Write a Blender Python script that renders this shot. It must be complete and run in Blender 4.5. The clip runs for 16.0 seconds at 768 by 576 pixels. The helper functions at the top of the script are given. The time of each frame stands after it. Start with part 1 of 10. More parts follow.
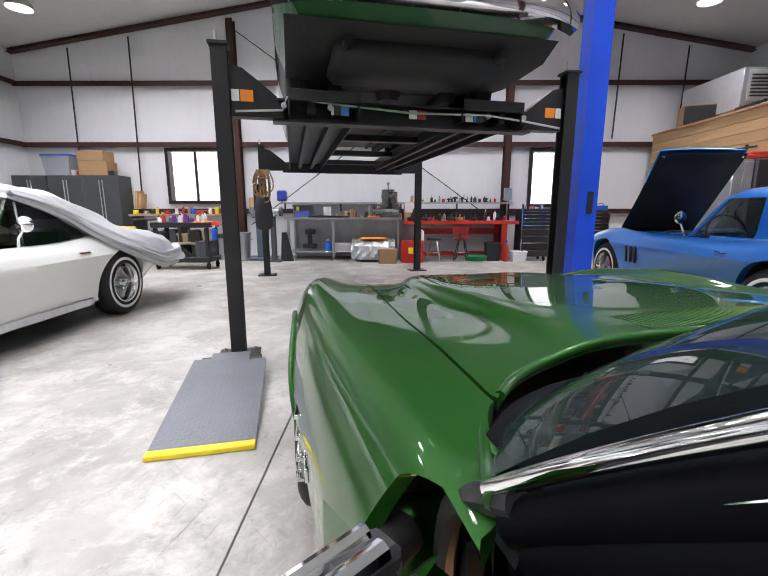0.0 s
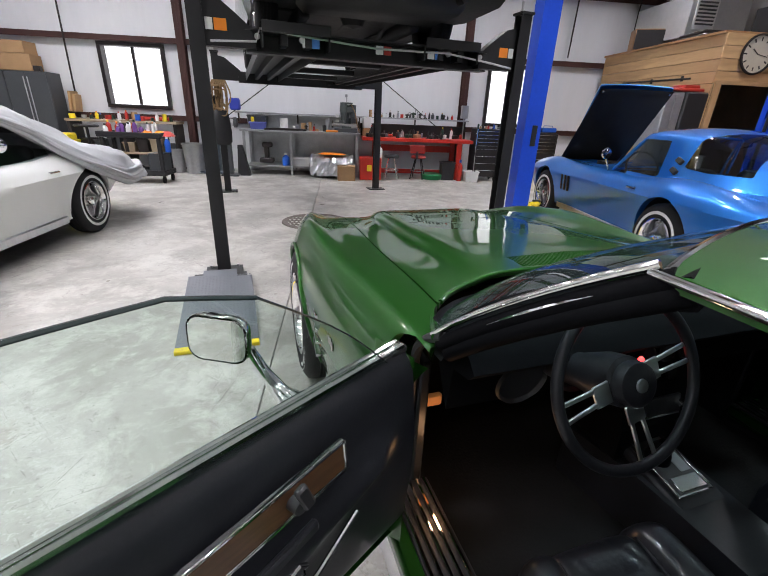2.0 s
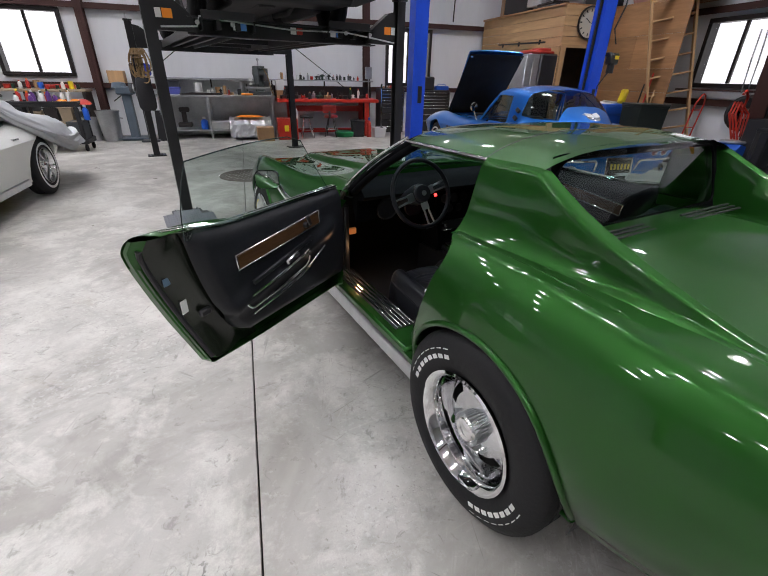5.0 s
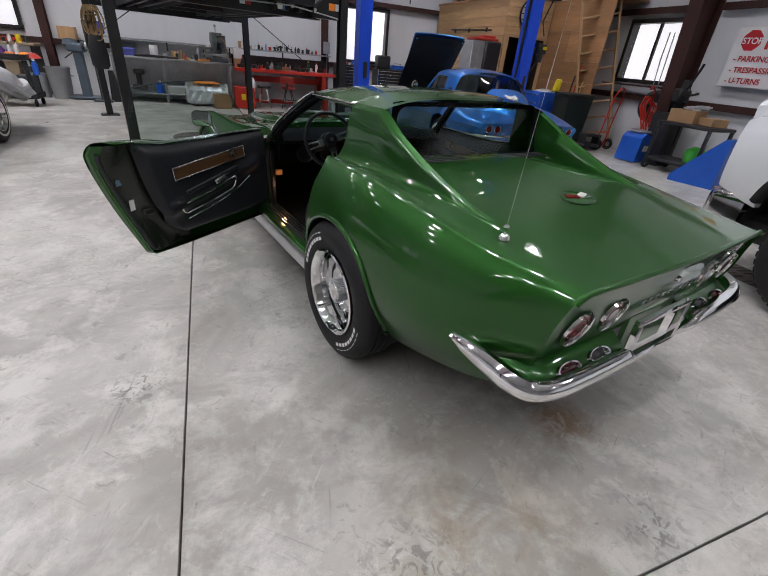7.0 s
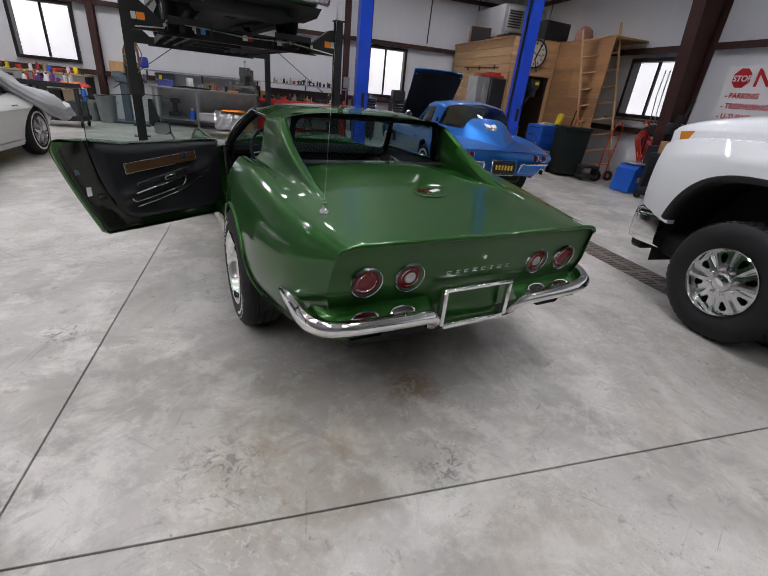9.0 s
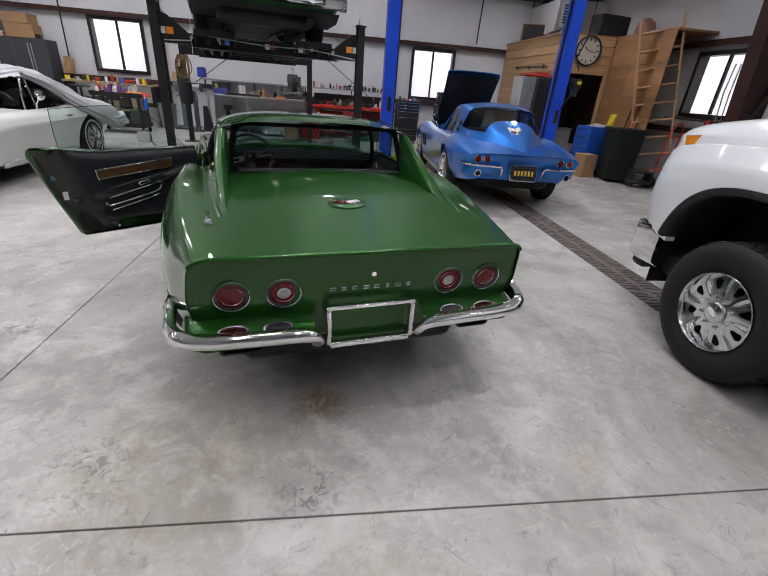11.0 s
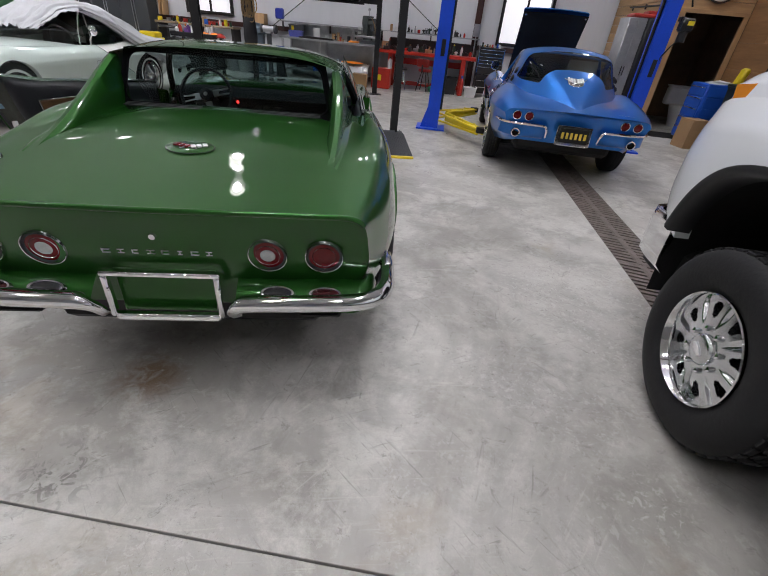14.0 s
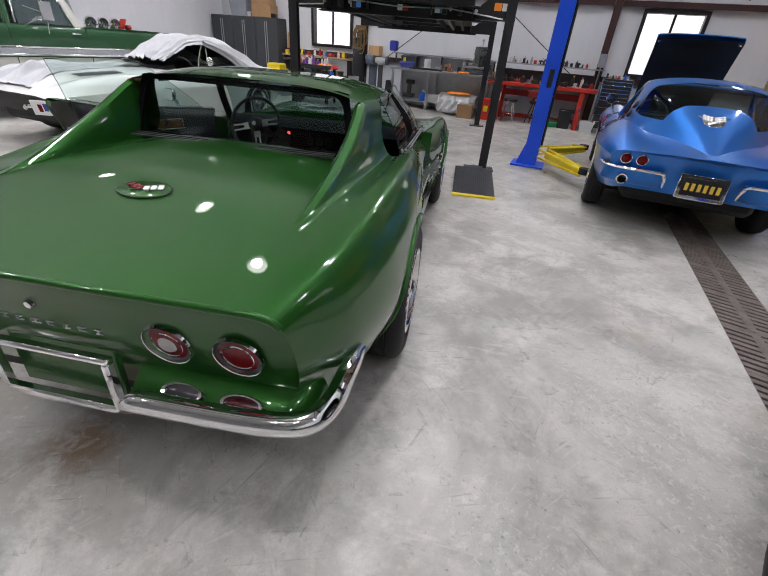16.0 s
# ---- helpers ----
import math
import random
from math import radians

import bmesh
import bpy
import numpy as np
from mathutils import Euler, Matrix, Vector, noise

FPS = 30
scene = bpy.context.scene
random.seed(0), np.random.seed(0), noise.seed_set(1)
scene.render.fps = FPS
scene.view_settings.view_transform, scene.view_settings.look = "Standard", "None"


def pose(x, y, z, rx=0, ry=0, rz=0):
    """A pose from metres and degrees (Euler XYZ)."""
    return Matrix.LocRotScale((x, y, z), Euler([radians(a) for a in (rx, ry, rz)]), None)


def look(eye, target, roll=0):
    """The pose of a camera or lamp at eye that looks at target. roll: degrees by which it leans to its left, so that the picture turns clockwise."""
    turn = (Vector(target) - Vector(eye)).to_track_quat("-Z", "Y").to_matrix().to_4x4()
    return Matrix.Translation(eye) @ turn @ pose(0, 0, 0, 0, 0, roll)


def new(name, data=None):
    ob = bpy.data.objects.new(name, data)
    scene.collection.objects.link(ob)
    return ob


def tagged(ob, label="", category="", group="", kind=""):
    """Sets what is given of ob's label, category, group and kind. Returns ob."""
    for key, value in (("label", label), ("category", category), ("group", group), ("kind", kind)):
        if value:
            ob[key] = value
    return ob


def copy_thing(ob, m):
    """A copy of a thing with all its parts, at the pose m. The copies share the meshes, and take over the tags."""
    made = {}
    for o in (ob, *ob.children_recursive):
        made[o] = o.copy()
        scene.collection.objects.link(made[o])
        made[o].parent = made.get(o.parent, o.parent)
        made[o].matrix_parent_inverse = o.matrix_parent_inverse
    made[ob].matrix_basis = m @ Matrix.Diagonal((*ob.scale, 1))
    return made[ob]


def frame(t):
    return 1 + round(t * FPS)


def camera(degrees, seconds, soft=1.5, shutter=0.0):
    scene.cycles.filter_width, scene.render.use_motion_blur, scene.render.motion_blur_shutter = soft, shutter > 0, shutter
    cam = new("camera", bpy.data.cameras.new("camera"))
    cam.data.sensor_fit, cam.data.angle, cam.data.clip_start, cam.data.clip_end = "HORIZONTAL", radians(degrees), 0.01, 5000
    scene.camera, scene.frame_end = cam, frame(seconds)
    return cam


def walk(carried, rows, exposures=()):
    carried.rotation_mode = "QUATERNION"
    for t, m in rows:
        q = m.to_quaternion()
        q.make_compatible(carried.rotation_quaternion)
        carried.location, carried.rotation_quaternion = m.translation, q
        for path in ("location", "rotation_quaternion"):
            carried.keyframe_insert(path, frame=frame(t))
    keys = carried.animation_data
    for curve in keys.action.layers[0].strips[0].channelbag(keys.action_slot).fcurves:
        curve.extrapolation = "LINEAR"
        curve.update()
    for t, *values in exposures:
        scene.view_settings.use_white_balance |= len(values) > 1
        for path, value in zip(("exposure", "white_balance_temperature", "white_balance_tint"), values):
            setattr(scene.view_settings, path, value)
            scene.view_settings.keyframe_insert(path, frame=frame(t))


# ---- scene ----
cam = camera(86.3, 16.0, soft=1.1)
PATH = [
    (0, (0.159, -0.056, 1.084), (0.148, 1.909, 0.712), 0.0),
    (0.5, (0.137, -0.076, 1.243), (0.185, 1.847, 0.696), 2.9),
    (1, (0.079, -0.219, 1.285), (0.196, 1.657, 0.601), 4.3),
    (1.5, (0.056, -0.32, 1.316), (0.267, 1.524, 0.572), 3.6),
    (2, (0.035, -0.546, 1.308), (0.25, 1.285, 0.532), 2.4),
    (2.5, (-0.021, -0.757, 1.318), (0.17, 1.047, 0.477), 2.0),
    (3, (-0.14, -0.972, 1.311), (0.138, 0.807, 0.441), 1.5),
    (3.5, (-0.198, -1.203, 1.349), (0.17, 0.547, 0.454), 1.2),
    (4, (-0.222, -1.512, 1.371), (0.192, 0.233, 0.485), 0.4),
    (4.2, (-0.235, -1.598, 1.384), (0.203, 0.141, 0.499), 0.4),
    (6.3, (-0.207, -2.402, 1.386), (0.466, -0.789, 0.414), 3.6),
    (6.5, (-0.176, -2.487, 1.367), (0.496, -0.871, 0.399), 4.1),
    (7, (-0.122, -2.705, 1.348), (0.576, -1.106, 0.372), 5.4),
    (7.5, (-0.018, -2.886, 1.362), (0.699, -1.299, 0.379), 5.1),
    (8, (0.181, -3.058, 1.337), (0.873, -1.439, 0.389), 5.5),
    (8.5, (0.352, -3.176, 1.334), (0.971, -1.504, 0.426), 6.1),
    (9, (0.486, -3.341, 1.335), (1.047, -1.626, 0.472), 6.0),
    (9.2, (0.537, -3.398, 1.361), (1.065, -1.668, 0.509), 5.8),
    (11.3, (1.324, -3.372, 1.415), (1.582, -1.597, 0.53), 4.6),
    (11.5, (1.389, -3.355, 1.413), (1.643, -1.586, 0.516), 4.6),
    (12, (1.653, -3.359, 1.405), (1.825, -1.587, 0.494), 4.2),
    (12.5, (1.863, -3.345, 1.39), (1.897, -1.589, 0.433), 3.5),
    (13, (2.024, -3.206, 1.371), (2.011, -1.482, 0.358), 3.6),
    (13.5, (2.139, -3.068, 1.37), (2.099, -1.369, 0.316), 5.5),
    (14, (2.263, -2.972, 1.366), (2.122, -1.291, 0.29), 5.5),
    (14.5, (2.435, -2.852, 1.367), (2.109, -1.184, 0.312), 5.8),
    (15, (2.518, -2.724, 1.343), (2.031, -1.087, 0.302), 4.6),
    (15.5, (2.54, -2.513, 1.348), (1.958, -0.901, 0.317), 3.9),
    (16, (2.541, -2.344, 1.361), (1.932, -0.729, 0.349), 4.8),
]
walk(cam, [(t, look(eye, target, roll)) for t, eye, target, roll in PATH],
     exposures=[(0.0, 0.50), (1.0, 0.24), (2.0, 0.28), (3.5, 0.40), (4.2, 0.12), (6.5, -0.22), (8.0, -0.48), (9.0, -0.40), (12.5, -0.28), (14.0, -0.32), (16.0, -0.13)])

# ---------------------------------------------------------------- daylight and lamps
world = bpy.data.worlds.new("sky")
scene.world = world
world.use_nodes = True
wn = world.node_tree
sky = wn.nodes.new("ShaderNodeTexSky")
sky.sky_type = "NISHITA"
sky.sun_disc = False
sky.sun_elevation = radians(32)
sky.sun_rotation = radians(200)
wn.links.new(sky.outputs[0], wn.nodes["Background"].inputs[0])
wn.nodes["Background"].inputs[1].default_value = 0.12

sun_data = bpy.data.lights.new("sun", "SUN")
sun_data.energy = 1.0
sun_data.angle = radians(12)
sun_data.color = (1.0, 0.96, 0.9)
sun = new("sun", sun_data)
sun.matrix_world = pose(0, 0, 20, 58, 0, 20)

LAMP_X = (-6.3, -4.9, -3.5, -2.0, 1.3, 2.7, 5.8)
LAMP_Y = (7.9, 5.4, 2.9, 0.4, -2.1, -4.6)
LAMP_WATT = 26.5


def roof_z(x):
    """Underside of the gable roof."""
    return 6.06 - 0.162 * abs(x)


for lx in LAMP_X:
    for ly in LAMP_Y:
        d = bpy.data.lights.new("high_bay_light", "AREA")
        d.shape, d.size, d.energy, d.color = "DISK", 0.20, LAMP_WATT, (0.945, 0.925, 1.0)
        d.spread = radians(138)
        o = new("high_bay_light", d)
        o.matrix_world = pose(lx, ly, roof_z(lx) - 0.48)

# ---------------------------------------------------------------- materials
MATS = {}


def mat(name, col, rough=0.5, metal=0.0, var=0.12, scale=3.0, fine=40.0, bump=0.0, bump_scale=None,
        coat=0.0, spec=0.5, trans=0.0, alpha=1.0, emit=0.0, rvar=0.1, ior=1.45, stretch=(1, 1, 1), second=None, coords="Object", piece=0.0):
    """A Principled surface with two scales of noise in colour, gloss and relief."""
    if name in MATS:
        return MATS[name]
    m = bpy.data.materials.new(name)
    m.use_nodes = True
    nt = m.node_tree
    p = nt.nodes["Principled BSDF"]
    L = nt.links.new
    tc = nt.nodes.new("ShaderNodeTexCoord")
    mp = nt.nodes.new("ShaderNodeMapping")
    mp.inputs["Scale"].default_value = stretch
    L(tc.outputs[coords], mp.inputs[0])

    def noi(sc, det, rg=0.55):
        n = nt.nodes.new("ShaderNodeTexNoise")
        n.inputs["Scale"].default_value = sc
        n.inputs["Detail"].default_value = det
        n.inputs["Roughness"].default_value = rg
        L(mp.outputs[0], n.inputs["Vector"])
        return n.outputs["Fac"]

    big, small = noi(scale, 5), noi(fine, 3)
    mul = nt.nodes.new("ShaderNodeMath")
    mul.operation = "MULTIPLY_ADD"
    mul.inputs[1].default_value = 0.45
    L(small, mul.inputs[0])
    L(big, mul.inputs[2])
    ramp = nt.nodes.new("ShaderNodeMapRange")
    ramp.inputs["From Min"].default_value = 0.45
    ramp.inputs["From Max"].default_value = 1.0
    L(mul.outputs[0], ramp.inputs["Value"])
    mix = nt.nodes.new("ShaderNodeMix")
    mix.data_type = "RGBA"
    lo = [max(0.0, c * (1 - var)) for c in col[:3]]
    hi = [min(1.0, c * (1 + var)) for c in (second or col)[:3]]
    mix.inputs["A"].default_value = (*lo, 1)
    mix.inputs["B"].default_value = (*hi, 1)
    L(ramp.outputs[0], mix.inputs["Factor"])
    out = mix.outputs["Result"]
    if piece:
        oi = nt.nodes.new("ShaderNodeObjectInfo")
        hsv = nt.nodes.new("ShaderNodeHueSaturation")
        mr = nt.nodes.new("ShaderNodeMapRange")
        mr.inputs["To Min"].default_value = 1 - piece
        mr.inputs["To Max"].default_value = 1 + piece
        L(oi.outputs["Random"], mr.inputs["Value"])
        L(mr.outputs[0], hsv.inputs["Value"])
        L(out, hsv.inputs["Color"])
        out = hsv.outputs[0]
    L(out, p.inputs["Base Color"])
    rr = nt.nodes.new("ShaderNodeMapRange")
    rr.inputs["To Min"].default_value = max(0.0, rough - rvar * 0.5)
    rr.inputs["To Max"].default_value = min(1.0, rough + rvar * 0.5)
    L(small, rr.inputs["Value"])
    L(rr.outputs[0], p.inputs["Roughness"])
    p.inputs["Metallic"].default_value = metal
    p.inputs["Specular IOR Level"].default_value = spec
    p.inputs["IOR"].default_value = ior
    p.inputs["Coat Weight"].default_value = coat
    p.inputs["Coat Roughness"].default_value = 0.015
    p.inputs["Transmission Weight"].default_value = trans
    p.inputs["Alpha"].default_value = alpha
    if emit:
        p.inputs["Emission Color"].default_value = (*col[:3], 1)
        p.inputs["Emission Strength"].default_value = emit
    if bump:
        b = nt.nodes.new("ShaderNodeBump")
        b.inputs["Strength"].default_value = bump
        b.inputs["Distance"].default_value = 0.01
        L(noi(bump_scale or fine, 4), b.inputs["Height"])
        L(b.outputs[0], p.inputs["Normal"])
    MATS[name] = m
    return m


def glass(name, tint, rough=0.0, haze=0.0):
    """Thin pane: mostly clear tinted film with a mirror-like gloss, and a noisy teal veil painting in hazy reflection
    where haze is given.
    """
    m = bpy.data.materials.new(name)
    m.use_nodes = True
    nt = m.node_tree
    nt.nodes.clear()
    out = nt.nodes.new("ShaderNodeOutputMaterial")
    tr = nt.nodes.new("ShaderNodeBsdfTransparent")
    tr.inputs[0].default_value = (*tint, 1)
    gl = nt.nodes.new("ShaderNodeBsdfGlossy")
    gl.inputs["Roughness"].default_value = rough
    lw = nt.nodes.new("ShaderNodeLayerWeight")
    lw.inputs[0].default_value = 0.5
    pw = nt.nodes.new("ShaderNodeMath")
    pw.operation = "POWER"
    pw.inputs[1].default_value = 4.0
    nt.links.new(lw.outputs["Facing"], pw.inputs[0])
    fr = nt.nodes.new("ShaderNodeMath")
    fr.operation = "MULTIPLY_ADD"
    fr.inputs[1].default_value = 0.65
    fr.inputs[2].default_value = 0.035
    nt.links.new(pw.outputs[0], fr.inputs[0])
    mx = nt.nodes.new("ShaderNodeMixShader")
    nt.links.new(fr.outputs[0], mx.inputs[0])
    base = tr.outputs[0]
    if haze:
        # teal diffuse veil: the hazy reflection is put into the pane's colour
        df = nt.nodes.new("ShaderNodeBsdfDiffuse")
        df.inputs[0].default_value = (0.42, 0.62, 0.62, 1)
        veil_noise = nt.nodes.new("ShaderNodeTexNoise")
        veil_noise.inputs["Scale"].default_value = 7.0
        veil_noise.inputs["Detail"].default_value = 4.0
        amt = nt.nodes.new("ShaderNodeMapRange")
        amt.inputs["From Min"].default_value = 0.3
        amt.inputs["From Max"].default_value = 0.7
        amt.inputs["To Min"].default_value = haze * 0.6
        amt.inputs["To Max"].default_value = haze * 1.4
        nt.links.new(veil_noise.outputs["Fac"], amt.inputs["Value"])
        film = nt.nodes.new("ShaderNodeMixShader")
        nt.links.new(amt.outputs[0], film.inputs[0])
        nt.links.new(base, film.inputs[1])
        nt.links.new(df.outputs[0], film.inputs[2])
        base = film.outputs[0]
    nt.links.new(base, mx.inputs[1])
    nt.links.new(gl.outputs[0], mx.inputs[2])
    nt.links.new(mx.outputs[0], out.inputs[0])
    MATS[name] = m
    return m


def paint(name, col, flake=0.25, rough=0.28, coat=0.85):
    """Automotive lacquer: coloured base with fine metallic flake under clear coat."""
    m = mat(name, col, rough, metal=flake, var=0.06, scale=1.2, fine=900, coat=coat, rvar=0.06, spec=0.1)
    m.node_tree.nodes["Principled BSDF"].inputs["Coat IOR"].default_value = 1.42
    return m


M_GREEN = paint("green_lacquer", (0.0156, 0.083, 0.0115), 0.50, 0.36, coat=1.0)
M_BLUE = paint("blue_lacquer", (0.022, 0.165, 0.55), 0.62, 0.30, coat=1.0)
M_WHITE = paint("white_lacquer", (0.72, 0.73, 0.70), 0.0)
M_TRUCK = paint("white_truck_paint", (0.78, 0.80, 0.82), 0.0)
M_OLIVE = paint("old_green_paint", (0.032, 0.090, 0.042), 0.0)
M_CREAM = paint("cream_paint", (0.6, 0.6, 0.55), 0.0)
M_CHROME = mat("chrome", (0.86, 0.86, 0.87), 0.06, 1.0, var=0.03, rvar=0.04, fine=25)
M_ALU = mat("brushed_aluminium", (0.62, 0.63, 0.65), 0.3, 1.0, var=0.08, stretch=(1, 12, 1))
M_RIM = mat("polished_alloy", (0.72, 0.73, 0.75), 0.16, 1.0, var=0.06)
M_MIRROR = mat("mirror_glass", (0.9, 0.9, 0.9), 0.02, 1.0, var=0.0, rvar=0.0)
M_TYRE = mat("tyre_rubber", (0.008, 0.008, 0.009), 0.7, var=0.25, scale=6, fine=60, bump=0.15)
M_LETTER = mat("white_tyre_letter", (0.72, 0.72, 0.70), 0.6, var=0.1)
M_BLACKP = mat("black_plastic", (0.018, 0.018, 0.02), 0.45, var=0.2, bump=0.05, bump_scale=300)
M_VINYL = mat("black_vinyl", (0.013, 0.014, 0.017), 0.38, var=0.25, scale=8, fine=120, bump=0.05, bump_scale=160, spec=0.35)
M_DASH = mat("matt_dash_padding", (0.0040, 0.0043, 0.0052), 0.62, var=0.25, scale=8, fine=120, bump=0.10, bump_scale=260, spec=0.05)
M_LEATHER = mat("black_leather", (0.015, 0.016, 0.020), 0.30, var=0.25, scale=9, fine=90, bump=0.10, bump_scale=70, coat=0.2, rvar=0.05)
M_CARPET = mat("black_carpet", (0.0055, 0.0055, 0.0058), 0.95, var=0.35, scale=10, fine=120, bump=0.15, bump_scale=120)
M_UNDER = mat("underbody_black", (0.012, 0.012, 0.012), 0.6, var=0.4, scale=4, fine=30, bump=0.3, bump_scale=18)
M_WOODTRIM = mat("walnut_trim", (0.085, 0.042, 0.018), 0.32, var=0.4, scale=5, fine=60, stretch=(1, 1, 14), coat=0.4)
M_RED = mat("tail_red", (0.13, 0.003, 0.005), 0.2, var=0.2, scale=30, fine=200, coat=0.25, spec=0.3)
M_CLEAR = mat("clear_lens", (0.42, 0.41, 0.40), 0.15, var=0.15, scale=60, fine=240, coat=1.0)
M_SMOKE = mat("smoked_lens", (0.05, 0.05, 0.052), 0.25, var=0.2, scale=60, fine=240, coat=0.2)
M_AMBER = mat("amber_lens", (0.7, 0.24, 0.02), 0.15, var=0.1, coat=1.0)
M_GLASS = glass("car_glass", (0.72, 0.82, 0.78))
M_GLASSD = glass("dark_car_glass", (0.42, 0.48, 0.48))
M_GLASSR = glass("rear_window_glass", (0.58, 0.68, 0.66))
M_GLASSW = glass("hazy_windscreen_glass", (0.52, 0.66, 0.66), haze=0.028)
M_EDGE = mat("glass_edge_green", (0.028, 0.042, 0.042), 0.25, var=0.1)
M_PANE = glass("window_pane", (0.96, 0.97, 0.97))


# ---------------------------------------------------------------- mesh tools
class Geo:
    """Gathers the faces of one mesh."""

    def __init__(self):
        self.v, self.f = [], []
        self.m = Matrix.Identity(4)

    def add(self, verts, faces):
        k = len(self.v)
        m = self.m
        self.v += [tuple(m @ Vector(p)) for p in verts]
        self.f += [tuple(i + k for i in q) for q in faces]
        return self

    def box(self, c, s, b=0.004, r=(0, 0, 0)):
        """Box with chamfered edges: centre, size, chamfer, turn in degrees."""
        h = [max(1e-4, a / 2) for a in s]
        b = min(b, min(h) * 0.6)
        t = pose(*c, *r)
        vs, ids = [], {}
        for sx in (-1, 1):
            for sy in (-1, 1):
                for sz in (-1, 1):
                    for ax in range(3):
                        p = [sx * (h[0] - b), sy * (h[1] - b), sz * (h[2] - b)]
                        p[ax] = (sx, sy, sz)[ax] * h[ax]
                        ids[sx, sy, sz, ax] = len(vs)
                        vs.append(t @ Vector(p))
        fs = []
        for ax in range(3):
            o1, o2 = [a for a in range(3) if a != ax]
            for sg in (-1, 1):
                q = []
                for a1, a2 in ((-1, -1), (1, -1), (1, 1), (-1, 1)):
                    k = [0, 0, 0]
                    k[ax], k[o1], k[o2] = sg, a1, a2
                    q.append(ids[(*k, ax)])
                flip = (sg > 0) == (ax == 1)
                fs.append(q[::-1] if flip else q)
        for ax in range(3):
            o1, o2 = [a for a in range(3) if a != ax]
            for a1 in (-1, 1):
                for a2 in (-1, 1):
                    k1, k2 = [0, 0, 0], [0, 0, 0]
                    k1[ax], k2[ax] = -1, 1
                    k1[o1] = k2[o1] = a1
                    k1[o2] = k2[o2] = a2
                    fs.append([ids[(*k1, o1)], ids[(*k2, o1)], ids[(*k2, o2)], ids[(*k1, o2)]])
        for sx in (-1, 1):
            for sy in (-1, 1):
                for sz in (-1, 1):
                    fs.append([ids[sx, sy, sz, a] for a in range(3)])
        return self.add(vs, fs)

    def cyl(self, a, b, r0, r1=None, n=16, caps=True):
        a, b = Vector(a), Vector(b)
        r1 = r0 if r1 is None else r1
        q = (b - a).to_track_quat("Z", "Y").to_matrix()
        vs, fs = [], []
        for p, r in ((a, r0), (b, r1)):
            for i in range(n):
                t = 2 * math.pi * i / n
                vs.append(p + q @ Vector((r * math.cos(t), r * math.sin(t), 0)))
        for i in range(n):
            j = (i + 1) % n
            fs.append((i, j, n + j, n + i))
        if caps:
            fs += [tuple(range(n))[::-1], tuple(range(n, 2 * n))]
        return self.add(vs, fs)

    def tube(self, pts, r, n=8, closed=False, caps=True):
        pts = [Vector(p) for p in pts]
        vs, fs = [], []
        m = len(pts)
        up = Vector((0, 0, 1))
        for i, p in enumerate(pts):
            d = (pts[(i + 1) % m] if closed or i < m - 1 else p) - (pts[i - 1] if closed or i else p)
            d.normalize()
            s = d.cross(up)
            if s.length < 1e-3:
                s = d.cross(Vector((1, 0, 0)))
            s.normalize()
            w = s.cross(d)
            rr = r[i] if isinstance(r, (list, tuple)) else r
            for k in range(n):
                t = 2 * math.pi * k / n
                vs.append(p + (s * math.cos(t) + w * math.sin(t)) * rr)
        for i in range(m if closed else m - 1):
            a, b = i * n, ((i + 1) % m) * n
            for k in range(n):
                j = (k + 1) % n
                fs.append((a + k, a + j, b + j, b + k))
        if caps and not closed:
            fs += [tuple(range(n))[::-1], tuple(range((m - 1) * n, m * n))]
        return self.add(vs, fs)

    def lathe(self, prof, n=32, at=None, a0=0.0, a1=360.0):
        """Turns a profile of (radius, height) about z of the pose `at`."""
        at = at or Matrix.Identity(4)
        full = abs(a1 - a0) >= 359.9
        c = n if full else n + 1
        vs, fs = [], []
        for i in range(c):
            t = radians(a0 + (a1 - a0) * i / n)
            for r, z in prof:
                vs.append(at @ Vector((r * math.cos(t), r * math.sin(t), z)))
        k = len(prof)
        for i in range(n):
            j = (i + 1) % c
            for s in range(k - 1):
                fs.append((i * k + s, j * k + s, j * k + s + 1, i * k + s + 1))
        return self.add(vs, fs)

    def prism(self, poly, z0, z1, at=None):
        """Extrudes a flat outline (x, y) from z0 to z1 in the pose `at`."""
        at = at or Matrix.Identity(4)
        n = len(poly)
        vs = [at @ Vector((x, y, z0)) for x, y in poly] + [at @ Vector((x, y, z1)) for x, y in poly]
        fs = [tuple(range(n))[::-1], tuple(range(n, 2 * n))]
        fs += [(i, (i + 1) % n, n + (i + 1) % n, n + i) for i in range(n)]
        return self.add(vs, fs)

    def grid(self, rows):
        k = len(rows[0])
        vs = [p for r in rows for p in r]
        fs = [(i * k + j, i * k + j + 1, (i + 1) * k + j + 1, (i + 1) * k + j) for i in range(len(rows) - 1) for j in range(k - 1)]
        return self.add(vs, fs)


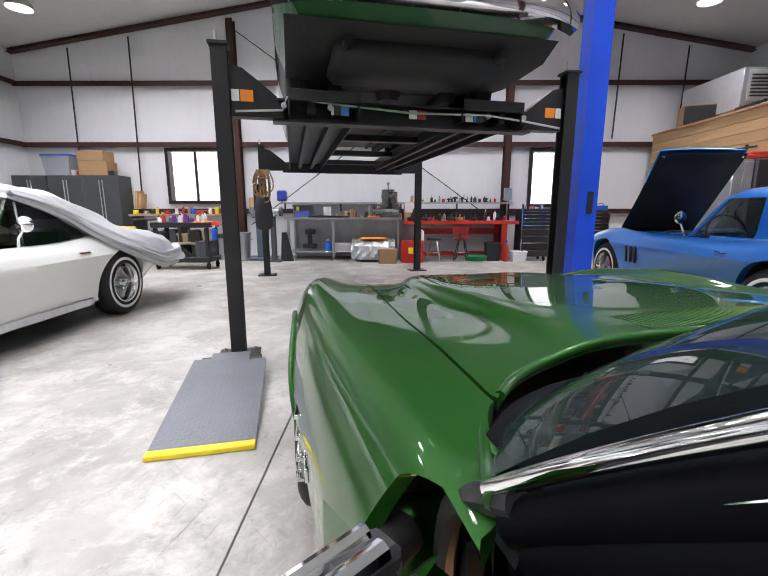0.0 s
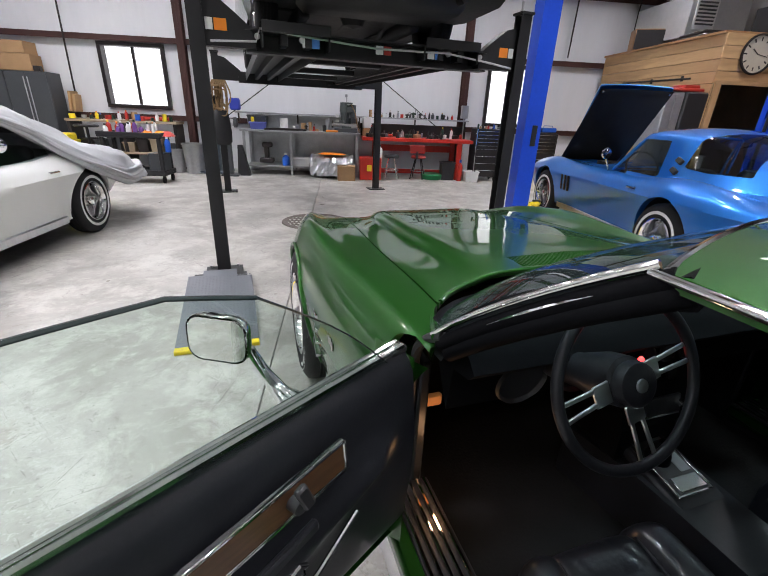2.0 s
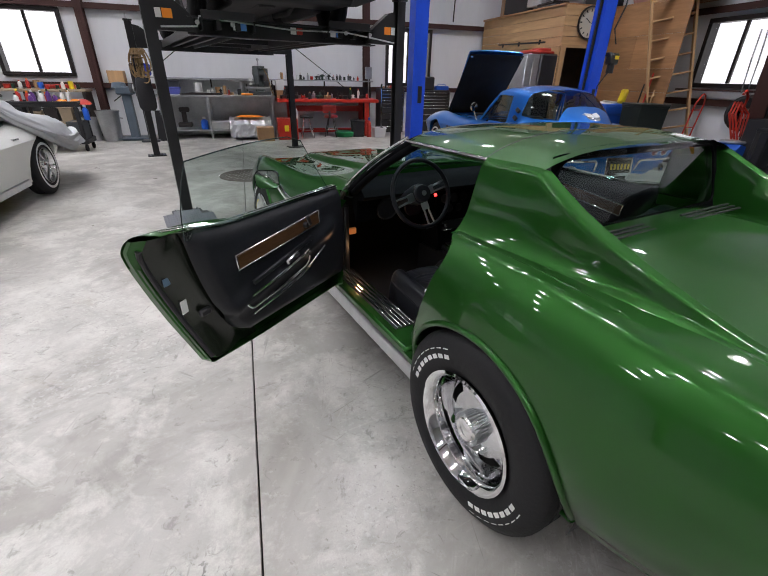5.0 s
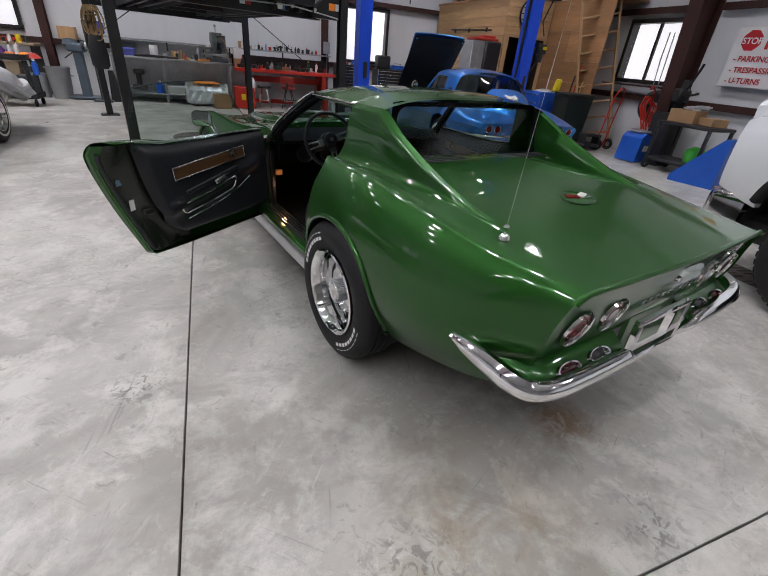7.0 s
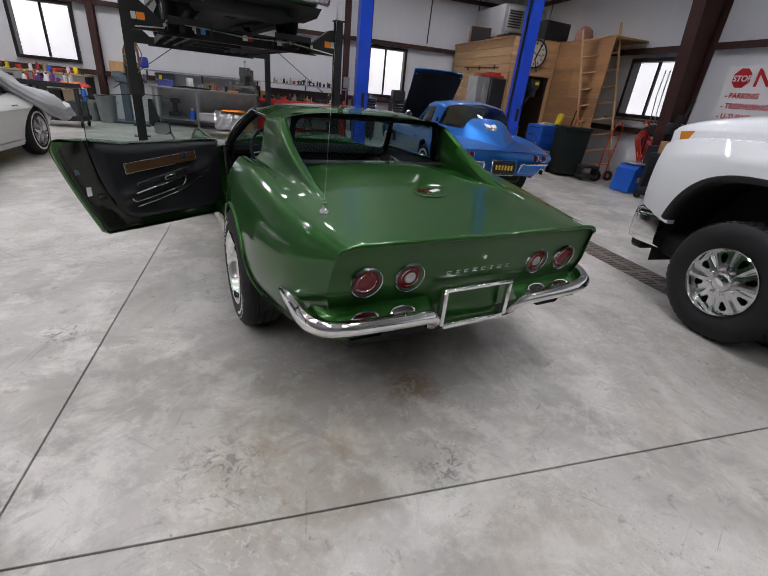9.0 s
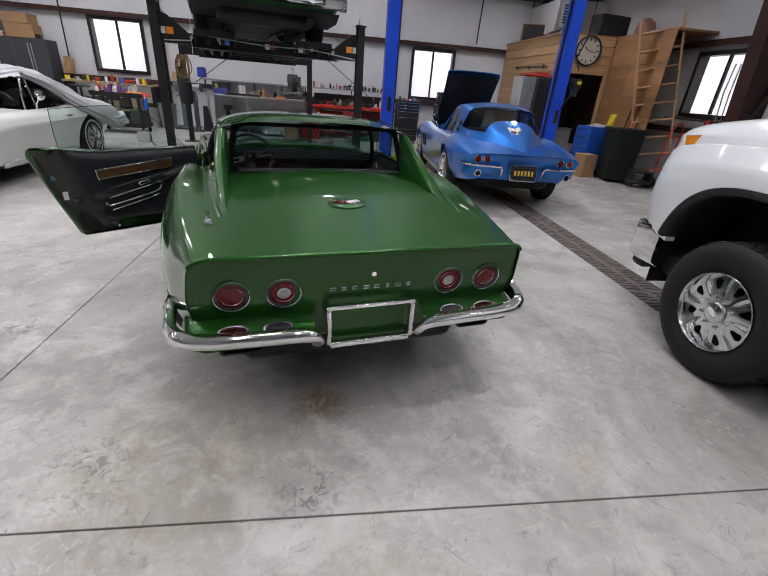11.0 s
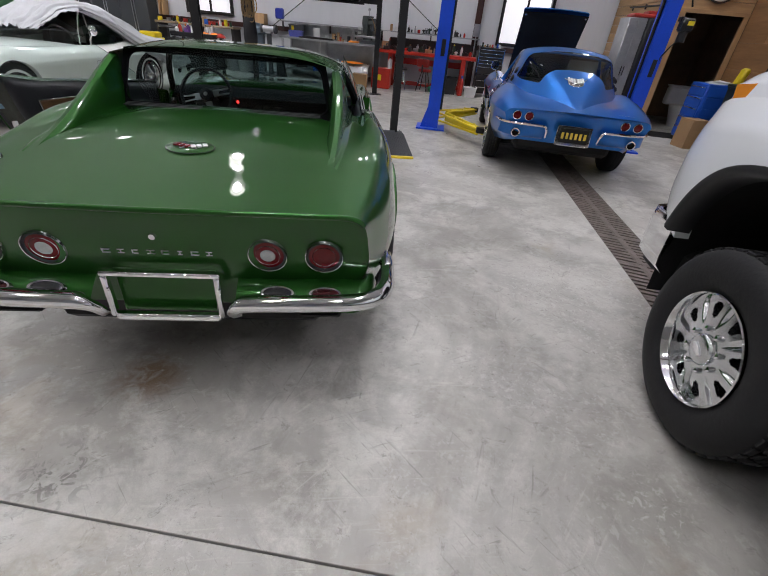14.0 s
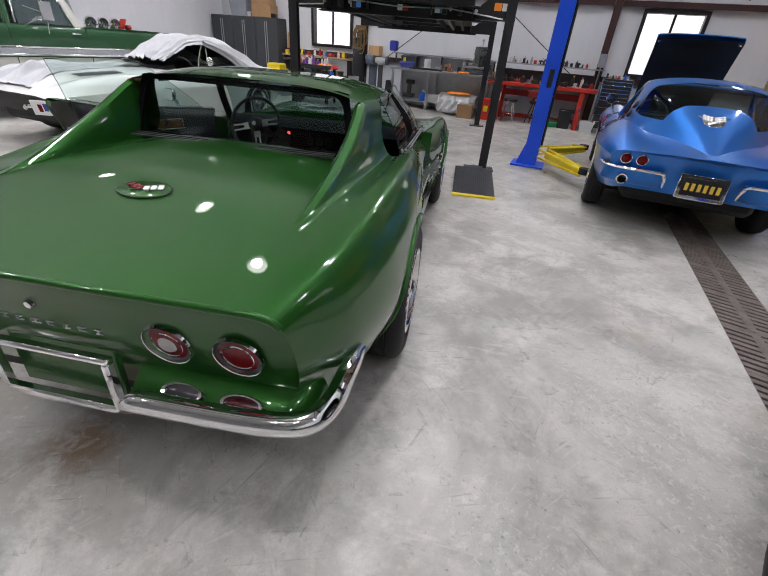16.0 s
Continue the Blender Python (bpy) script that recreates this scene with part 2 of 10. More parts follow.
def mesh(name, g, material, smooth=40, weld=False):
    me = bpy.data.meshes.new(name)
    me.from_pydata(g.v, [], g.f)
    bm = bmesh.new()
    bm.from_mesh(me)
    if weld:
        bmesh.ops.remove_doubles(bm, verts=bm.verts, dist=0.0004)
    bmesh.ops.recalc_face_normals(bm, faces=bm.faces)
    bm.to_mesh(me)
    bm.free()
    me.materials.append(material)
    if smooth:
        me.shade_smooth()
        me.set_sharp_from_angle(angle=radians(smooth))
    return me


def part(name, g, material, parent, label="", smooth=40, weld=False):
    """One mesh as a part of a thing (or of a part)."""
    ob = new(name, mesh(name, g, material, smooth, weld))
    ob.parent = parent
    if label:
        ob["label"] = label
    return ob


def thing(name, label, category, m=None, group="", kind=""):
    """An Empty at the base of a thing that has parts."""
    ob = new(name)
    ob.empty_display_size = 0.1
    if m is not None:
        ob.matrix_world = m
    return tagged(ob, label, category, group, kind)


def solid(name, g, material, label, category, m=None, group="", kind="", smooth=40):
    """A thing of a single mesh."""
    ob = new(name, mesh(name, g, material, smooth))
    if m is not None:
        ob.matrix_world = m
    return tagged(ob, label, category, group, kind)


def pchip(xs, ys):
    """Shape-keeping cubic through knots."""
    xs, ys = np.array(xs, float), np.array(ys, float)
    h, d = np.diff(xs), np.diff(ys) / np.diff(xs)
    m = np.zeros(len(xs))
    m[0], m[-1] = d[0], d[-1]
    for i in range(1, len(xs) - 1):
        if d[i - 1] * d[i] > 0:
            w1, w2 = 2 * h[i] + h[i - 1], h[i] + 2 * h[i - 1]
            m[i] = (w1 + w2) / (w1 / d[i - 1] + w2 / d[i])

    def f(x):
        i = int(np.clip(np.searchsorted(xs, x) - 1, 0, len(xs) - 2))
        t = (x - xs[i]) / h[i]
        t = min(max(t, 0.0), 1.0)
        return float((1 + 2 * t) * (1 - t) ** 2 * ys[i] + t * (1 - t) ** 2 * h[i] * m[i] + t * t * (3 - 2 * t) * ys[i + 1] + t * t * (t - 1) * h[i] * m[i + 1])
    return f


def catmull(pts, sub, sharp=()):
    """Smooth polyline through points, with corners kept at the indices in `sharp`."""
    out = []
    n = len(pts)
    P = [Vector(p) for p in pts]
    for i in range(n - 1):
        p1, p2 = P[i], P[i + 1]
        p0 = P[i - 1] if i and i not in sharp else p1 * 2 - p2
        p3 = P[i + 2] if i + 2 < n and (i + 1) not in sharp else p2 * 2 - p1
        for k in range(sub):
            t = k / sub
            out.append(0.5 * ((2 * p1) + (p2 - p0) * t + (2 * p0 - 5 * p1 + 4 * p2 - p3) * t * t + (3 * p1 - p0 - 3 * p2 + p3) * t ** 3))
    out.append(P[-1])
    return out


def loft(st, lines, ny, sub, sharp=(), tail=None, nose=None, reach=0.35, mirror=True, extra=()):
    """Half body from feature lines (x list, z list) over the stations st, mirrored. tail, nose: how far each line is drawn back or forward at its ends."""
    fx = [pchip(st, a) for a, b in lines]
    fz = [pchip(st, b) for a, b in lines]
    ys = sorted(set([round(st[0] + (st[-1] - st[0]) * i / ny, 5) for i in range(ny + 1)] + list(extra)))
    rows = []
    for y in ys:
        w0 = max(0.0, 1 - (y - st[0]) / reach) ** 2
        w1 = max(0.0, 1 - (st[-1] - y) / reach) ** 2
        pts = [(fx[k](y), y + (tail[k] * w0 if tail else 0) + (nose[k] * w1 if nose else 0), fz[k](y)) for k in range(len(lines))]
        c = catmull(pts, sub, sharp)
        if mirror:
            c = [Vector((-p.x, p.y, p.z)) for p in c] + c[::-1][1:]
        rows.append(c)
    return rows


def clip(g, fn):
    """Keeps the part of a mesh where fn(point) > 0, with the cut edge on fn = 0."""
    val = [fn(p) for p in g.v]
    out, idx, cut = Geo(), {}, {}

    def keep(i):
        if i not in idx:
            idx[i] = len(out.v)
            out.v.append(g.v[i])
        return idx[i]

    def cross(i, j):
        key = (min(i, j), max(i, j))
        if key not in cut:
            a, b = (Vector(g.v[i]), Vector(g.v[j])) if val[i] > 0 else (Vector(g.v[j]), Vector(g.v[i]))
            lo, hi = 0.0, 1.0
            for _ in range(14):
                mid = (lo + hi) / 2
                if fn(a.lerp(b, mid)) > 0:
                    lo = mid
                else:
                    hi = mid
            cut[key] = len(out.v)
            out.v.append(tuple(a.lerp(b, lo)))
        return cut[key]

    for q in g.f:
        s = [val[i] > 0 for i in q]
        if all(s):
            out.f.append(tuple(keep(i) for i in q))
        elif any(s):
            r = []
            n = len(q)
            for k in range(n):
                i, j = q[k], q[(k + 1) % n]
                if s[k]:
                    r.append(keep(i))
                if s[k] != s[(k + 1) % n]:
                    r.append(cross(i, j))
            if len(r) > 2:
                out.f.append(tuple(r))
    return out


def edge_flange(g, near, move):
    """Folds the open edge where near(point) holds inwards by move(point)."""
    count = {}
    for q in g.f:
        for k in range(len(q)):
            e = (q[k], q[(k + 1) % len(q)])
            key = (min(e), max(e))
            count[key] = count.get(key, 0) + 1
    made = {}
    for (a, b), c in list(count.items()):
        if c == 1 and near(g.v[a]) and near(g.v[b]):
            for i in (a, b):
                if i not in made:
                    made[i] = len(g.v)
                    g.v.append(tuple(move(Vector(g.v[i]))))
            g.f.append((a, b, made[b], made[a]))
    return g


def arc(cx, cy, r, a0, a1, n):
    return [(cx + r * math.cos(radians(a0 + (a1 - a0) * i / n)), cy + r * math.sin(radians(a0 + (a1 - a0) * i / n))) for i in range(n + 1)]


def rounded(w, h, r, n=4):
    """Outline of a rounded rectangle about the origin."""
    out = []
    for cx, cy, a in ((w / 2 - r, h / 2 - r, 0), (-w / 2 + r, h / 2 - r, 90), (-w / 2 + r, -h / 2 + r, 180), (w / 2 - r, -h / 2 + r, 270)):
        out += arc(cx, cy, r, a, a + 90, n)
    return out

# ---------------------------------------------------------------- building
M_WALL = mat("white_insulation_facing", (0.72, 0.73, 0.75), 0.55, var=0.05, scale=1.3, fine=9, bump=0.25, bump_scale=3.0, stretch=(1, 1, 0.25))
M_CEIL = mat("ceiling_insulation_facing", (0.62, 0.62, 0.60), 0.6, var=0.06, scale=0.9, fine=8, bump=0.3, bump_scale=2.0)
M_STEEL = mat("red_oxide_steel", (0.055, 0.022, 0.018), 0.5, var=0.2, scale=2, fine=40)
M_FRAME = mat("dark_bronze_frame", (0.02, 0.016, 0.015), 0.4, var=0.15)
M_JOINT = mat("joint_dirt", (0.03, 0.028, 0.026), 0.9, var=0.3)
M_IRON = mat("rusty_cast_iron", (0.15, 0.125, 0.112), 0.6, metal=0.2, var=0.35, scale=9, fine=80, bump=0.3)
M_OUT = mat("bright_outdoors", (0.90, 0.85, 0.875), 1.0, var=0.24, scale=1.5, fine=7, emit=1.05, stretch=(1, 1, 0.3))


def concrete():
    m = bpy.data.materials.new("sealed_concrete")
    m.use_nodes = True
    nt = m.node_tree
    p = nt.nodes["Principled BSDF"]
    L = nt.links.new
    tc = nt.nodes.new("ShaderNodeTexCoord")

    def noi(sc, det, rg=0.6, dist=0.0, vec=None):
        n = nt.nodes.new("ShaderNodeTexNoise")
        n.inputs["Scale"].default_value, n.inputs["Detail"].default_value = sc, det
        n.inputs["Roughness"].default_value, n.inputs["Distortion"].default_value = rg, dist
        L(vec or tc.outputs["Object"], n.inputs["Vector"])
        return n.outputs["Fac"]

    def rng(x, a, b, c, d):
        r = nt.nodes.new("ShaderNodeMapRange")
        for k, v in zip(("From Min", "From Max", "To Min", "To Max"), (a, b, c, d)):
            r.inputs[k].default_value = v
        L(x, r.inputs["Value"])
        return r.outputs[0]

    def math2(op, a, b):
        n = nt.nodes.new("ShaderNodeMath")
        n.operation = op
        for i, x in enumerate((a, b)):
            if isinstance(x, (int, float)):
                n.inputs[i].default_value = x
            else:
                L(x, n.inputs[i])
        return n.outputs[0]

    def mixc(f, a, b):
        n = nt.nodes.new("ShaderNodeMix")
        n.data_type = "RGBA"
        L(f, n.inputs["Factor"])
        for key, x in (("A", a), ("B", b)):
            if isinstance(x, tuple):
                n.inputs[key].default_value = (*x, 1)
            else:
                L(x, n.inputs[key])
        return n.outputs["Result"]

    cloud = rng(noi(0.9, 6, 0.62, 0.6), 0.38, 0.62, 0, 1)
    base = mixc(cloud, (0.290, 0.276, 0.248), (0.490, 0.476, 0.440))
    mott = rng(noi(2.6, 10, 0.72, 0.25), 0.48, 0.60, 0, 0.72)
    base = mixc(mott, base, (0.610, 0.598, 0.552))
    fleck = rng(noi(15, 8, 0.72, 0.4), 0.57, 0.66, 0, 0.45)
    base = mixc(fleck, base, (0.588, 0.570, 0.518))
    pit = rng(noi(11, 9, 0.75, 0.9), 0.585, 0.65, 0, 0.6)
    base = mixc(pit, base, (0.196, 0.185, 0.162))
    dark = rng(noi(0.62, 6, 0.62, 1.4), 0.50, 0.68, 0, 0.62)
    base = mixc(dark, base, (0.216, 0.205, 0.180))
    stain = rng(noi(1.7, 5, 0.6, 0.5), 0.63, 0.74, 0, 0.4)
    base = mixc(stain, base, (0.265, 0.195, 0.111))

    def streaks(turn, sc, lo, hi, mk, amt, tone):
        """Short straight scrapes of one direction, in patches."""
        nonlocal base
        mp = nt.nodes.new("ShaderNodeMapping")
        mp.inputs["Rotation"].default_value = (0, 0, turn)
        mp.vector_type = "TEXTURE"
        mp.inputs["Location"].default_value = (turn * 3.1, 1.7 * turn, 0)
        mp.inputs["Scale"].default_value = (1, 0.085, 1)
        L(tc.outputs["Object"], mp.inputs[0])
        line = rng(noi(sc, 2, 0.5, 1.1, mp.outputs[0]), lo, hi, 0, 1)
        mask = rng(noi(mk, 4, 0.6, 0.3), 0.5, 0.6, 0, amt)
        base = mixc(math2("MULTIPLY", line, mask), base, tone)

    for turn, sc, mk in ((0.5, 3.4, 1.3), (-0.7, 4.2, 1.7), (1.4, 3.0, 2.1), (2.4, 5.0, 1.5)):
        streaks(turn, sc, 0.655, 0.73, mk, 0.42, (0.105, 0.100, 0.088))
    for turn, sc, mk in ((0.2, 3.0, 1.1), (1.0, 4.4, 1.9)):
        streaks(turn, sc, 0.62, 0.70, mk, 0.3, (0.608, 0.595, 0.536))
    swirl = rng(noi(1.5, 7, 0.66, 2.6), 0.54, 0.64, 0, 0.34)
    base = mixc(swirl, base, (0.200, 0.190, 0.165))
    chip = rng(noi(6.5, 9, 0.78, 1.2), 0.60, 0.64, 0, 1)
    chips = rng(noi(1.1, 3, 0.5, 0.5), 0.52, 0.60, 0, 0.55)
    base = mixc(math2("MULTIPLY", chip, chips), base, (0.150, 0.143, 0.125))
    def spot(x, y, r, amt, tone, grain, lo, hi):
        """A stain of its own at one place on the slab, broken up by grain."""
        nonlocal base
        d = nt.nodes.new("ShaderNodeVectorMath")
        d.operation = "DISTANCE"
        L(tc.outputs["Object"], d.inputs[0])
        d.inputs[1].default_value = (x, y, 0)
        near = rng(d.outputs["Value"], r, r * 0.25, 0, amt)
        base = mixc(math2("MULTIPLY", near, rng(noi(grain, 6, 0.65, 1.0), lo, hi, 0, 1)), base, tone)

    spot(1.18, -1.80, 0.19, 0.95, (0.170, 0.100, 0.045), 14, 0.40, 0.55)
    spot(0.56, -2.16, 0.55, 0.60, (0.250, 0.190, 0.105), 5, 0.38, 0.58)
    spot(1.39, -2.69, 0.40, 0.45, (0.270, 0.210, 0.120), 6, 0.40, 0.62)
    spot(-0.55, -1.09, 0.16, 0.80, (0.085, 0.080, 0.070), 26, 0.52, 0.58)
    spot(1.16, -2.29, 0.17, 0.70, (0.100, 0.095, 0.083), 20, 0.53, 0.58)
    spot(0.31, -2.16, 0.24, 0.60, (0.100, 0.095, 0.083), 16, 0.54, 0.58)
    flake = rng(noi(32, 6, 0.72, 0.5), 0.54, 0.60, 0, 0.55)
    flaky = rng(noi(0.85, 3, 0.55, 0.4), 0.50, 0.62, 0, 1)
    base = mixc(math2("MULTIPLY", flake, flaky), base, (0.60, 0.59, 0.565))
    speck = rng(noi(48, 4, 0.7), 0.60, 0.66, 0, 0.6)
    base = mixc(math2("MULTIPLY", speck, flaky), base, (0.17, 0.16, 0.145))
    spots = rng(noi(24, 3, 0.55), 0.70, 0.76, 0, 0.6)
    base = mixc(spots, base, (0.13, 0.115, 0.10))
    grain = rng(noi(170, 2), 0.3, 0.7, 0, 0.3)
    base = mixc(grain, base, (0.34, 0.33, 0.31))
    L(base, p.inputs["Base Color"])
    L(rng(noi(3.0, 6, 0.65), 0.3, 0.7, 0.26, 0.5), p.inputs["Roughness"])
    p.inputs["Specular IOR Level"].default_value = 0.4
    b = nt.nodes.new("ShaderNodeBump")
    b.inputs["Strength"].default_value = 0.16
    b.inputs["Distance"].default_value = 0.01
    L(noi(7.0, 8, 0.7, 0.8), b.inputs["Height"])
    L(b.outputs[0], p.inputs["Normal"])
    return m


M_CONC = concrete()

HALF, NORTH, SOUTH = 8.3, 9.95, -12.0
DRAIN = (3.78, 4.13, -11.0, 3.4)

g = Geo()
g.box((0, (NORTH + SOUTH) / 2, -0.13), (2 * HALF + 0.6, NORTH - SOUTH + 0.6, 0.2), 0.001)
floor = solid("floor", g, M_JOINT, "dark earth bed under the concrete slabs", "floor", kind="structure")
JX, JY, GAP = -0.35, -2.40, 0.007


def slab(x0, x1, y0, y1):
    g = Geo()
    g.box(((x0 + x1) / 2, (y0 + y1) / 2, -0.015), (x1 - x0 - GAP, y1 - y0 - GAP, 0.03), 0.002)
    part("slab", g, M_CONC, floor, "smooth sealed grey concrete slab with scuffs")


for x0, x1 in ((-HALF - 0.3, JX), (JX, DRAIN[0]), (DRAIN[1], HALF + 0.3)):
    for y0, y1 in ((SOUTH - 0.3, JY), (JY, NORTH + 0.3)):
        slab(x0, x1, y0, y1)
g = Geo()
g.box(((DRAIN[0] + DRAIN[1]) / 2, (DRAIN[3] + NORTH + 0.3) / 2, -0.015), (DRAIN[1] - DRAIN[0] - GAP, NORTH + 0.3 - DRAIN[3], 0.03), 0.002)
part("slab", g, M_CONC, floor)

drain = thing("trench_drain", "long trench drain with dark slotted cast-iron grates in the concrete", "drain", pose(0, 0, 0))
gg = Geo()
for sx in (-0.19, 0.0, 0.19):
    gg.box((sx, 0, -0.012), (0.036, 0.492, 0.02), 0.002)
gg.box((0, 0, -0.0118), (0.055, 0.48, 0.0176), 0.002)
for k in range(9):
    y = -0.232 + k * 0.464 / 8
    for sx in (-0.095, 0.095):
        gg.box((sx, y, -0.013), (0.175, 0.036, 0.018), 0.002, (0, 0, -12))
gm = mesh("grate", gg, M_IRON)
y = DRAIN[2] + 0.25
while y < DRAIN[3]:
    o = new("grate", gm)
    o.parent = drain
    o.location = ((DRAIN[0] + DRAIN[1]) / 2, y, -0.001)
    y += 0.5

manhole = thing("floor_drain_cover", "round rusty cast-iron drain cover set in the concrete floor", "drain cover", pose(-0.27, 4.77, 0.0, 0, 0, 20))
g = Geo()
g.lathe([(0.36, 0.004), (0.37, 0.010), (0.425, 0.010), (0.435, 0.0)], 40)
part("rim", g, M_IRON, manhole)
g = Geo()
for k in range(-6, 7):
    a = k * 0.054
    h = math.sqrt(max(0.0, 0.362 ** 2 - a * a))
    g.box((a, 0, 0.006), (0.026, 2 * h, 0.008), 0.002)
for k in range(-3, 4):
    a = k * 0.105
    h = math.sqrt(max(0.0, 0.362 ** 2 - a * a))
    g.box((0, a, 0.0055), (2 * h, 0.03, 0.007), 0.002)
part("grid", g, M_IRON, manhole)


def wall(name, at, length, z1, holes, gable=None):
    """Wall along local x from 0, face at local y = 0, thickness behind it; holes (x0, x1, z0, z1)."""
    g = Geo()
    xs = sorted({0.0, length, *[h[0] for h in holes], *[h[1] for h in holes]})
    for a, b in zip(xs, xs[1:]):
        zs = [0.0]
        for h in sorted(holes, key=lambda q: q[2]):
            if h[0] <= a and h[1] >= b:
                zs += [h[2], h[3]]
        zs.append(z1)
        for lo, hi in zip(zs[::2], zs[1::2]):
            g.prism([(a, lo), (b, lo), (b, hi), (a, hi)], 0, -0.15, pose(0, 0, 0, 90, 0, 0))
    if gable:
        g.prism([(0, z1), (length, z1), (length / 2, gable)], 0, -0.15, pose(0, 0, 0, 90, 0, 0))
    ob = solid(name, g, M_WALL, "white vinyl-faced insulated steel building wall", "wall", at, kind="structure", smooth=0)
    return ob


WIN_L, WIN_M = (-5.02, -3.68, 1.24, 2.52), (3.50, 4.78, 1.16, 2.50)
EAVE = roof_z(HALF)
wall("wall_north", pose(-HALF, NORTH, 0), 2 * HALF, EAVE, [(WIN_L[0] + HALF, WIN_L[1] + HALF, *WIN_L[2:]), (WIN_M[0] + HALF, WIN_M[1] + HALF, *WIN_M[2:])], 5.97)
WIN_R = (3.62, 4.93, 1.32, 2.46)
wall("wall_east", pose(HALF, NORTH, 0, 0, 0, -90), NORTH - SOUTH, EAVE, [(NORTH - WIN_R[1], NORTH - WIN_R[0], *WIN_R[2:])])
WIN_W = (0.6, 1.9, 1.24, 2.52)
wall("wall_west", pose(-HALF, SOUTH, 0, 0, 0, 90), NORTH - SOUTH, EAVE, [(WIN_W[0] - SOUTH, WIN_W[1] - SOUTH, *WIN_W[2:])])
wall("wall_south", pose(HALF, SOUTH, 0, 0, 0, 180), 2 * HALF, EAVE, [], 5.97)

g = Geo()
for s in (-1, 1):
    g.prism([(0, 5.95), (s * (HALF + 0.3), 5.95 - 0.162 * (HALF + 0.3)), (s * (HALF + 0.3), 6.1 - 0.162 * (HALF + 0.3)), (0, 6.1)], -NORTH - 0.3, -SOUTH + 0.3, pose(0, 0, 0, 90, 0, 0))
    for k in range(1, 6):
        x = s * k * 1.5
        g.box((x, (NORTH + SOUTH) / 2, roof_z(x) + 0.005), (0.05, NORTH - SOUTH, 0.02), 0.003, (0, s * 9.2, 0))
solid("ceiling", g, M_CEIL, "pale insulation-faced gable ceiling with purlin lines", "ceiling", kind="structure", smooth=0)


def beam(name, a, b, w, h, label="red-oxide painted steel frame member"):
    """I-section from a to b: flange width w, depth h."""
    g = Geo()
    a, b = Vector(a), Vector(b)
    d = (b - a)
    n = d.length
    q = d.to_track_quat("Z", "Y").to_matrix().to_4x4()
    g.m = Matrix.Translation(a) @ q
    g.box((0, 0, n / 2), (0.012, h - 0.02, n), 0.002)
    for s in (-1, 1):
        g.box((0, s * (h / 2 - 0.006), n / 2), (w, 0.012, n), 0.002)
    return solid(name, g, M_STEEL, label, "steel beam", kind="structure")


for s in (-1, 1):
    beam("rafter", (s * 8.25, NORTH - 0.16, roof_z(8.25) - 0.11), (0, NORTH - 0.16, roof_z(0) - 0.11), 0.16, 0.2)
for x in (-3.28, 2.95):
    g = Geo()
    g.box((x, NORTH - 0.1, 2.6), (0.012, 0.2, 5.2), 0.002)
    for yy in (0.01, 0.19):
        g.box((x, NORTH - yy, 2.6), (0.15, 0.012, 5.2), 0.002)
    solid("wind_column", g, M_STEEL, "red-oxide steel column against the end wall", "steel column", kind="structure")
for z in (1.12, 2.63, 3.95):
    for x0, x1 in ((-HALF, -3.36), (-3.20, 2.87), (3.03, HALF)):
        g = Geo()
        g.box(((x0 + x1) / 2, NORTH - 0.06, z), (x1 - x0 - 0.004, 0.11, 0.012), 0.002)
        g.box(((x0 + x1) / 2, NORTH - 0.11, z - 0.05), (x1 - x0 - 0.004, 0.010, 0.11), 0.002)
        solid("girt", g, M_STEEL, "red-oxide steel girt along the wall", "girt", kind="structure")
    for s, y0, y1 in ((1, 3.5, NORTH - 0.15), (1, -3.4, 3.1), (1, SOUTH, -3.8), (-1, 3.5, NORTH - 0.15), (-1, -3.4, 3.1), (-1, SOUTH, -3.8)):
        g = Geo()
        g.box((s * (HALF - 0.06), (y0 + y1) / 2, z), (0.11, y1 - y0, 0.012), 0.002)
        g.box((s * (HALF - 0.11), (y0 + y1) / 2, z - 0.05), (0.010, y1 - y0, 0.11), 0.002)
        solid("girt", g, M_STEEL, "red-oxide steel girt along the wall", "girt", kind="structure")
for fy in (3.3, -3.6):
    for s in (-1, 1):
        g = Geo()
        prof = [(8.28, 0), (7.98, 0), (7.62, 4.25), (8.28, 4.6)]
        g.prism([(s * x, z) for x, z in prof], -0.008, 0.008, pose(0, fy, 0, 90, 0, 0))
        for (xa, za), (xb, zb) in ((prof[0], prof[3]), (prof[1], prof[2])):
            dx, dz = xb - xa, zb - za
            g.box((s * (xa + xb) / 2, fy, (za + zb) / 2), (0.016, 0.26, math.hypot(dx, dz)), 0.002, (0, s * math.degrees(math.atan2(dx, dz)), 0))
        solid("portal_column", g, M_STEEL, "tapered red-oxide steel portal column", "steel column", kind="structure")
        beam("rafter", (s * 7.95, fy, roof_z(7.95) - 0.30), (0, fy, roof_z(0) - 0.2), 0.24, 0.4)

# flat straps and tie rods on the end wall
for x in (-6.96, -5.58, 5.34, 6.81):
    g = Geo()
    z0, z1 = (1.1 if x < 0 else 2.7), roof_z(x) - 0.3
    g.box((x, NORTH - 0.128, (z0 + z1) / 2), (0.035, 0.012, z1 - z0), 0.003, (0, 1.0, 0))
    solid("wall_strap", g, M_FRAME, "thin dark vertical strap on the insulated wall", "strap", kind="structure")
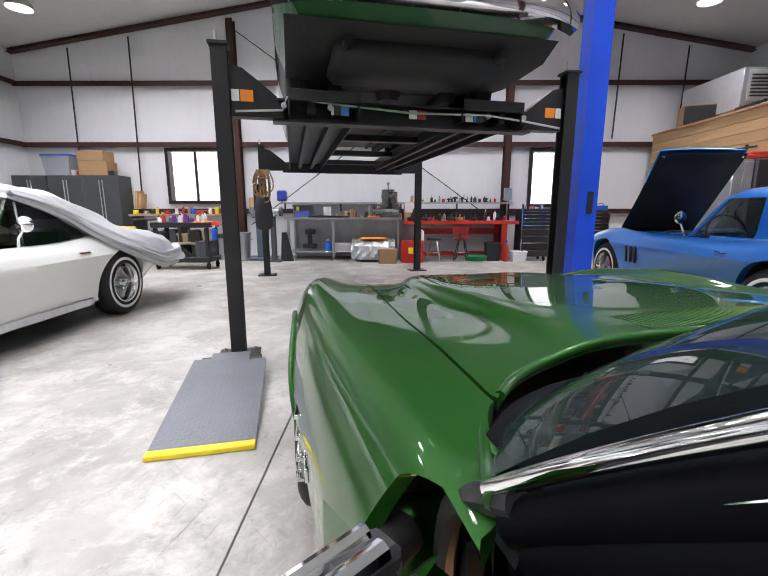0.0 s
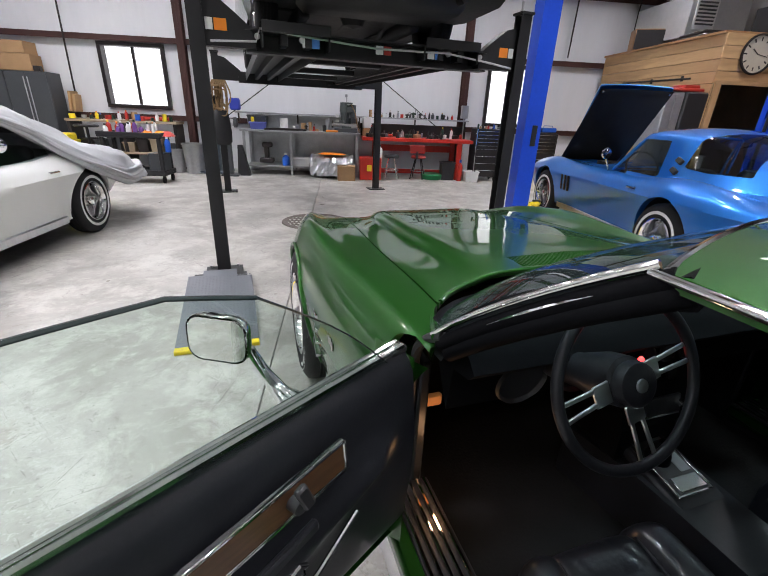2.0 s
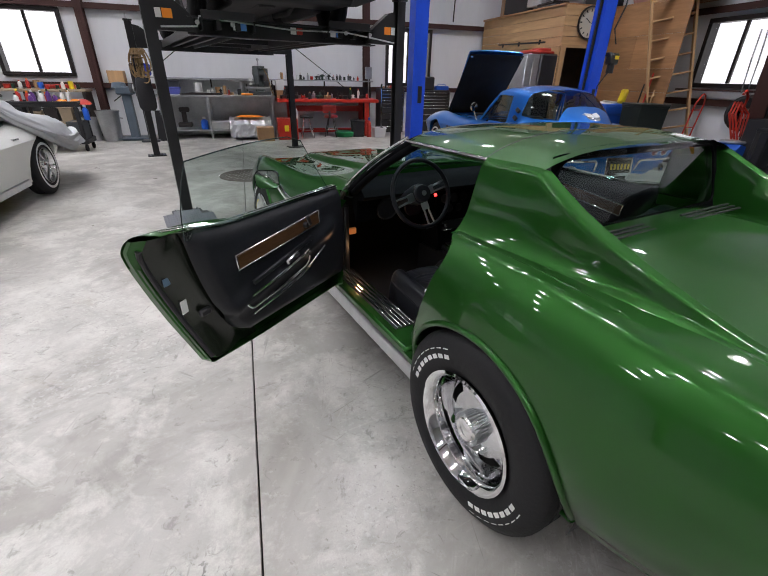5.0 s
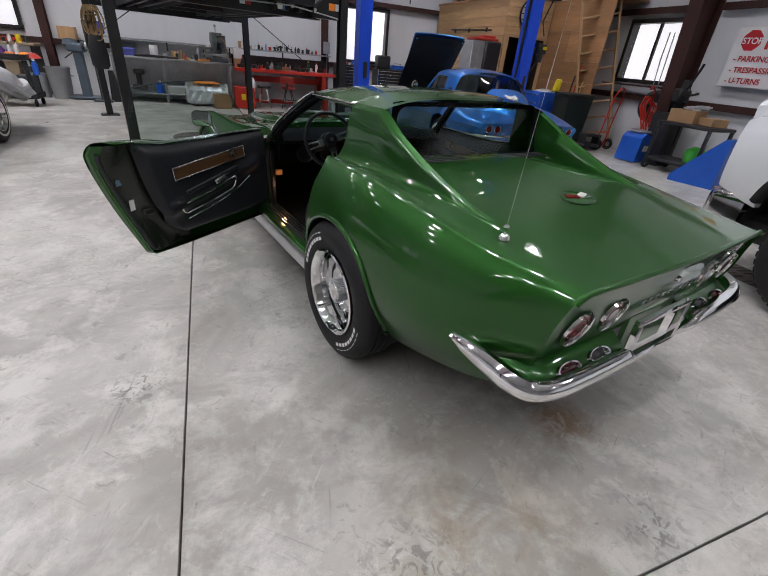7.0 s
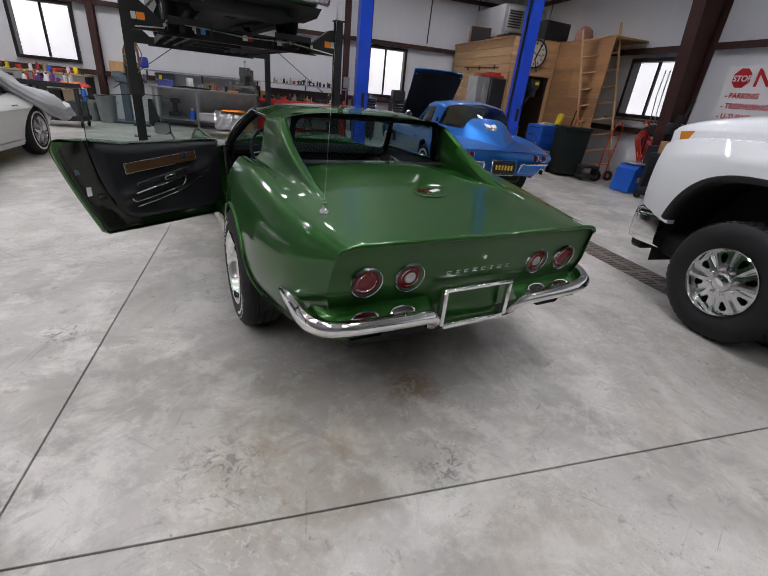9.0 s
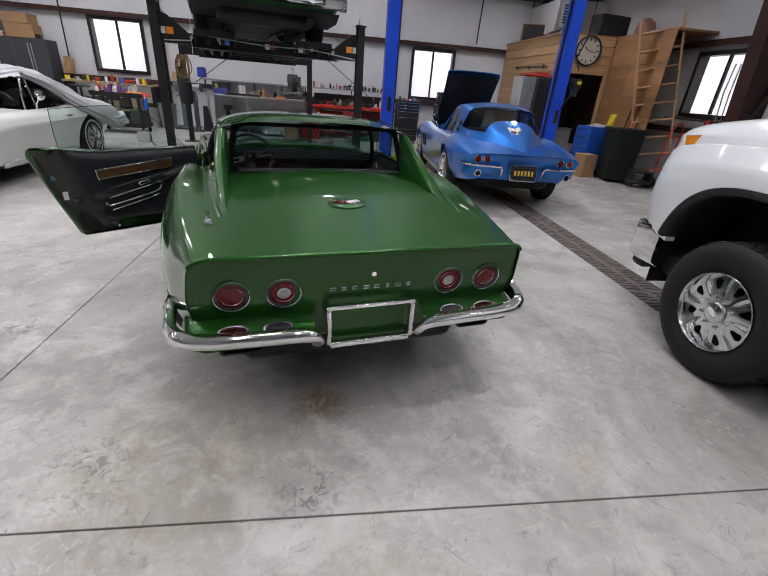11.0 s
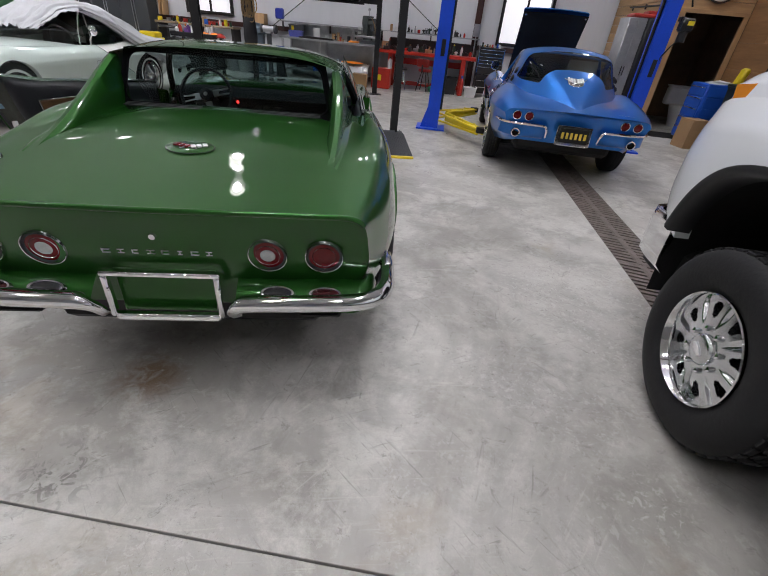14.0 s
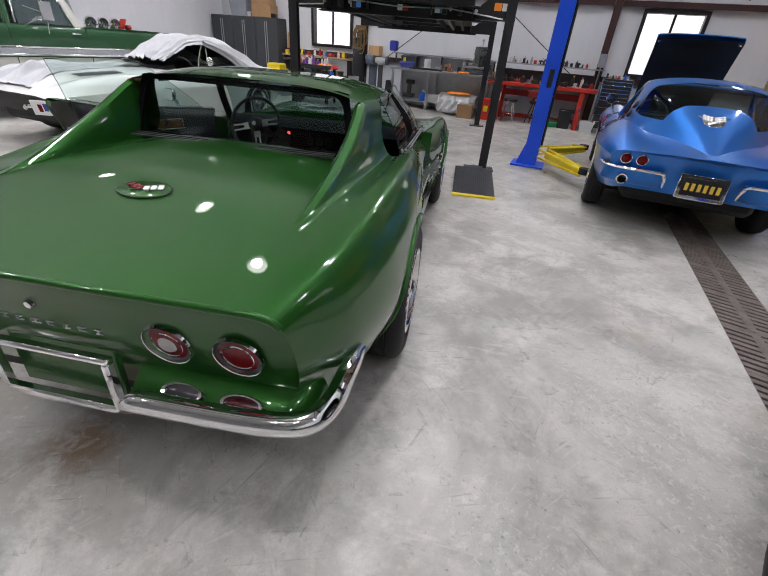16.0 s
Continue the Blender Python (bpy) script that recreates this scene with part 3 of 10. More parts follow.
for s in (-1, 1):
    g = Geo()
    g.cyl((s * -3.2 - 0.16, NORTH - 0.145, 5.1), (s * 2.95 - 0.1, NORTH - 0.145, 0.75), 0.010, n=8)
    solid("tie_rod", g, M_FRAME, "thin diagonal steel tie rod across the wall", "tie rod", kind="structure")


def window(name, at, w, h):
    """Two-pane slider set in the wall: local x along the wall, y outwards, base at z = 0."""
    win = thing(name, "bronze-framed sliding window with bright daylight outside", "window", at, kind="structure")
    g = Geo()
    f = 0.075
    for x, z, sx, sz in ((w / 2, f / 2, w, f), (w / 2, h - f / 2, w, f), (f / 2, h / 2, f, h - 2 * f), (w - f / 2, h / 2, f, h - 2 * f)):
        g.box((x, 0.03, z), (sx, 0.20, sz), 0.004)
    part("window_frame", g, M_FRAME, win)
    g = Geo()
    g.box((w / 2, 0.035, h / 2), (0.05, 0.05, h - 2 * f - 0.004), 0.003)
    part("mullion", g, M_FRAME, win)
    for k in range(2):
        a = f + 0.002 + k * (w / 2 - f)
        b = a + w / 2 - f - 0.004
        g = Geo()
        g.box(((a + b) / 2, 0.07 - 0.02 * k, h / 2), (b - a, 0.006, h - 2 * f - 0.004), 0.001)
        o = part("pane", g, M_PANE, win)
        o.visible_shadow = False
    return win


window("window_1", pose(WIN_L[0], NORTH, WIN_L[2]), WIN_L[1] - WIN_L[0], WIN_L[3] - WIN_L[2])
window("window_2", pose(WIN_M[0], NORTH, WIN_M[2]), WIN_M[1] - WIN_M[0], WIN_M[3] - WIN_M[2])
window("window_3", pose(HALF, WIN_R[1], WIN_R[2], 0, 0, -90), WIN_R[1] - WIN_R[0], WIN_R[3] - WIN_R[2])
window("window_4", pose(-HALF, WIN_W[0], WIN_W[2], 0, 0, 90), WIN_W[1] - WIN_W[0], WIN_W[3] - WIN_W[2])
for at in (pose(0, NORTH + 5, 1.5), pose(HALF + 5, 4, 1.5, 0, 0, -90), pose(-HALF - 5, 1.2, 1.5, 0, 0, 90)):
    g = Geo()
    g.box((0, 0.1, 0), (26, 0.1, 9), 0.001)
    solid("backdrop", g, M_OUT, "bright hazy winter trees outdoors", "backdrop", at, kind="structure", smooth=0)

lampm = None
M_LAMPBODY = mat("lamp_housing", (0.55, 0.55, 0.56), 0.4, metal=0.6)
M_LAMPGLOW = mat("lamp_diffuser", (1.0, 0.98, 0.95), 0.5, var=0.0, emit=9.0)
for lx in LAMP_X:
    for ly in LAMP_Y:
        if lampm is None:
            lampm = thing("high_bay_lamp", "round white high-bay lamp hanging under the ceiling", "lamp", pose(lx, ly, roof_z(lx) - 0.12), "high-bay lamps")
            g = Geo()
            g.lathe([(0.0, -0.12), (0.10, -0.12), (0.13, -0.2), (0.20, -0.26), (0.215, -0.335), (0.20, -0.345), (0.19, -0.30)], 28)
            g.cyl((0, 0, 0.15), (0, 0, -0.12), 0.02, n=8)
            part("housing", g, M_LAMPBODY, lampm)
            g = Geo()
            g.lathe([(0.0, -0.305), (0.188, -0.302)], 28)
            part("diffuser", g, M_LAMPGLOW, lampm)
        else:
            copy_thing(lampm, pose(lx, ly, roof_z(lx) - 0.12))

# ---------------------------------------------------------------- green coupe (local x right, y forward, origin on the floor under the rear axle)
GREEN_AT = pose(1.189, -0.855, 0, 0, 0, 12.06)
green = thing("green_sports_coupe", "glossy dark green vintage sports coupe with its driver door wide open", "car", GREEN_AT)
ST = [-1.03, -0.75, -0.4, 0.0, 0.4, 0.8, 1.25, 1.6, 2.1, 2.49, 2.9, 3.25, 3.5]
GL = [
    ([.60, .70, .78, .81, .78, .77, .77, .78, .80, .80, .76, .66, .40], [.40, .34, .30, .26, .21, .20, .20, .21, .25, .27, .28, .32, .42]),
    ([.665, .775, .85, .875, .815, .79, .79, .805, .845, .86, .82, .72, .46], [.50, .46, .44, .42, .38, .36, .36, .37, .40, .42, .43, .43, .47]),
    ([.705, .805, .87, .89, .85, .82, .815, .83, .87, .88, .835, .735, .48], [.62, .60, .585, .58, .56, .54, .53, .54, .56, .575, .57, .54, .50]),
    ([.70, .785, .84, .862, .845, .805, .81, .825, .85, .86, .81, .71, .47], [.73, .735, .755, .785, .79, .72, .69, .68, .69, .71, .68, .60, .53]),
    ([.68, .735, .775, .798, .79, .755, .75, .755, .785, .795, .74, .63, .42], [.806, .832, .872, .905, .902, .852, .812, .80, .805, .816, .775, .67, .56]),
    ([.63, .675, .71, .728, .735, .69, .68, .66, .65, .66, .62, .53, .36], [.832, .853, .886, .917, .912, .870, .852, .835, .80, .785, .745, .655, .565]),
    ([.50, .56, .615, .635, .65, .57, .52, .465, .425, .405, .375, .31, .21], [.838, .860, .890, .893, .886, .87, .868, .856, .805, .772, .735, .65, .568]),
    ([.26, .28, .30, .32, .32, .29, .31, .335, .335, .32, .285, .23, .15], [.841, .868, .908, .934, .915, .88, .877, .877, .847, .811, .770, .669, .573]),
    ([.0] * 13, [.841, .870, .911, .938, .92, .885, .88, .882, .852, .815, .772, .672, .574]),
]


def y_screen(x):
    """Base of the windscreen."""
    return 1.462 - 1.64 * min(abs(x), 0.72) ** 6


def y_bonnet(x):
    """Rear edge of the bonnet."""
    return 1.558 - 2.6 * min(abs(x), 0.64) ** 6


def door_rear(z):
    return 0.228 + max(0.0, 0.90 - z) * 0.34 + 0.05 * max(0.0, (z - 0.84) / 0.085) ** 2


HINGE = Vector((-0.83, 1.31, 0.0))


def in_door(p):
    """Positive inside the door's outline on the flank."""
    x, y, z = abs(p[0]), p[1], p[2]
    k = min(1.0, max(0.0, (x - 0.69) / 0.06))
    up = min(1.0, max(0.0, (z - 0.83) / 0.05))
    rear = door_rear(z) + max(0.0, 0.785 - x) * 1.02 * up
    return min(y - rear, 1.25 + 0.12 * k * k * (3 - 2 * k) - y, z - 0.318, x - 0.722)


def arches(p, fronts=(0.0, 2.49), r=(0.375, 0.37), zc=0.335):
    if abs(p[0]) < 0.5:
        return 1.0
    return min(math.hypot(p[1] - c, p[2] - zc) - q for c, q in zip(fronts, r))


rows = loft(ST, GL, 300, 10, sharp=(), tail=[.10, .06, .02, .0, -.02, -.025, -.035, -.045, -.05], nose=[-.10, -.04, 0, .02, .03, .05, .08, .10, .12])
shell = Geo().grid(rows)
shell = clip(shell, arches)


def cockpit(p):
    """Positive outside the cockpit opening."""
    x, y, z = abs(p[0]), p[1], p[2]
    if z < 0.7:
        return 1.0
    side = 0.722 if y < 1.245 else 0.60 + (1.487 - y) * 0.42
    back = 0.085 + 0.301 * min(1.0, max(0.0, (x - 0.585) / 0.03)) if x < 0.655 else 0.253 + (0.785 - x) * 1.02
    inside = min(side - x, y - back, y_screen(x) - y)
    return -inside


def bonnet_line(p):
    """Positive inside the bonnet panel."""
    x, y, z = abs(p[0]), p[1], p[2]
    half = 0.61 - max(0.0, y - 1.45) * 0.055
    return min(half - x, y - y_bonnet(x), 3.28 - 0.4 * x * x - y, z - 0.55)


def cowl(p):
    """Positive inside the well between bonnet and windscreen."""
    x, y, z = abs(p[0]), p[1], p[2]
    return min(0.60 + (1.487 - min(y, 1.45)) * 0.42 - x, y_bonnet(x) + 0.3 * max(0.0, x - 0.575) - y, y - y_screen(x) + 0.001, z - 0.7)


body = clip(clip(clip(shell, cockpit), lambda p: -0.0025 - bonnet_line(p)), lambda p: 0.002 - cowl(p))
bonnet = clip(shell, lambda p: bonnet_line(p) - 0.0035)
# vents at the rear of the bonnet: slots in a long louvre panel


def louvre(p):
    x, y = p[0], p[1]
    yc = y_bonnet(abs(x)) + 0.070
    return min(0.245 - abs(x), 0.050 - abs(y - yc))


bonnet_top = clip(bonnet, lambda p: -louvre(p))
door_skin = clip(shell, lambda p: in_door(p) - 0.003)
body = clip(body, lambda p: -in_door(p) - 0.002)
near_arch = lambda p: abs(arches(p)) < 0.004 and abs(p[0]) > 0.5
edge_flange(body, near_arch, lambda p: Vector((math.copysign(abs(p.x) - 0.045, p.x), p.y, p.z)))
edge_flange(body, lambda p: abs(in_door(p)) < 0.006, lambda p: Vector((p.x * 0.985, p.y + 0.012, p.z - 0.03)) if p.z > 0.84 else Vector((p.x * (0.93 if p.y < 1.2 else 0.97), p.y, p.z)))
edge_flange(body, lambda p: abs(cockpit(p)) < 0.004 or abs(cowl(p) - 0.002) < 0.003, lambda p: p + Vector((0, 0, -0.05)))
for sd in (-1, 1):
    for yc in (0.0, 2.49):
        rim_pts = {}
        for p in body.v:
            if abs(arches(p)) < 0.003 and p[0] * sd > 0.5 and abs(p[1] - yc) < 0.5 and abs(p[0]) > 0.74:
                q = round(math.atan2(p[2] - 0.335, p[1] - yc) * 14)
                if q not in rim_pts or abs(p[0]) > abs(rim_pts[q][0]):
                    rim_pts[q] = Vector(p)
        line = [rim_pts[q] for q in sorted(rim_pts)]
        if len(line) > 8:
            g = Geo()
            g.tube([p + Vector((sd * 0.002, 0, 0)) for p in line], 0.011, 8)
            part("arch_lip", g, M_GREEN, green, "rolled green wheel arch lip", smooth=60)
part("body", body, M_GREEN, green, "glossy dark green fibreglass body shell", weld=True, smooth=50)
edge_flange(bonnet_top, lambda p: True, lambda p: p + Vector((0, 0, -0.018)))
g_bonnet = part("bonnet", bonnet_top, M_GREEN, green, "green bonnet with a raised centre bulge", weld=True, smooth=50)
lip = {}
for p in bonnet_top.v:
    if abs(p[1] - y_bonnet(p[0])) < 0.009 and p[2] > 0.8 and abs(p[0]) < 0.605:
        q = round(p[0] * 40)
        if q not in lip or p[2] > lip[q].z:
            lip[q] = Vector(p)
g = Geo()
g.tube([lip[q] + Vector((0, 0, -0.003)) for q in sorted(lip)], 0.0075, 8)
part("bonnet_lip", g, M_GREEN, g_bonnet, "rolled rear lip of the bonnet", smooth=60)
for sd in (-1, 1):
    g = Geo()
    g.tube([(sd * (0.604 + (1.487 - y) * 0.42), y, pchip(ST, GL[5][1])(y) - 0.002 + 0.016 * (y < 1.33) * (1.33 - y) / 0.08) for y in [1.432 - 0.0182 * i for i in range(11)]], 0.0075, 8)
    part("cowl_lip", g, M_GREEN, green, "rolled edge of the wing beside the windscreen", smooth=60)
g = Geo()
for k in range(40):
    x = -0.238 + k * 0.476 / 39
    yc = y_bonnet(abs(x)) + 0.070
    g.box((x, yc, pchip([0, .3, .5], [.878, .868, .855])(abs(x)) + 0.002), (0.005, 0.102, 0.014), 0.001, (0, 0, 18))
part("vent_louvre", g, M_GREEN, g_bonnet)
g = Geo()
g.grid([[(x, y_bonnet(abs(x)) + 0.070 + s * 0.07, 0.845) for x in [-.30 + .060 * i for i in range(11)]] for s in (-1, 1)])
part("vent_well", g, M_UNDER, g_bonnet)
# well in front of the windscreen, with wipers
g = Geo()
g.grid([[(x, y_screen(abs(x)) - 0.05 + s * (y_bonnet(abs(x)) - y_screen(abs(x)) + 0.10), 0.80 - 0.02 * s) for x in [-.68 + .068 * i for i in range(21)]] for s in (0, 1)])
part("cowl_well", g, M_UNDER, green)
for sx in (-0.55, 0.05):
    g = Geo()
    tip = -0.035 * (sx > 0)
    g.tube([(sx + 0.04, 1.440, 0.828), (sx + 0.24, 1.512, 0.842), (sx + 0.48, 1.515 + tip, 0.846)], 0.006, 6)
    g.box((sx + 0.29, 1.495 + tip / 2, 0.845), (0.36, 0.012, 0.012), 0.002, (0, 0, 3 + 60 * tip))
    part("wiper", g, M_BLACKP, green)

# ---- roof, sail panels, glass
RY = [-0.66, -0.50, -0.35, -0.20, -0.05, 0.05, 0.15, 0.40, 0.60, 0.90]
EDGE_X = pchip(RY, [.556, .568, .575, .578, .578, .573, .563, .580, .585, .555])
EDGE_Z = pchip(RY, [.866, .896, .940, .993, 1.055, 1.105, 1.148, 1.145, 1.145, 1.135])
BASE_X = pchip(RY, [.570, .598, .610, .618, .626, .632, .638, .645, .70, .70])
BASE_Z = pchip(RY, [.868, .882, .890, .893, .894, .894, .893, .888, .87, .87])
CROWN = pchip([0.12, 0.36, 0.60, 0.90], [1.195, 1.218, 1.214, 1.172])
roof_geo = Geo()
rws = []
for i in range(25):
    y = 0.13 + (0.90 - 0.13) * i / 24
    ex, ez, cz = EDGE_X(y), EDGE_Z(y), CROWN(y)
    # front edge bows forward at the centre
    r = []
    for k in range(-14, 15):
        u = k / 14
        bow = 0.10 * (1 - u * u) * max(0.0, (y - 0.5) / 0.4)
        fall = abs(u) ** 3.8
        r.append((ex * u, y + bow, cz - (cz - ez) * fall))
    rws.append(r)
roof_geo.grid(rws)
GAPY = 0.37


def top_panel(p):
    return min(abs(p[0]) - 0.055, p[1] - GAPY - 0.006 * 0, 0.925 + 0.09 * (1 - (p[0] / 0.56) ** 2) - p[1])


roof_main = clip(roof_geo, lambda p: 0.003 - top_panel(p))
for s in (-1, 1):
    q = clip(clip(roof_geo, lambda p: top_panel(p) - 0.003), lambda p: p[0] * s)
    edge_flange(q, lambda p: True, lambda p: p + Vector((0, 0, -0.022)))
    part("roof_panel", q, M_GREEN, green, "removable green roof panel", weld=True)
for s in (-1, 1):
    sail = Geo()
    rws = []
    for i in range(41):
        y = -0.66 + (0.41 + 0.66) * i / 40
        ex, ez, bx, bz = EDGE_X(y), EDGE_Z(y), BASE_X(y), BASE_Z(y)
        h = max(0.0, ez - bz)
        c = catmull([(bx + 0.034, y, bz - 0.010), (bx + 0.004, y, bz + 0.004), (bx * 0.62 + ex * 0.38, y, bz + h * 0.26), (bx * 0.30 + ex * 0.70 + 0.010 * min(1, h * 8), y, bz + h * 0.66), (bx * 0.10 + ex * 0.90 + 0.012 * min(1, h * 8), y, bz + h * 0.91), (ex - 0.014 * (y < 0.12), y, ez + 0.002 * (y < 0.12))], 8)
        rws.append([(s * p.x, min(p.y, 0.400 - 0.035 * min(1.0, max(0.0, (p.z - 0.89) / 0.25))), p.z) for p in c])
    sail.grid(rws)
    # inner face of the buttress
    rws = []
    for i in range(25):
        y = -0.66 + (0.16 + 0.66) * i / 24
        ex, ez = EDGE_X(y), EDGE_Z(y)
        ix = ex - 0.045 * min(1.0, (y + 0.66) / 0.3)
        rws.append([(s * (ex - 0.012), y, ez + 0.001), (s * (ex - 0.03), y, ez - 0.012), (s * ix, y, min(ez - 0.012, 0.5 * (ez + 0.88))), (s * ix, y, min(0.85, ez - 0.016))])
    sail.grid(rws)
    part("sail_panel", sail, M_GREEN, green, "green flying-buttress sail panel", weld=True, smooth=45)
part("roof", roof_main, M_GREEN, green, "green roof with a centre bar", weld=True)
# black seal round the roof gap
g = Geo()
g.tube([(x, GAPY, CROWN(GAPY) - (CROWN(GAPY) - 1.145) * abs(x / .575) ** 3.8 - 0.0035) for x in [-.575 + 1.15 * i / 24 for i in range(25)]], 0.006, 6)
part("seal", g, M_BLACKP, green)
# drip rails
for s in (-1, 1):
    g = Geo()
    g.tube([(s * (EDGE_X(y) + 0.006), y, EDGE_Z(y) - 0.006) for y in [0.36 + 0.56 * i / 14 for i in range(15)]], 0.0065, 10)
    part("drip_rail", g, M_CHROME, green, "polished roof edge trim")
    # windscreen pillars
    a, b = Vector((s * 0.70, y_screen(0.70) - 0.005, 0.862)), Vector((s * 0.555, 0.915, 1.138))
    g = Geo()
    arcp = lambda o, h: [a.lerp(b, t) + o + Vector((s * h, 0, h)) * (4 * t * (1 - t)) for t in [i / 12 for i in range(13)]]
    g.tube(arcp(Vector((0, 0.0, 0.004)), 0.014), 0.0075, 10)
    g.tube(arcp(Vector((-s * 0.004, -0.028, -0.006)), 0.014), 0.0045, 8)
    part("windscreen_trim", g, M_CHROME, green, "polished windscreen pillar trim")
    g = Geo()
    off = Vector((-s * 0.02, -0.035, -0.008))
    g.tube(arcp(Vector((-s * 0.014, -0.022, -0.012)), 0.012), 0.019, 12)
    g.tube(arcp(Vector((-s * 0.020, -0.044, -0.022)), 0.012), 0.019, 12)
    part("pillar", g, M_DASH, green, "black inner windscreen pillar")
ws = Geo()
rws = []
for i in range(9):
    t = i / 8
    r = []
    for k in range(-12, 13):
        u = k / 12
        xb, xt = 0.69 * u, 0.55 * u
        pb = Vector((xb, y_screen(xb) + 0.005, 0.855 + 0.015 * (1 - u * u)))
        pt = Vector((xt, 0.905 + 0.11 * (1 - u * u), 1.132 + 0.038 * (1 - abs(u) ** 2.5)))
        p = pb.lerp(pt, t)
        bulge = 0.03 * math.sin(math.pi * t)
        r.append((p.x, p.y + bulge, p.z + bulge * 0.6))
    rws.append(r)
ws.grid(rws)
part("windscreen", ws, M_GLASSW, green, "curved raked windscreen", weld=True)
g = Geo()
g.tube([rws[-1][k] for k in range(25)], 0.008, 8)
part("header_trim", g, M_CHROME, green)
g = Geo()
g.tube([Vector(rws[-1][k]) + Vector((0, -0.03, -0.018)) for k in range(25)], 0.026, 8)
part("header", g, M_DASH, green)
g = Geo()
rw = []
for i in range(5):
    t = 1.10 * i / 4
    rw.append([(0.535 * k / 8 * (1 - 0.09 * t), 0.115 + 0.055 * t - 0.03 * (1 - (k / 8) ** 2), 0.925 + 0.255 * t - 0.03 * t * abs(k / 8) ** 3) for k in range(-8, 9)])
g.grid(rw)
part("rear_window", g, M_GLASSR, green, "upright recessed rear window", weld=True)


def on_rear_glass(u, v, back):
    t = v / 0.255
    return Vector((u * (1 - 0.09 * t), 0.115 + 0.055 * t - 0.03 * (1 - (u / 0.535) ** 2) - back, 0.925 + v - 0.03 * t * abs(u / 0.535) ** 3))


g = Geo()
hole = [(x, y + 0.134) for x, y in rounded(1.045, 0.252, 0.050, 6)]
edge = [(max(-0.555, min(0.555, x * 1.075)), (0.285 if y > 0.134 else -0.02) if abs(y - 0.134) > 0.05 else y) for x, y in hole]
kn = len(hole)
g.add([on_rear_glass(x, y, 0.010) for x, y in hole] + [on_rear_glass(x, y, 0.016) for x, y in edge], [(i, (i + 1) % kn, kn + (i + 1) % kn, kn + i) for i in range(kn)])
part("window_surround", g, M_DASH, green, "black surround with rounded corners", smooth=60)
g = Geo()
g.tube([on_rear_glass(x, y, 0.012) for x, y in hole], 0.005, 6, closed=True)
part("window_seal", g, M_DASH, green)
# deck vents under the rear window
for s in (-1, 1):
    g = Geo()
    for k in range(3):
        g.box((s * 0.30, 0.030 - 0.022 * k, 0.9405 - 0.002 * k), (0.36, 0.010, 0.006), 0.001, (5, 0, 0))
    part("deck_vent", g, M_BLACKP, green)

# ---- tail panel
fx = [pchip(ST, a) for a, b in GL]
tail = rows[0]
panel = Geo()
n = len(tail)
cols = []
for k in range(n // 2 + 1):
    a, b = Vector(tail[k]), Vector(tail[n - 1 - k])
    cols.append([a.lerp(b, j / 24) + Vector((0, -0.018 * math.sin(math.pi * j / 24) + 0.012, 0)) if 0 < k < n // 2 else a.lerp(b, j / 24) for j in range(25)])
panel.grid(cols)
part("tail_panel", panel, M_GREEN, green, "concave green tail panel", weld=True, smooth=60)
g = Geo()
g.tube([Vector(p) + Vector((0, -0.002, 0.0)) for p in tail[n // 2 - 40:n // 2 + 41]], 0.010, 10)
part("tail_lip", g, M_GREEN, green)
for sx, white in ((-0.55, 0), (-0.357, 1), (0.357, 1), (0.55, 0)):
    tl = Geo()
    at = pose(sx, -1.0265 + 0.014 * abs(sx), 0.667, 90 + 11, 0, 0)
    tl.lathe([(0.0625, -0.004), (0.064, 0.006), (0.066, 0.007), (0.069, -0.002)], 40, at)
    lamp = part("tail_lamp", tl, M_CHROME, green, "round tail lamp with a chrome ring")
    # black ring paints the shaded gap between chrome rim and lens
    g = Geo()
    g.lathe([(0.054, -0.001), (0.058, -0.002), (0.0635, -0.003)], 36, at)
    part("gasket", g, M_BLACKP, lamp)
    g = Geo()
    g.lathe([(0.0, 0.002), (0.024, 0.002), (0.046, 0.000), (0.0545, -0.002)], 36, at)
    part("lens", g, M_RED, lamp, "red lens")
    g = Geo()
    g.lathe([(0.0400, 0.001), (0.041, 0.0026), (0.0420, 0.0005)], 36, at)
    part("lens_ring", g, M_CHROME, lamp)
    if white:
        g = Geo()
        g.lathe([(0.0, 0.006), (0.022, 0.0055), (0.026, 0.002)], 32, at)
        part("reverse_lens", g, M_CLEAR, lamp, "clear reversing lens")
g = Geo()
g.lathe([(0, 0.012), (0.010, 0.012), (0.013, 0.0)], 20, pose(0, -1.036, 0.735, 96, 0, 0))
part("lock", g, M_CHROME, green)
for k in range(8):
    g = Geo()
    for dz in (-0.0065, 0.0065):
        g.box((-0.165 + k * 0.047, -1.0265 - dz * 0.19, 0.668 + dz), (0.027 - 0.006 * (k % 3), 0.004, 0.0032), 0.001, (11, 0, 0))
    g.box((-0.176 + k * 0.047 + 0.010 * (k % 2), -1.0265, 0.668), (0.0032, 0.004, 0.016), 0.001, (11, 0, 0))
    part("badge_bar", g, M_ALU, green, "small bright raised mark")
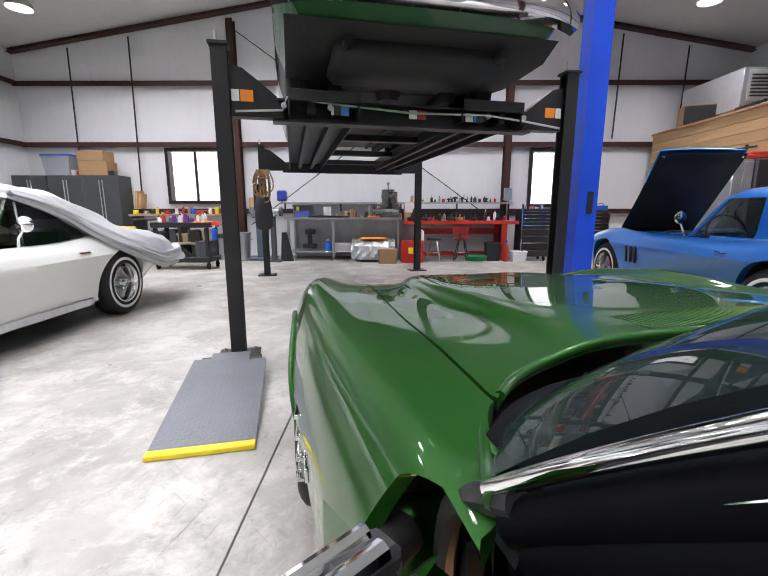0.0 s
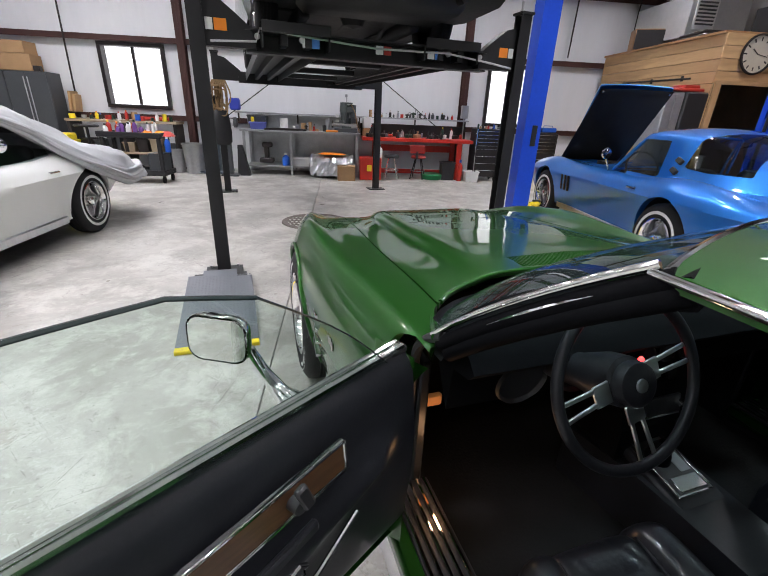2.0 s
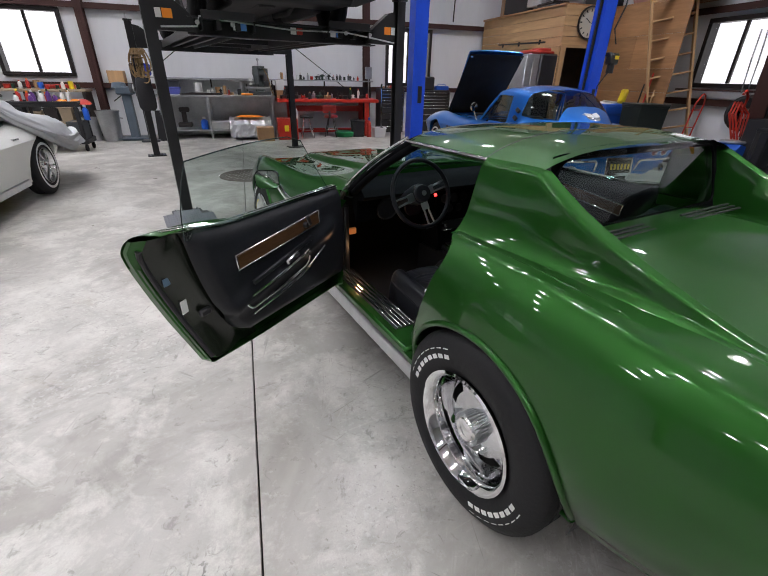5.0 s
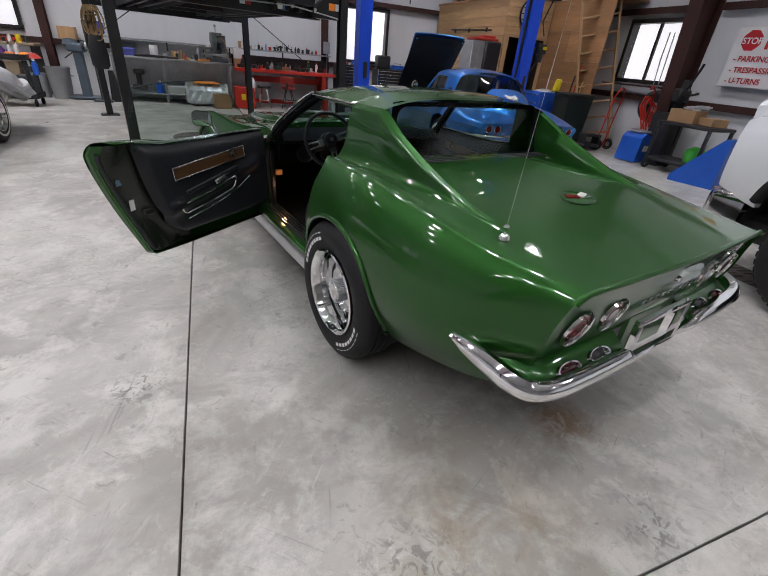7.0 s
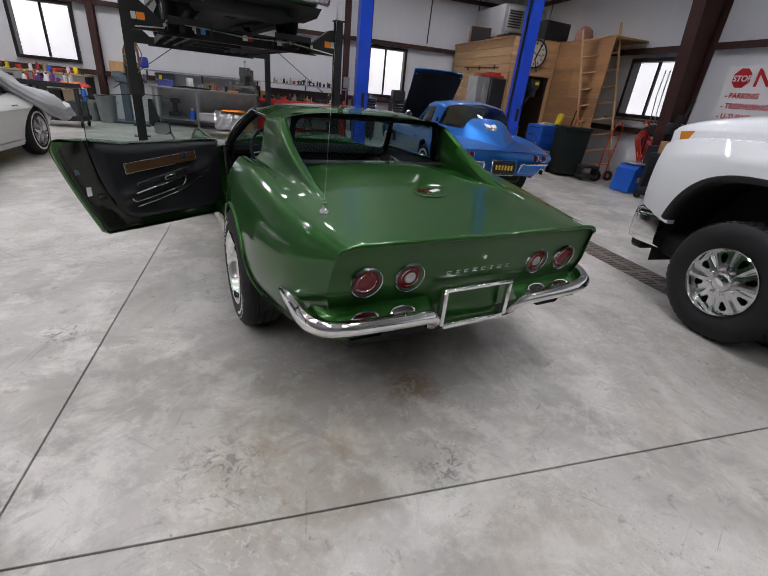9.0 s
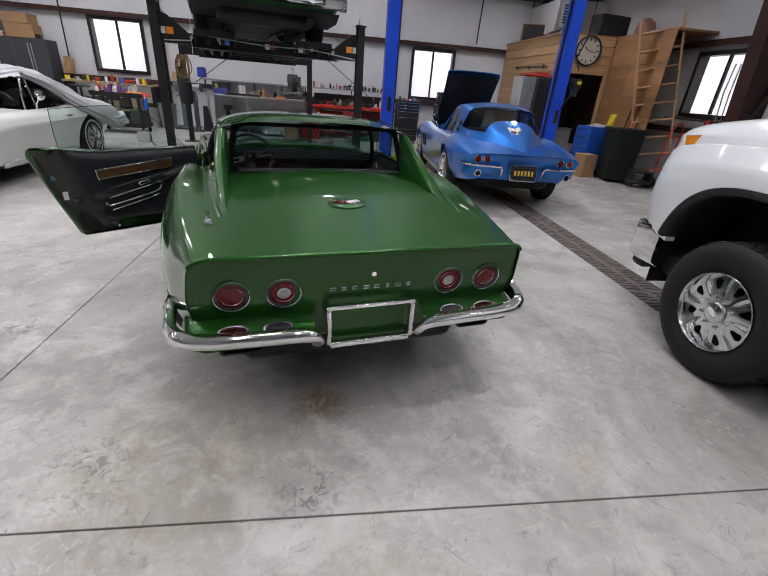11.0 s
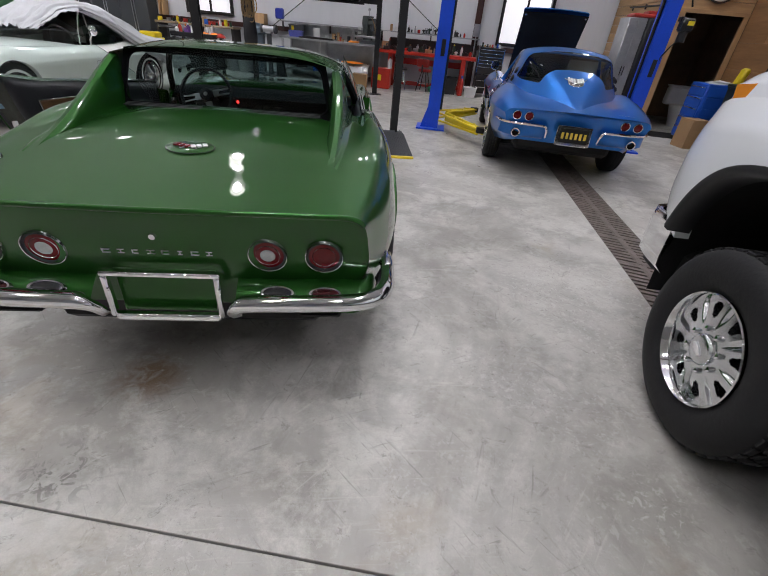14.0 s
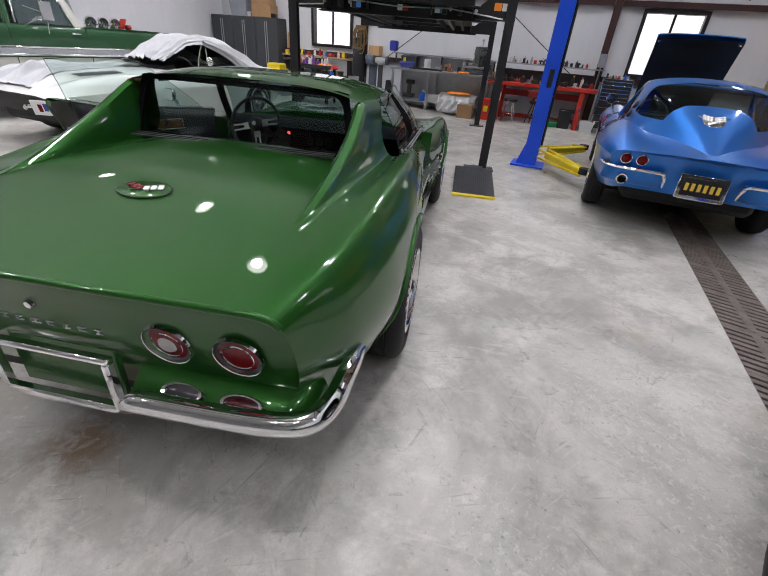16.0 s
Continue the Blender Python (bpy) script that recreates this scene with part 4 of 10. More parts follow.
# number plate recess
pf = Geo()
for x, z, sx, sz in ((0, 0.597, 0.392, 0.020), (0, 0.420, 0.356, 0.028), (-0.183, 0.507, 0.022, 0.168), (0.183, 0.507, 0.022, 0.168)):
    pf.box((x, -1.05, z), (sx, 0.03, sz), 0.006)
plate = part("plate_frame", pf, M_CHROME, green, "empty chrome number plate frame")
g = Geo()
g.box((0, -1.00, 0.505), (0.34, 0.02, 0.18), 0.003)
part("plate_recess", g, M_GREEN, plate)
for s in (-1, 1):
    # quarter bumper wrapping round the corner
    path = [(s * 0.222, -1.040, 0.430), (s * 0.230, -1.066, 0.462), (s * 0.252, -1.082, 0.492), (s * 0.31, -1.086, 0.502), (s * 0.50, -1.084, 0.506), (s * 0.66, -1.076, 0.511), (s * 0.745, -1.050, 0.518), (s * 0.786, -0.99, 0.529), (s * 0.797, -0.90, 0.540), (s * 0.800, -0.82, 0.548), (s * 0.796, -0.75, 0.553)]
    pts = catmull(path, 5)
    rws = []
    m = len(pts)
    for i, p in enumerate(pts):
        d = (pts[min(i + 1, m - 1)] - pts[max(i - 1, 0)]).normalized()
        o = Vector((d.y, -d.x, 0)).normalized() * s
        up = Vector((0, 0, 1))
        w = pchip([0, .06, .55, .72, .88, 1], [.014, .032, .035, .040, .032, .012])(i / (m - 1))
        prof = [(-0.028, w * 0.75), (0.0, w), (0.018, w * 0.55), (0.024, 0), (0.018, -w * 0.55), (0.0, -w), (-0.028, -w * 0.75)]
        rws.append([p + o * a + up * b for a, b in prof])
    bg = Geo().grid(rws)
    bg.f.append(tuple(range(7)))
    bg.f.append(tuple(range((m - 1) * 7, m * 7))[::-1])
    part("rear_bumper", bg, M_CHROME, green, "chrome quarter bumper", smooth=60)
    g = Geo()
    g.grid([[(s * x, y, z) for y, z in ((-0.975, 0.556), (-0.995, 0.554), (-1.030, 0.531), (-1.064, 0.503), (-1.066, 0.46))] for x in (0.24, 0.30, 0.45, 0.60, 0.66)] + [[(s * 0.700, -0.970, 0.556), (s * 0.706, -0.985, 0.553), (s * 0.715, -1.005, 0.531), (s * 0.722, -1.030, 0.503), (s * 0.722, -1.032, 0.46)], [(s * 0.704, -0.90, 0.556), (s * 0.722, -0.90, 0.553), (s * 0.738, -0.90, 0.531), (s * 0.750, -0.90, 0.503), (s * 0.750, -0.90, 0.46)]])
    part("lamp_shelf", g, M_GREEN, green, smooth=60)
    # lower oval lamps in the shelf above the bumper
    for sx, mm in ((0.555, mat("dark_red_lens", (0.045, 0.002, 0.003), 0.25, var=0.2, scale=30, fine=200, coat=0.2)), (0.385, M_SMOKE)):
        g = Geo()
        at = pose(s * sx, -1.040, 0.5235, 40, 0, 0) @ Matrix.Diagonal((1.0, 0.42, 0.8, 1.0))
        g.lathe([(0.046, 0.000), (0.050, 0.010), (0.058, 0.012), (0.064, 0.0)], 32, at)
        lo = part("lower_lamp", g, M_CHROME, green)
        g = Geo()
        g.lathe([(0.0, 0.010), (0.03, 0.006), (0.047, 0.000)], 28, at)
        part("lens", g, mm, lo)
    g = Geo()
    at = pose(s * 0.53, -0.985, 0.432, 90, 0, 0)
    out, inn = rounded(0.17, 0.06, 0.02), rounded(0.155, 0.045, 0.016)
    k = len(out)
    g.add([at @ Vector((x, y, 0.03)) for x, y in out] + [at @ Vector((x, y, 0.03)) for x, y in inn] + [at @ Vector((x, y, -0.15)) for x, y in inn] + [at @ Vector((x, y, -0.2)) for x, y in out],
          [(i + a * k, (i + 1) % k + a * k, (i + 1) % k + b * k, i + b * k) for i in range(k) for a, b in ((0, 1), (1, 2), (0, 3))])
    part("exhaust_tip", g, M_UNDER, green, "flat black exhaust outlet")
g = Geo()
g.box((0, -0.76, 0.41), (1.1, 0.20, 0.08), 0.02)
part("rear_valance", g, M_UNDER, green)
g = Geo()
g.box((0, 1.25, 0.20), (1.50, 1.62, 0.05), 0.02)
part("floor_pan", g, M_UNDER, green)
g = Geo()
g.box((0, -0.45, 0.32), (1.1, 0.8, 0.20), 0.05)
part("fuel_tank", g, M_UNDER, green)
g = Geo()
g.box((0, 3.05, 0.34), (1.2, 0.6, 0.2), 0.05)
part("front_valance", g, M_UNDER, green)
for yc, ra in ((0, 0.05), (2.49, 0.04)):
    g = Geo()
    g.cyl((-0.62, yc, 0.335), (0.62, yc, 0.335), ra, n=10)
    part("axle", g, M_UNDER, green)
for s in (-1, 1):
    for yc, r in ((0, 0.385), (2.49, 0.38)):
        g = Geo()
        rr = [[(s * x, yc + r * math.cos(radians(a)), 0.335 + r * math.sin(radians(a))) for a in range(-15, 200, 8)] for x in (0.48, 0.80)]
        g.grid(rr)
        g.add([(s * 0.48, yc + r * math.cos(radians(a)), 0.335 + r * math.sin(radians(a))) for a in range(-15, 200, 8)], [tuple(range(27))])
        part("wheel_well", g, M_UNDER, green)
# sill strip
for s in (-1, 1):
    g = Geo()
    g.grid([[(s * x, y, z) for x, z in ((0.775, 0.20), (0.80, 0.215), (0.802, 0.27), (0.79, 0.288))] for y in (0.42, 0.8, 1.25, 1.7, 2.08)])
    part("sill_moulding", g, M_ALU, green, "bright ribbed sill moulding")
# deck emblem, aerial, filler seam
g = Geo()
at = pose(0, -0.566, 0.8955, 5.9, 0, 0)
g.lathe([(0.0, 0.0025), (0.086, 0.0025), (0.090, 0.001), (0.091, -0.004)], 48, at @ Matrix.Diagonal((1.0, 0.70, 1.0, 1.0)))
fl = part("filler_lid", g, M_GREEN, green, "oval fuel filler lid")
g = Geo()
g.lathe([(0.0905, 0.0005), (0.092, 0.0022), (0.0945, 0.0005)], 48, at @ Matrix.Diagonal((1.0, 0.70, 1.0, 1.0)))
part("lid_gap", g, M_BLACKP, fl)
for s in (-1, 1):
    g = Geo()
    for k in range(3):
        g.box((s * (0.012 + 0.021 * k), -0.568 + 0.008 * k, 0.9015 + 0.001 * k), (0.018, 0.030, 0.006), 0.002, (5, 0, s * 24))
    part("emblem_flag", g, M_LETTER if s > 0 else M_RED, fl, "white chequered flag" if s > 0 else "red flag")
    g = Geo()
    g.cyl((s * 0.022, -0.556, 0.9005), (s * -0.034, -0.590, 0.8985), 0.0028, n=8)
    part("flag_staff", g, M_CHROME, fl)
g = Geo()
g.lathe([(0.020, 0.0), (0.018, 0.012), (0.009, 0.02), (0.007, 0.035), (0.011, 0.042), (0.007, 0.05), (0.0, 0.052)], 16, pose(-0.62, -0.72, 0.862))
aer = part("aerial", g, M_CHROME, green, "chrome aerial base")
g = Geo()
g.cyl((-0.62, -0.72, 0.90), (-0.60, -0.74, 1.62), 0.0009, 0.0006, n=6)
part("mast", g, M_CHROME, aer)


def tyre(g, R, w, r_in, tread=0):
    """Tyre about x of the wheel: lathe profile with rounded shoulders."""
    at = pose(0, 0, 0, 0, 90, 0)
    h = w / 2
    g.lathe([(r_in, -h * 0.78), (r_in + 0.25 * (R - r_in), -h * 0.97), (r_in + 0.6 * (R - r_in), -h), (R - 0.03, -h * 0.90), (R - 0.008, -h * 0.76), (R, -h * 0.6), (R, -h * 0.40), (R - 0.009, -h * 0.37), (R - 0.009, -h * 0.31), (R, -h * 0.28), (R, -h * 0.06), (R - 0.009, -h * 0.03), (R - 0.009, h * 0.03), (R, h * 0.06), (R, h * 0.28), (R - 0.009, h * 0.31), (R - 0.009, h * 0.37), (R, h * 0.40), (R, h * 0.6), (R - 0.008, h * 0.76), (R - 0.03, h * 0.90), (r_in + 0.6 * (R - r_in), h), (r_in + 0.25 * (R - r_in), h * 0.97), (r_in, h * 0.78)], 56, at)


def rally_wheel(parent, loc, side, letters=True):
    """Slotted steel wheel with trim ring, ribbed cap and tyre; side +1 shows its face to +x."""
    hub = new("wheel")
    hub.parent = parent
    hub.matrix_local = Matrix.Translation(loc) @ (Matrix.Identity(4) if side > 0 else pose(0, 0, 0, 0, 0, 180))
    g = Geo()
    tyre(g, 0.343, 0.222, 0.198)
    part("tyre", g, M_TYRE, hub, "black road tyre")
    face = pose(0, 0, 0, 0, 90, 0)
    g = Geo()
    g.lathe([(0.205, 0.098), (0.212, 0.108), (0.203, 0.112), (0.192, 0.104), (0.178, 0.075), (0.172, 0.02), (0.17, -0.09)], 48, face)
    part("trim_ring", g, M_CHROME, hub)
    g = Geo()
    n = 60
    prof = [(0.17, -0.005), (0.155, 0.012), (0.148, 0.020), (0.115, 0.030), (0.085, 0.030), (0.070, 0.036), (0.0, 0.036)]
    vs, fs = [], []
    for i in range(n):
        t = 2 * math.pi * i / n
        for r, z in prof:
            vs.append(face @ Vector((r * math.cos(t), r * math.sin(t), z)))
    k = len(prof)
    for i in range(n):
        j = (i + 1) % n
        for s in range(k - 1):
            if s == 2 and (i % 12) in (2, 3, 4, 5, 6, 7, 8):
                continue
            fs.append((i * k + s, j * k + s, j * k + s + 1, i * k + s + 1))
    g.add(vs, fs)
    part("rim", g, M_RIM, hub)
    g = Geo()
    g.lathe([(0.0, -0.06), (0.17, -0.06)], 32, face)
    part("brake_disc", g, M_UNDER, hub)
    g = Geo()
    for i in range(36):
        t = radians(i * 10)
        g.box(face @ Vector((0.052 * math.cos(t), 0.052 * math.sin(t), 0.056)), (0.05, 0.004, 0.013), 0.001, (i * 10, 0, 0))
    cap = part("cap_ribs", g, M_ALU, hub)
    g = Geo()
    g.lathe([(0.05, 0.036), (0.047, 0.078), (0.040, 0.086), (0.030, 0.082), (0.022, 0.086), (0.0, 0.088)], 28, face)
    part("hub_cap", g, M_CHROME, hub)
    if letters:
        # worn raised marks on the sidewall, as plain white bars
        for a0, cnt in ((203, 8), (23, 8)):
            for i in range(cnt):
                g = Geo()
                t = radians(a0 + i * 7.6)
                r = 0.272
                g.box(face @ Vector((r * math.cos(t), r * math.sin(t), 0.1085)), (0.003, 0.026, 0.037), 0.001, (180 + math.degrees(t), 0, 0))
                part("sidewall_mark", g, M_LETTER, hub)
    return hub


for sx, yy in ((-0.782, 0), (0.782, 0), (-0.765, 2.49), (0.765, 2.49)):
    rally_wheel(green, Vector((sx, yy, 0.343)), 1 if sx > 0 else -1)

# ---- doors of the green coupe
left_skin = clip(door_skin, lambda p: -p[0])
right_skin = clip(door_skin, lambda p: p[0])


SKIN_X = pchip([.32, .42, .56, .70, .80, .88, .915], [.79, .815, .840, .848, .838, .812, .785])
CARD_Y = pchip([.395, .405, .42, .46, .53, .61, .73, .90], [.67, .615, .58, .535, .50, .465, .43, .405])


def belt(y):
    """Height of the door's upper edge, kicked up towards its lock end."""
    k = min(1.0, max(0.0, (0.62 - y) / 0.30))
    return 0.880 + 0.032 * k * k * (3 - 2 * k)


M_STEELB = mat("blue_grey_glint", (0.12, 0.2, 0.28), 0.5, var=0.2)


# near-black green: the recess's shade is put into the door end's colour
M_ENDCAP = mat("shaded_door_end", (0.012, 0.016, 0.010), 0.22, var=0.3, scale=8, fine=40, bump=0.08, bump_scale=14, coat=0.3)


def make_door(skin, sgn, name, label, detail=True):
    """Door in its closed place; sgn -1 is the driver's side."""
    d = new(name)
    d.parent = green
    d["label"] = label
    edge_flange(skin, lambda p: p[2] < 0.80, lambda p: Vector((p.x - math.copysign(0.05, p.x), p.y + (0.012 if p.y < 0.6 else 0.0), p.z)))
    part("door_skin", skin, M_GREEN, d, "glossy green outer door skin", weld=True, smooth=50)
    X = lambda v: sgn * v
    # inner shell between skin and card
    g = Geo()
    ends = []
    for j in range(15):
        z = 0.340 + 0.562 * j / 14
        xs, yr, dr = SKIN_X(z), CARD_Y(max(z, 0.40)), door_rear(z)
        ends.append([(X(xs - 0.006), dr + 0.003, z), (X(xs - 0.022), dr + 0.006, z), (X(xs - 0.034), dr + 0.030, z), (X(xs - 0.050), dr + 0.040, z), (X(xs - 0.060), dr + 0.085, z),
                     (X(0.768), yr - 0.034, z), (X(0.756), yr - 0.012, z), (X(0.752), yr + 0.04, z)])
    g.grid([r[:4] for r in ends])
    inner = Geo().grid([r[3:] for r in ends])
    part("door_end", inner, M_ENDCAP, d, "inner door end with its recess shade painted dark", smooth=60)
    g.grid([[(X(0.772), 0.300, 0.909), (X(0.760), 0.42, 0.900), (X(0.75), 0.54, 0.884)], [(X(0.712), 0.40, 0.906), (X(0.712), 0.46, 0.902), (X(0.712), 0.56, 0.885)]])
    g.grid([[(X(0.79), y, 0.315), (X(0.72), y, 0.345)] for y in (0.49, 0.8, 1.29)])
    g.grid([[(X(0.80), 1.292, z), (X(0.69), 1.285, z)] for z in (0.32, 0.6, 0.87)])
    part("door_shell", g, M_GREEN, d, "green painted door end")
    g = Geo()
    g.tube([(X(SKIN_X(z) - 0.040), door_rear(z) + 0.034, z) for z in (0.35, 0.42, 0.5, 0.6, 0.7, 0.78, 0.84, 0.865)], 0.011, 8)
    part("door_seal", g, M_BLACKP, d)
    if detail:
        # white and blue-grey patches paint in reflections seen in the recess
        g = Geo()
        g.box((X(0.784), door_rear(0.60) + 0.064, 0.60), (0.003, 0.036, 0.055), 0.001, (0, 0, sgn * -12))
        part("sticker", g, M_LETTER, d, "white patch painted as a reflection in the door end")
        g = Geo()
        g.box((X(0.789), door_rear(0.72) + 0.064, 0.72), (0.003, 0.036, 0.030), 0.001, (0, 0, sgn * -12))
        part("sticker", g, M_STEELB, d, "blue-grey patch painted as a reflection in the door end")
        g = Geo()
        g.box((X(0.752), CARD_Y(0.56) - 0.035, 0.56), (0.022, 0.05, 0.03), 0.006)
        part("latch", g, M_BLACKP, d)
    # vinyl card: bulged surface built as a loft of the outline
    g = Geo()
    nz = 22
    rws = []
    for j in range(nz + 1):
        v = j / nz
        yr = CARD_Y(0.395 + 0.500 * v)
        r = []
        for i in range(29):
            t = i / 28
            y = yr + (1.285 - yr) * t
            z = 0.395 + (belt(y) + 0.004 - 0.395) * v
            x = 0.694 - 0.018 * math.sin(math.pi * min(1, max(0, (z - 0.40) / 0.47)))
            # armrest ledge: a slanting soft ridge
            zl = 0.565 + 0.12 * (y - 0.55) / 0.5
            x -= 0.030 * math.exp(-((z - zl) / 0.035) ** 2) * (1 if 0.52 < y < 1.15 else math.exp(-((y - (0.52 if y < 0.8 else 1.15)) / 0.05) ** 2))
            e = min(y - yr, z - 0.395)
            x += 0.045 * max(0.0, 1 - e / 0.035) ** 2
            top = belt(y) - 0.05
            if z > top:
                x += 0.028 * ((z - top) / 0.054) ** 2
            r.append((X(x), y, z))
        rws.append(r)
    g.grid(rws)
    hd = Geo()
    hd.box((X(0.752), 0.43, 0.906), (0.035, 0.17, 0.008), 0.003, (-6, sgn * 10, 0))
    hd.box((X(0.754), 0.43, 0.911), (0.018, 0.13, 0.006), 0.002, (-6, sgn * 10, 0))
    part("door_handle", hd, M_CHROME, d, "flush chrome door handle")
    card = part("door_card", g, M_VINYL, d, "moulded black vinyl door card", weld=True, smooth=60)
    if detail:
        def strip(name, ya, za, yb, zb, x, hgt, m, b=0.003, th=0.008):
            g = Geo()
            dy, dz = yb - ya, zb - za
            g.box((X(x), (ya + yb) / 2, (za + zb) / 2), (th, math.hypot(dy, dz), hgt), b, (math.degrees(math.atan2(dz, dy)), 0, 0))
            return part(name, g, m, card)
        w = strip("wood_inlay", 0.570, 0.741, 1.070, 0.792, 0.668, 0.056, M_WOODTRIM)
        w["label"] = "brown walnut-look inlay"
        for dz in (0.031, -0.031):
            strip("chrome_trim", 0.566 - dz * 0.1, 0.741 + dz, 1.074 - dz * 0.1, 0.792 + dz, 0.668, 0.007, M_CHROME, 0.002, 0.012)
        strip("chrome_trim", 0.571, 0.711, 0.565, 0.772, 0.668, 0.008, M_CHROME, 0.002, 0.012)
        strip("chrome_trim", 1.076, 0.762, 1.070, 0.823, 0.668, 0.008, M_CHROME, 0.002, 0.012)
        strip("armrest_edge", 0.62, 0.640, 1.00, 0.715, 0.652, 0.022, M_VINYL, 0.006, 0.014)
        g = Geo()
        g.tube([(X(0.660), 0.585, 0.572), (X(0.658), 0.582, 0.556), (X(0.656), 0.590, 0.540), (X(0.654), 0.606, 0.533), (X(0.640), 0.76, 0.566), (X(0.634), 0.92, 0.602), (X(0.636), 0.945, 0.616), (X(0.640), 0.960, 0.640),
                (X(0.642), 0.966, 0.660), (X(0.642), 0.955, 0.668), (X(0.638), 0.92, 0.660), (X(0.640), 0.76, 0.622), (X(0.655), 0.61, 0.586)], 0.0055, 8, closed=True)
        part("pull_handle", g, M_CHROME, card, "chrome door pull")
        g = Geo()
        g.tube([(X(0.668), 0.615, 0.496), (X(0.652), 0.76, 0.530), (X(0.644), 0.90, 0.566), (X(0.650), 1.00, 0.600), (X(0.662), 1.10, 0.640)], 0.005, 8)
        part("armrest_piping", g, M_CHROME, card, "thin bright piping under the armrest")
        g = Geo()
        g.box((X(0.640), 0.845, 0.672), (0.02, 0.085, 0.026), 0.006, (14, 0, 0))
        part("door_release", g, M_CHROME, card)
        g = Geo()
        g.lathe([(0.0, 0.02), (0.012, 0.018), (0.014, 0.0)], 14, pose(X(0.66), 0.965, 0.785, 0, sgn * -90, 0))
        g.box((X(0.64), 0.97, 0.805), (0.012, 0.02, 0.050), 0.004, (20, 0, 0))
        part("window_crank", g, M_BLACKP, card)
    # belt trim, glass
    g = Geo()
    g.box((X(0.726), 1.268, 0.882), (0.028, 0.050, 0.018), 0.008, (-6, 0, 0))
    part("corner_cap", g, M_BLACKP, d, "black rubber corner of the door")
    g = Geo()
    g.tube([(X(0.719), y, belt(y) + 0.008) for y in (0.42, 0.46, 0.5, 0.54, 0.58, 0.62, 0.8, 1.0, 1.28)], 0.0075, 8)
    g.tube([(X(0.735), y, belt(y) + 0.010) for y in (0.44, 0.48, 0.52, 0.56, 0.6, 0.66, 0.9, 1.28)], 0.006, 8)
    part("belt_trim", g, M_CHROME, d, "bright belt line trim")
    g = Geo()
    top = lambda t: (0.372 + (0.892 - 0.372) * t, 1.154 + 0.022 * t + 0.012 * math.sin(math.pi * t) - 0.020 * max(0.0, t - 0.86) / 0.14)
    rws = []
    for j in range(9):
        s = j / 8
        r = []
        for i in range(15):
            t = i / 14
            yb, zb = 0.405 + (1.235 - 0.405) * t, 0.868
            yt, zt = top(t)
            x = 0.715 + (0.590 - 0.715) * s + 0.02 * math.sin(math.pi * s)
            r.append((X(x), yb + (yt - yb) * s + 0.018 * t * math.sin(math.pi * s), zb + (zt - zb) * s))
        rws.append(r)
    g.grid(rws)
    part("door_glass", g, M_GLASS, d, "frameless tinted door glass", weld=True)
    g = Geo()
    g.tube(rws[-1], 0.0022, 6)
    g.tube([r[-1] for r in rws], 0.0014, 6)
    g.tube([r[0] for r in rws], 0.0018, 6)
    part("glass_edge", g, M_EDGE, d)
    return d


left_door = make_door(left_skin, -1, "driver_door", "open driver door with black vinyl card")
left_door.matrix_local = Matrix.Translation(HINGE) @ pose(0, 0, 0, 0, 0, -59) @ Matrix.Translation(-HINGE)
make_door(right_skin, 1, "passenger_door", "closed passenger door")
# door mirror, on the open door
g = Geo()
at = pose(-0.89, 0.99, 0.950, 87, 0, 31)
prof = rounded(0.110, 0.084, 0.026, 5)
k = len(prof)
lay = [(1.0, 0.0), (1.025, 0.006), (0.98, 0.018), (0.80, 0.030), (0.4, 0.037)]
vs = [at @ Vector((x * f, y * f, -z)) for f, z in lay for x, y in prof]
g.add(vs, [(a * k + i, a * k + (i + 1) % k, (a + 1) * k + (i + 1) % k, (a + 1) * k + i) for a in range(4) for i in range(k)] + [tuple(range(4 * k, 5 * k))])
g.tube([(-0.785, 1.065, 0.828), (-0.815, 1.06, 0.842), (-0.850, 1.048, 0.880), (-0.862, 1.030, 0.925)], [0.030, 0.016, 0.011, 0.012], 12)
mir = part("door_mirror", g, M_CHROME, left_door, "chrome rectangular door mirror")
g = Geo()
g.add([at @ Vector((x * 0.94, y * 0.92, 0.001)) for x, y in prof], [tuple(range(k))])
part("mirror_glass", g, M_MIRROR, mir)

# ---- cockpit
for nm, c, d in (("floor_carpet", (0, 0.98, 0.235), (1.34, 1.75, 0.02)), ("firewall", (0, 1.80, 0.47), (1.30, 0.03, 0.5)), ("rear_bulkhead", (0, 0.10, 0.52), (1.36, 0.03, 0.56)), ("luggage_shelf", (0, 0.04, 0.83), (1.15, 0.50, 0.03))):
    g = Geo()
    g.box(c, d, 0.01)
    part(nm, g, M_CARPET, green, "", smooth=0)
for s in (-1, 1):
    g = Geo()
    g.prism([(0.02, 0.30), (0.635, 0.30), (0.595, 0.42), (0.465, 0.66), (0.385, 0.862), (0.02, 0.862)], s * 0.628, s * 0.668, Matrix(((0, 0, 1, 0), (1, 0, 0, 0), (0, 1, 0, 0), (0, 0, 0, 1))))
    part("quarter_trim", g, M_DASH, green, "black moulded quarter trim", smooth=0)
